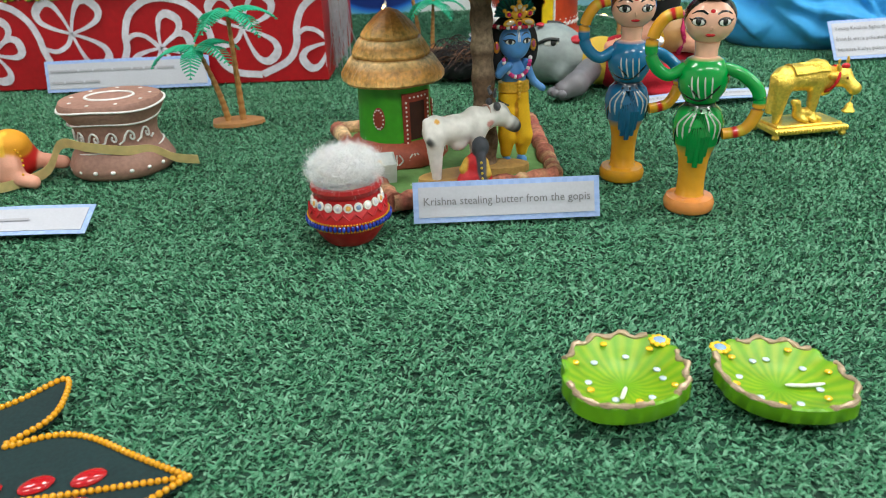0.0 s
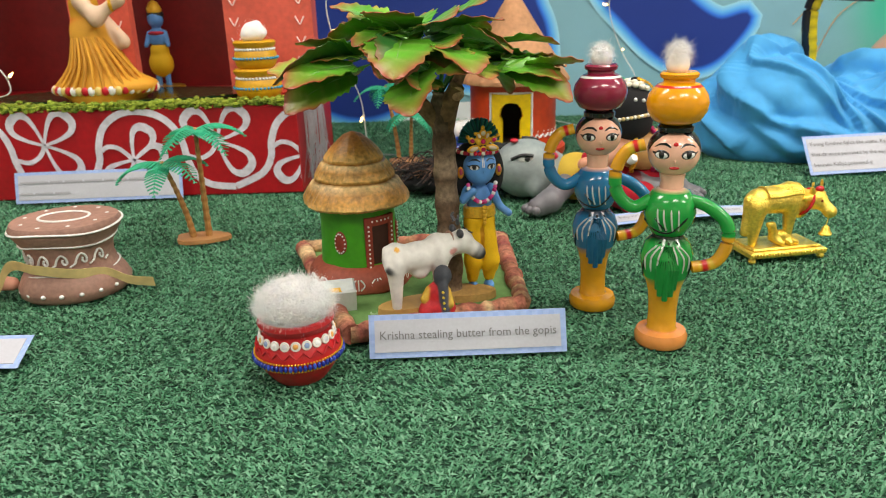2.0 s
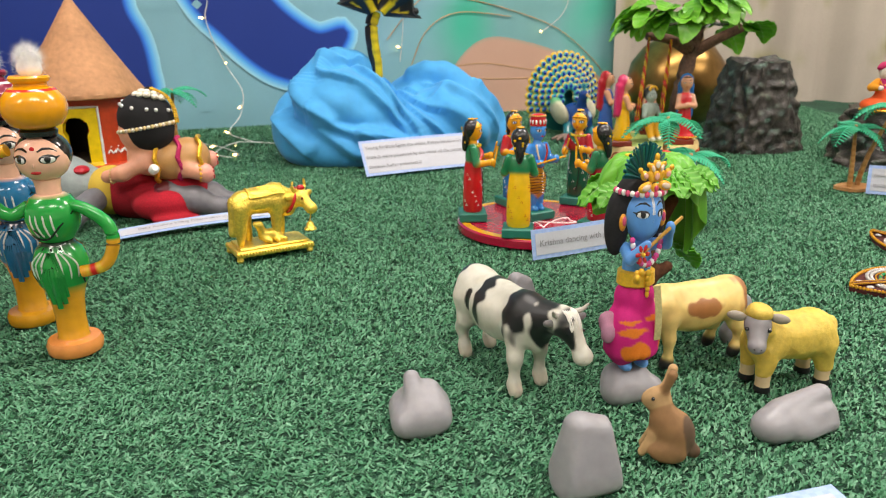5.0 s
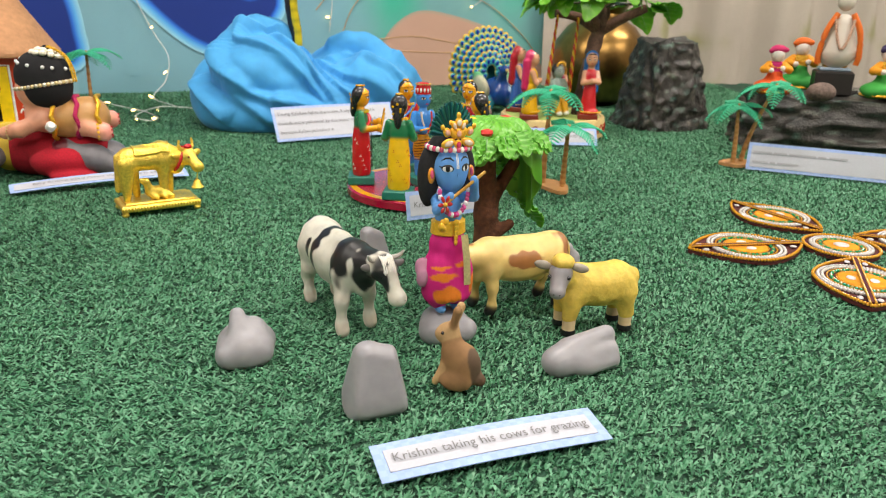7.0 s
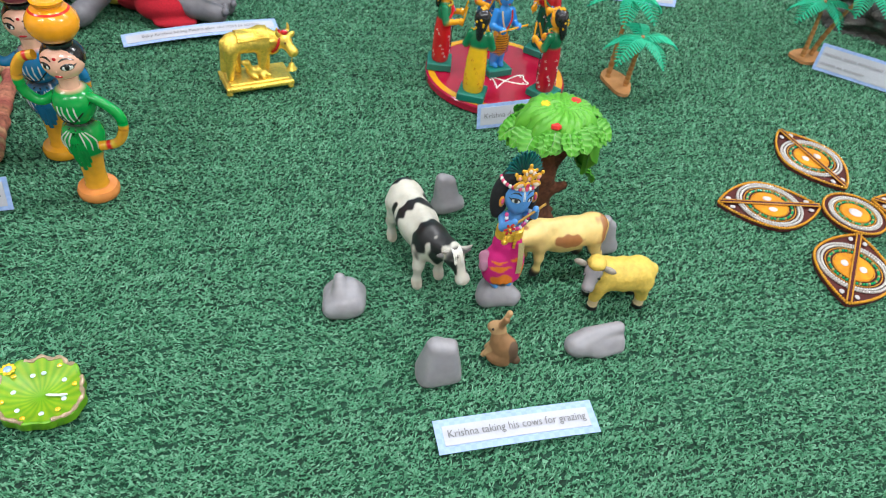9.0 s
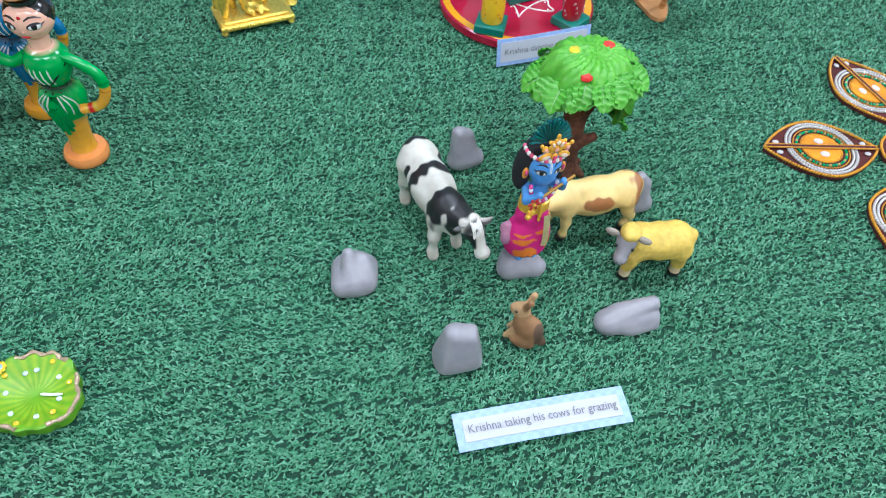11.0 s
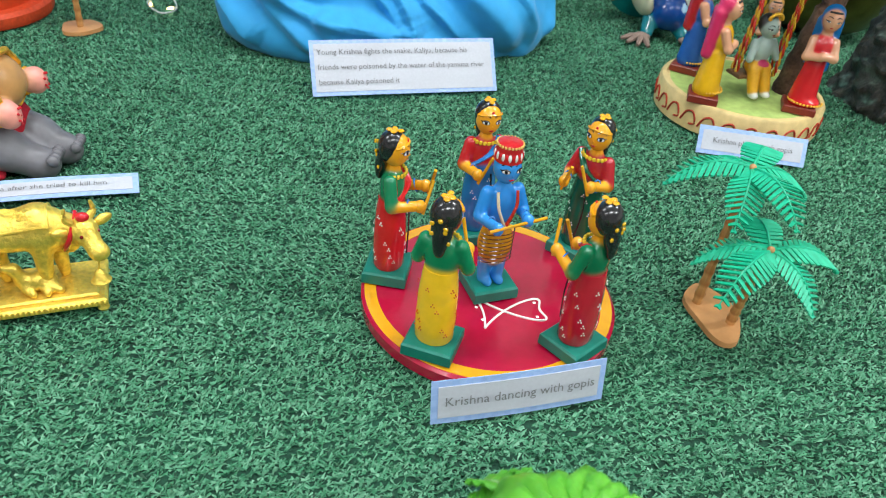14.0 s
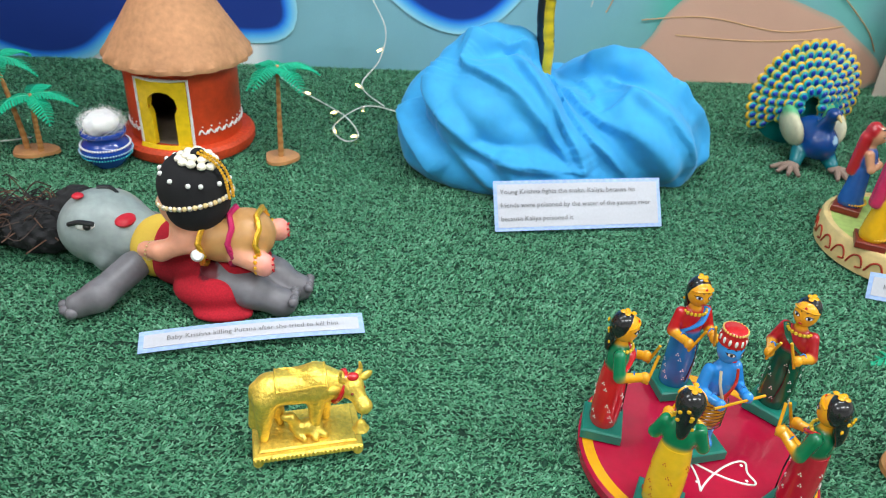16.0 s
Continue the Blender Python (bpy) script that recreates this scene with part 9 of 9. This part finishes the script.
def crag(name, cx, cy, rx, ry, h, taper, seed, label, turn=0):
    k = Clay()

    def fn(u, v):
        a = u * 2 * math.pi
        if v < 0.82:
            q = v / 0.82
            r = 1 - (1 - taper) * q
            z = h * q
        else:
            q = (v - 0.82) / 0.18
            r = taper * (1 - q)
            z = h + 0.004 * math.sin(a * 5) * (1 - q)
        n = noise.noise(Vector((math.cos(a) * 2.2, math.sin(a) * 2.2, z * 16 + seed)))
        m2 = noise.noise(Vector((math.cos(a) * 6, math.sin(a) * 6, z * 60 + seed)))
        lay = 0.05 * noise.noise(Vector((a * 5, z * 55, seed))) + 0.06 * abs(m2)
        s = r * (1 + 0.1 * n + 0.07 * m2 + lay * (v < 0.82))
        ex = abs(math.cos(a)) ** 0.7 * math.copysign(1, math.cos(a))
        ey = abs(math.sin(a)) ** 0.7 * math.copysign(1, math.sin(a))
        return (rx * s * ex, ry * s * ey, z - 0.003 + 0.012 * n * (v > 0.75))

    def col(u, v):
        p = fn(u, v)
        n = noise.noise(Vector((p[0] * 30, p[1] * 30, p[2] * 30 + seed)))
        w = noise.noise(Vector((p[0] * 70, p[1] * 70, p[2] * 90)))
        c = mix(rgb("1c1f1e"), rgb("3a3430"), 0.5 + 0.5 * n)
        if w > 0.28:
            c = mix(c, rgb("5f7a70"), min(1, (w - 0.28) * 3))
        return mix(c, rgb("7a7468"), max(0, n * w * 2))

    k.grid(fn, 130, 60, col, "foil")
    return single(name, k, pose(cx, cy, 0, 0, 0, turn), label, "rockwork")


crag("dark_rock", 1.39, 1.162, 0.092, 0.08, 0.17, 0.6, 3.0, "dark grey crumpled paper rock with greenish streaks")
crag("dark_rock_stage", 1.585, 0.868, 0.2, 0.12, 0.096, 0.92, 9.0, "low dark brown crumpled rock platform", -42)
pot = thing("brass_pot", pose(1.43, 1.46, 0), "large round polished brass pot", "pot")
part("body", Clay().lathe([(0.05, 0.0), (0.085, 0.02), (0.108, 0.06), (0.115, 0.1), (0.106, 0.145), (0.08, 0.18), (0.055, 0.196), (0.05, 0.21), (0.058, 0.225), (0.066, 0.23), (0.06, 0.232), (0.04, 0.2), (0.0, 0.19)], rgb("8a6a3c"), "brass", 64), pot)

# figures seated on the low platform
CREAM, AMBER = rgb("d8cfc6"), rgb("e0941c")
for x, y, size, skirt, blouse, sleeve, cap, lab in (
        (1.43, 0.915, 1.0, rgb("e0561a"), rgb("b81c6a"), AMBER, rgb("b81c5a"), "small cloth figure in orange skirt and magenta blouse seated on rock"),
        (1.535, 0.96, 1.12, rgb("1f8a34"), rgb("cfa02c"), AMBER, rgb("d8641a"), "small cloth figure in green skirt with orange turban seated on rock"),
        (1.585, 0.82, 1.1, rgb("2f9a3c"), rgb("cfa02c"), AMBER, rgb("2c1f4a"), "small cloth figure in green with dark violet turban on rock"),
        (1.665, 0.8, 1.05, rgb("6a2a8a"), rgb("d8a01c"), AMBER, rgb("b8203a"), "small cloth figure in violet skirt seated on rock")):
    k = Clay()
    k.organic([("e", (0, 0, 0.013), (0.033, 0.03, 0.013), skirt), ("e", (0.014, -0.014, 0.011), (0.02, 0.018, 0.011), skirt), ("e", (-0.015, -0.012, 0.012), (0.018, 0.018, 0.012), skirt), ("c", (0, 0, 0.02), (0, 0, 0.032), 0.019, 0.013, skirt)], 0.0018, "cloth", k=0.004)
    for i in range(20):
        t = math.pi * (1.0 + i / 19)
        k.ball((0.031 * math.cos(t), 0.026 * math.sin(t) - 0.004, 0.006), (0.0032, 0.0022, 0.0022), GOLD, "goldleaf", seg=7, rings=4)
    k.organic([("e", (0, 0, 0.04), (0.0125, 0.0105, 0.016), blouse), ("e", (0, 0, 0.052), (0.011, 0.009, 0.006), blouse)], 0.0015, "cloth", k=0.003)
    k.organic([("c", (-0.011, 0, 0.05), (-0.02, -0.006, 0.042), 0.0068, 0.0064, sleeve), ("c", (-0.02, -0.006, 0.042), (-0.012, -0.018, 0.042), 0.0062, 0.005, sleeve), ("c", (0.011, 0, 0.05), (0.021, -0.006, 0.043), 0.0068, 0.0064, sleeve), ("c", (0.021, -0.006, 0.043), (0.012, -0.019, 0.046), 0.0062, 0.005, sleeve)], 0.0015, "cloth", k=0.002)
    k.ball((-0.009, -0.021, 0.042), 0.0045, CREAM, "cloth")
    k.ball((0.009, -0.0215, 0.046), 0.0045, CREAM, "cloth")
    k.ball((0, -0.001, 0.067), (0.0115, 0.0115, 0.0125), CREAM, "cloth", seg=20, rings=12)
    k.organic([("e", (0, 0.002, 0.0765), (0.0135, 0.0125, 0.0075), cap), ("c", (-0.012, -0.004, 0.074), (0.012, -0.004, 0.076), 0.0042, 0.0042, cap), ("e", (0, 0.007, 0.07), (0.0115, 0.0075, 0.011), cap)], 0.0014, "cloth", k=0.003)
    beads(k, [(0.009 * math.cos(t), -0.0105, 0.052 + 0.006 * math.sin(t)) for t in [math.pi + 0.35 * i for i in range(10)]], 0.0013, GOLD, "goldleaf")
    single("cloth_figure", k, pose(x, y, 0.093, 0, 0, -40) @ Matrix.Scale(size, 4), lab, "figurine", "figures on the rock platform")
k = Clay()
k.box((0, 0, 0.021), (0.062, 0.045, 0.042), rgb("201c1a"), "satin", bev=0.003)
k.m = Matrix.Translation((0, 0, 0.02))
k.box((0, 0, 0.025), (0.05, 0.034, 0.006), rgb("9fb4c8"), "satin", bev=0.002)
k.organic([("c", (-0.011, 0, 0.03), (-0.011, 0, 0.052), 0.0095, 0.0105, rgb("b8862c")), ("c", (0.011, 0, 0.03), (0.011, 0, 0.052), 0.0095, 0.0105, rgb("b8862c"))], 0.002, "satin", k=0.004)
k.organic([("c", (0, 0, 0.055), (0, 0, 0.1), 0.03, 0.018, rgb("cfc6ba")), ("e", (0, 0, 0.05), (0.034, 0.02, 0.012), rgb("cfc6ba")), ("e", (0, 0, 0.138), (0.014, 0.014, 0.016), rgb("cfc6ba"))], 0.002, "cloth", k=0.006)
for sd in (-1, 1):
    k.tube(curve([(0.012 * sd, -0.012, 0.118), (0.026 * sd, -0.018, 0.09), (0.032 * sd, -0.016, 0.05), (0.03 * sd, -0.014, 0.034)], 6), 0.0048, rgb("d8681c"), "cloth", seg=8)
beads(k, spaced(curve([(-0.016, -0.016, 0.112), (-0.008, -0.028, 0.075), (0.0, -0.03, 0.06), (0.008, -0.028, 0.075), (0.016, -0.016, 0.112)], 8), 0.005), 0.0028, rgb("c8a088"), "satin")
single("standing_idol", k, pose(1.535, 0.885, 0.093, 0, 0, -40), "pale robed standing idol with orange garland on a black block", "figurine")
k = Clay().organic([("e", (0, 0, 0.012), (0.026, 0.02, 0.016), rgb("6a5850")), ("e", (0.018, 0.004, 0.009), (0.016, 0.014, 0.012), rgb("7a6860"))], 0.0018, "bark", k=0.006)
single("brown_pebble", k, pose(1.462, 0.84, 0.093), "brown pebble on the rock platform", "stone")
k = Clay().organic([("e", (0, 0, 0.007), (0.011, 0.009, 0.008), rgb("c4bcb4"))], 0.0014, "satin", k=0.004)
single("white_pebble", k, pose(1.49, 0.868, 0.094), "small pale pebble on the rock platform", "stone")


# ---- fairy lights ----
def fairy(pts, every, label, seed):
    rnd = random.Random(seed)
    k = Clay()
    path = curve(pts, 12)
    k.tube(path, 0.0011, rgb("cfd3d0"), "wire", seg=5)
    ob = thing("fairy_lights", Matrix(), label, "string lights", "fairy lights")
    part("wire", k, ob, "clear plastic wire")
    for p in spaced(path, every)[1:]:
        d = Vector((rnd.gauss(0, 1), -abs(rnd.gauss(0, 0.5)), rnd.gauss(0, 0.6))).normalized()
        k = Clay()
        k.tube([p, p + d * 0.006], 0.0022, rgb("d8d4c0"), "wire", seg=6)
        b = part("socket", k, ob)
        part("bulb", Clay().tube([p + d * 0.006, p + d * 0.011, p + d * 0.0145], [0.0022, 0.0019, 0.0008], (1, 0.7, 0.3), "bulb", seg=7), b, "warm white bulb")


fairy([(0.27, 1.66, 0.02), (0.31, 1.6, 0.018), (0.36, 1.55, 0.012), (0.4, 1.5, 0.008), (0.42, 1.44, 0.004), (0.4, 1.42, 0.004), (0.38, 1.47, 0.006), (0.43, 1.55, 0.01), (0.5, 1.52, 0.008)], 0.09, "clear fairy light string looping over turf", 1)
fairy([(0.4, 1.711, 0.95), (0.41, 1.711, 0.36), (0.4, 1.708, 0.25), (0.43, 1.711, 0.16), (0.46, 1.69, 0.1), (0.45, 1.67, 0.05), (0.42, 1.62, 0.02), (0.46, 1.55, 0.01)], 0.1, "fairy light string hanging on the backdrop", 2)
fairy([(-0.15, 1.29, 0.5), (-0.14, 1.28, 0.4), (-0.1, 1.29, 0.33), (-0.14, 1.29, 0.28), (-0.13, 1.3, 0.2), (-0.1, 1.32, 0.12), (-0.09, 1.34, 0.03), (-0.05, 1.4, 0.004)], 0.075, "fairy light string hanging beside the pink house", 3)
fairy([(0.62, 1.711, 0.95), (0.6, 1.711, 0.42), (0.47, 1.711, 0.33), (0.4, 1.711, 0.3)], 0.12, "fairy light string across the backdrop", 4)
fairy([(1.3, 1.711, 0.9), (1.28, 1.711, 0.4), (1.27, 1.711, 0.27), (1.2, 1.711, 0.21)], 0.12, "fairy light string across the backdrop", 5)
fairy([(-0.75, 1.2, 0.3), (-0.68, 1.19, 0.22), (-0.62, 1.18, 0.2), (-0.6, 1.17, 0.16), (-0.66, 1.17, 0.15)], 0.05, "fairy light string on the red stage", 6)
fairy([(0.8, 1.711, 0.95), (0.82, 1.711, 0.4), (0.84, 1.711, 0.26), (0.83, 1.711, 0.15)], 0.11, "fairy light string hanging on the backdrop", 7)
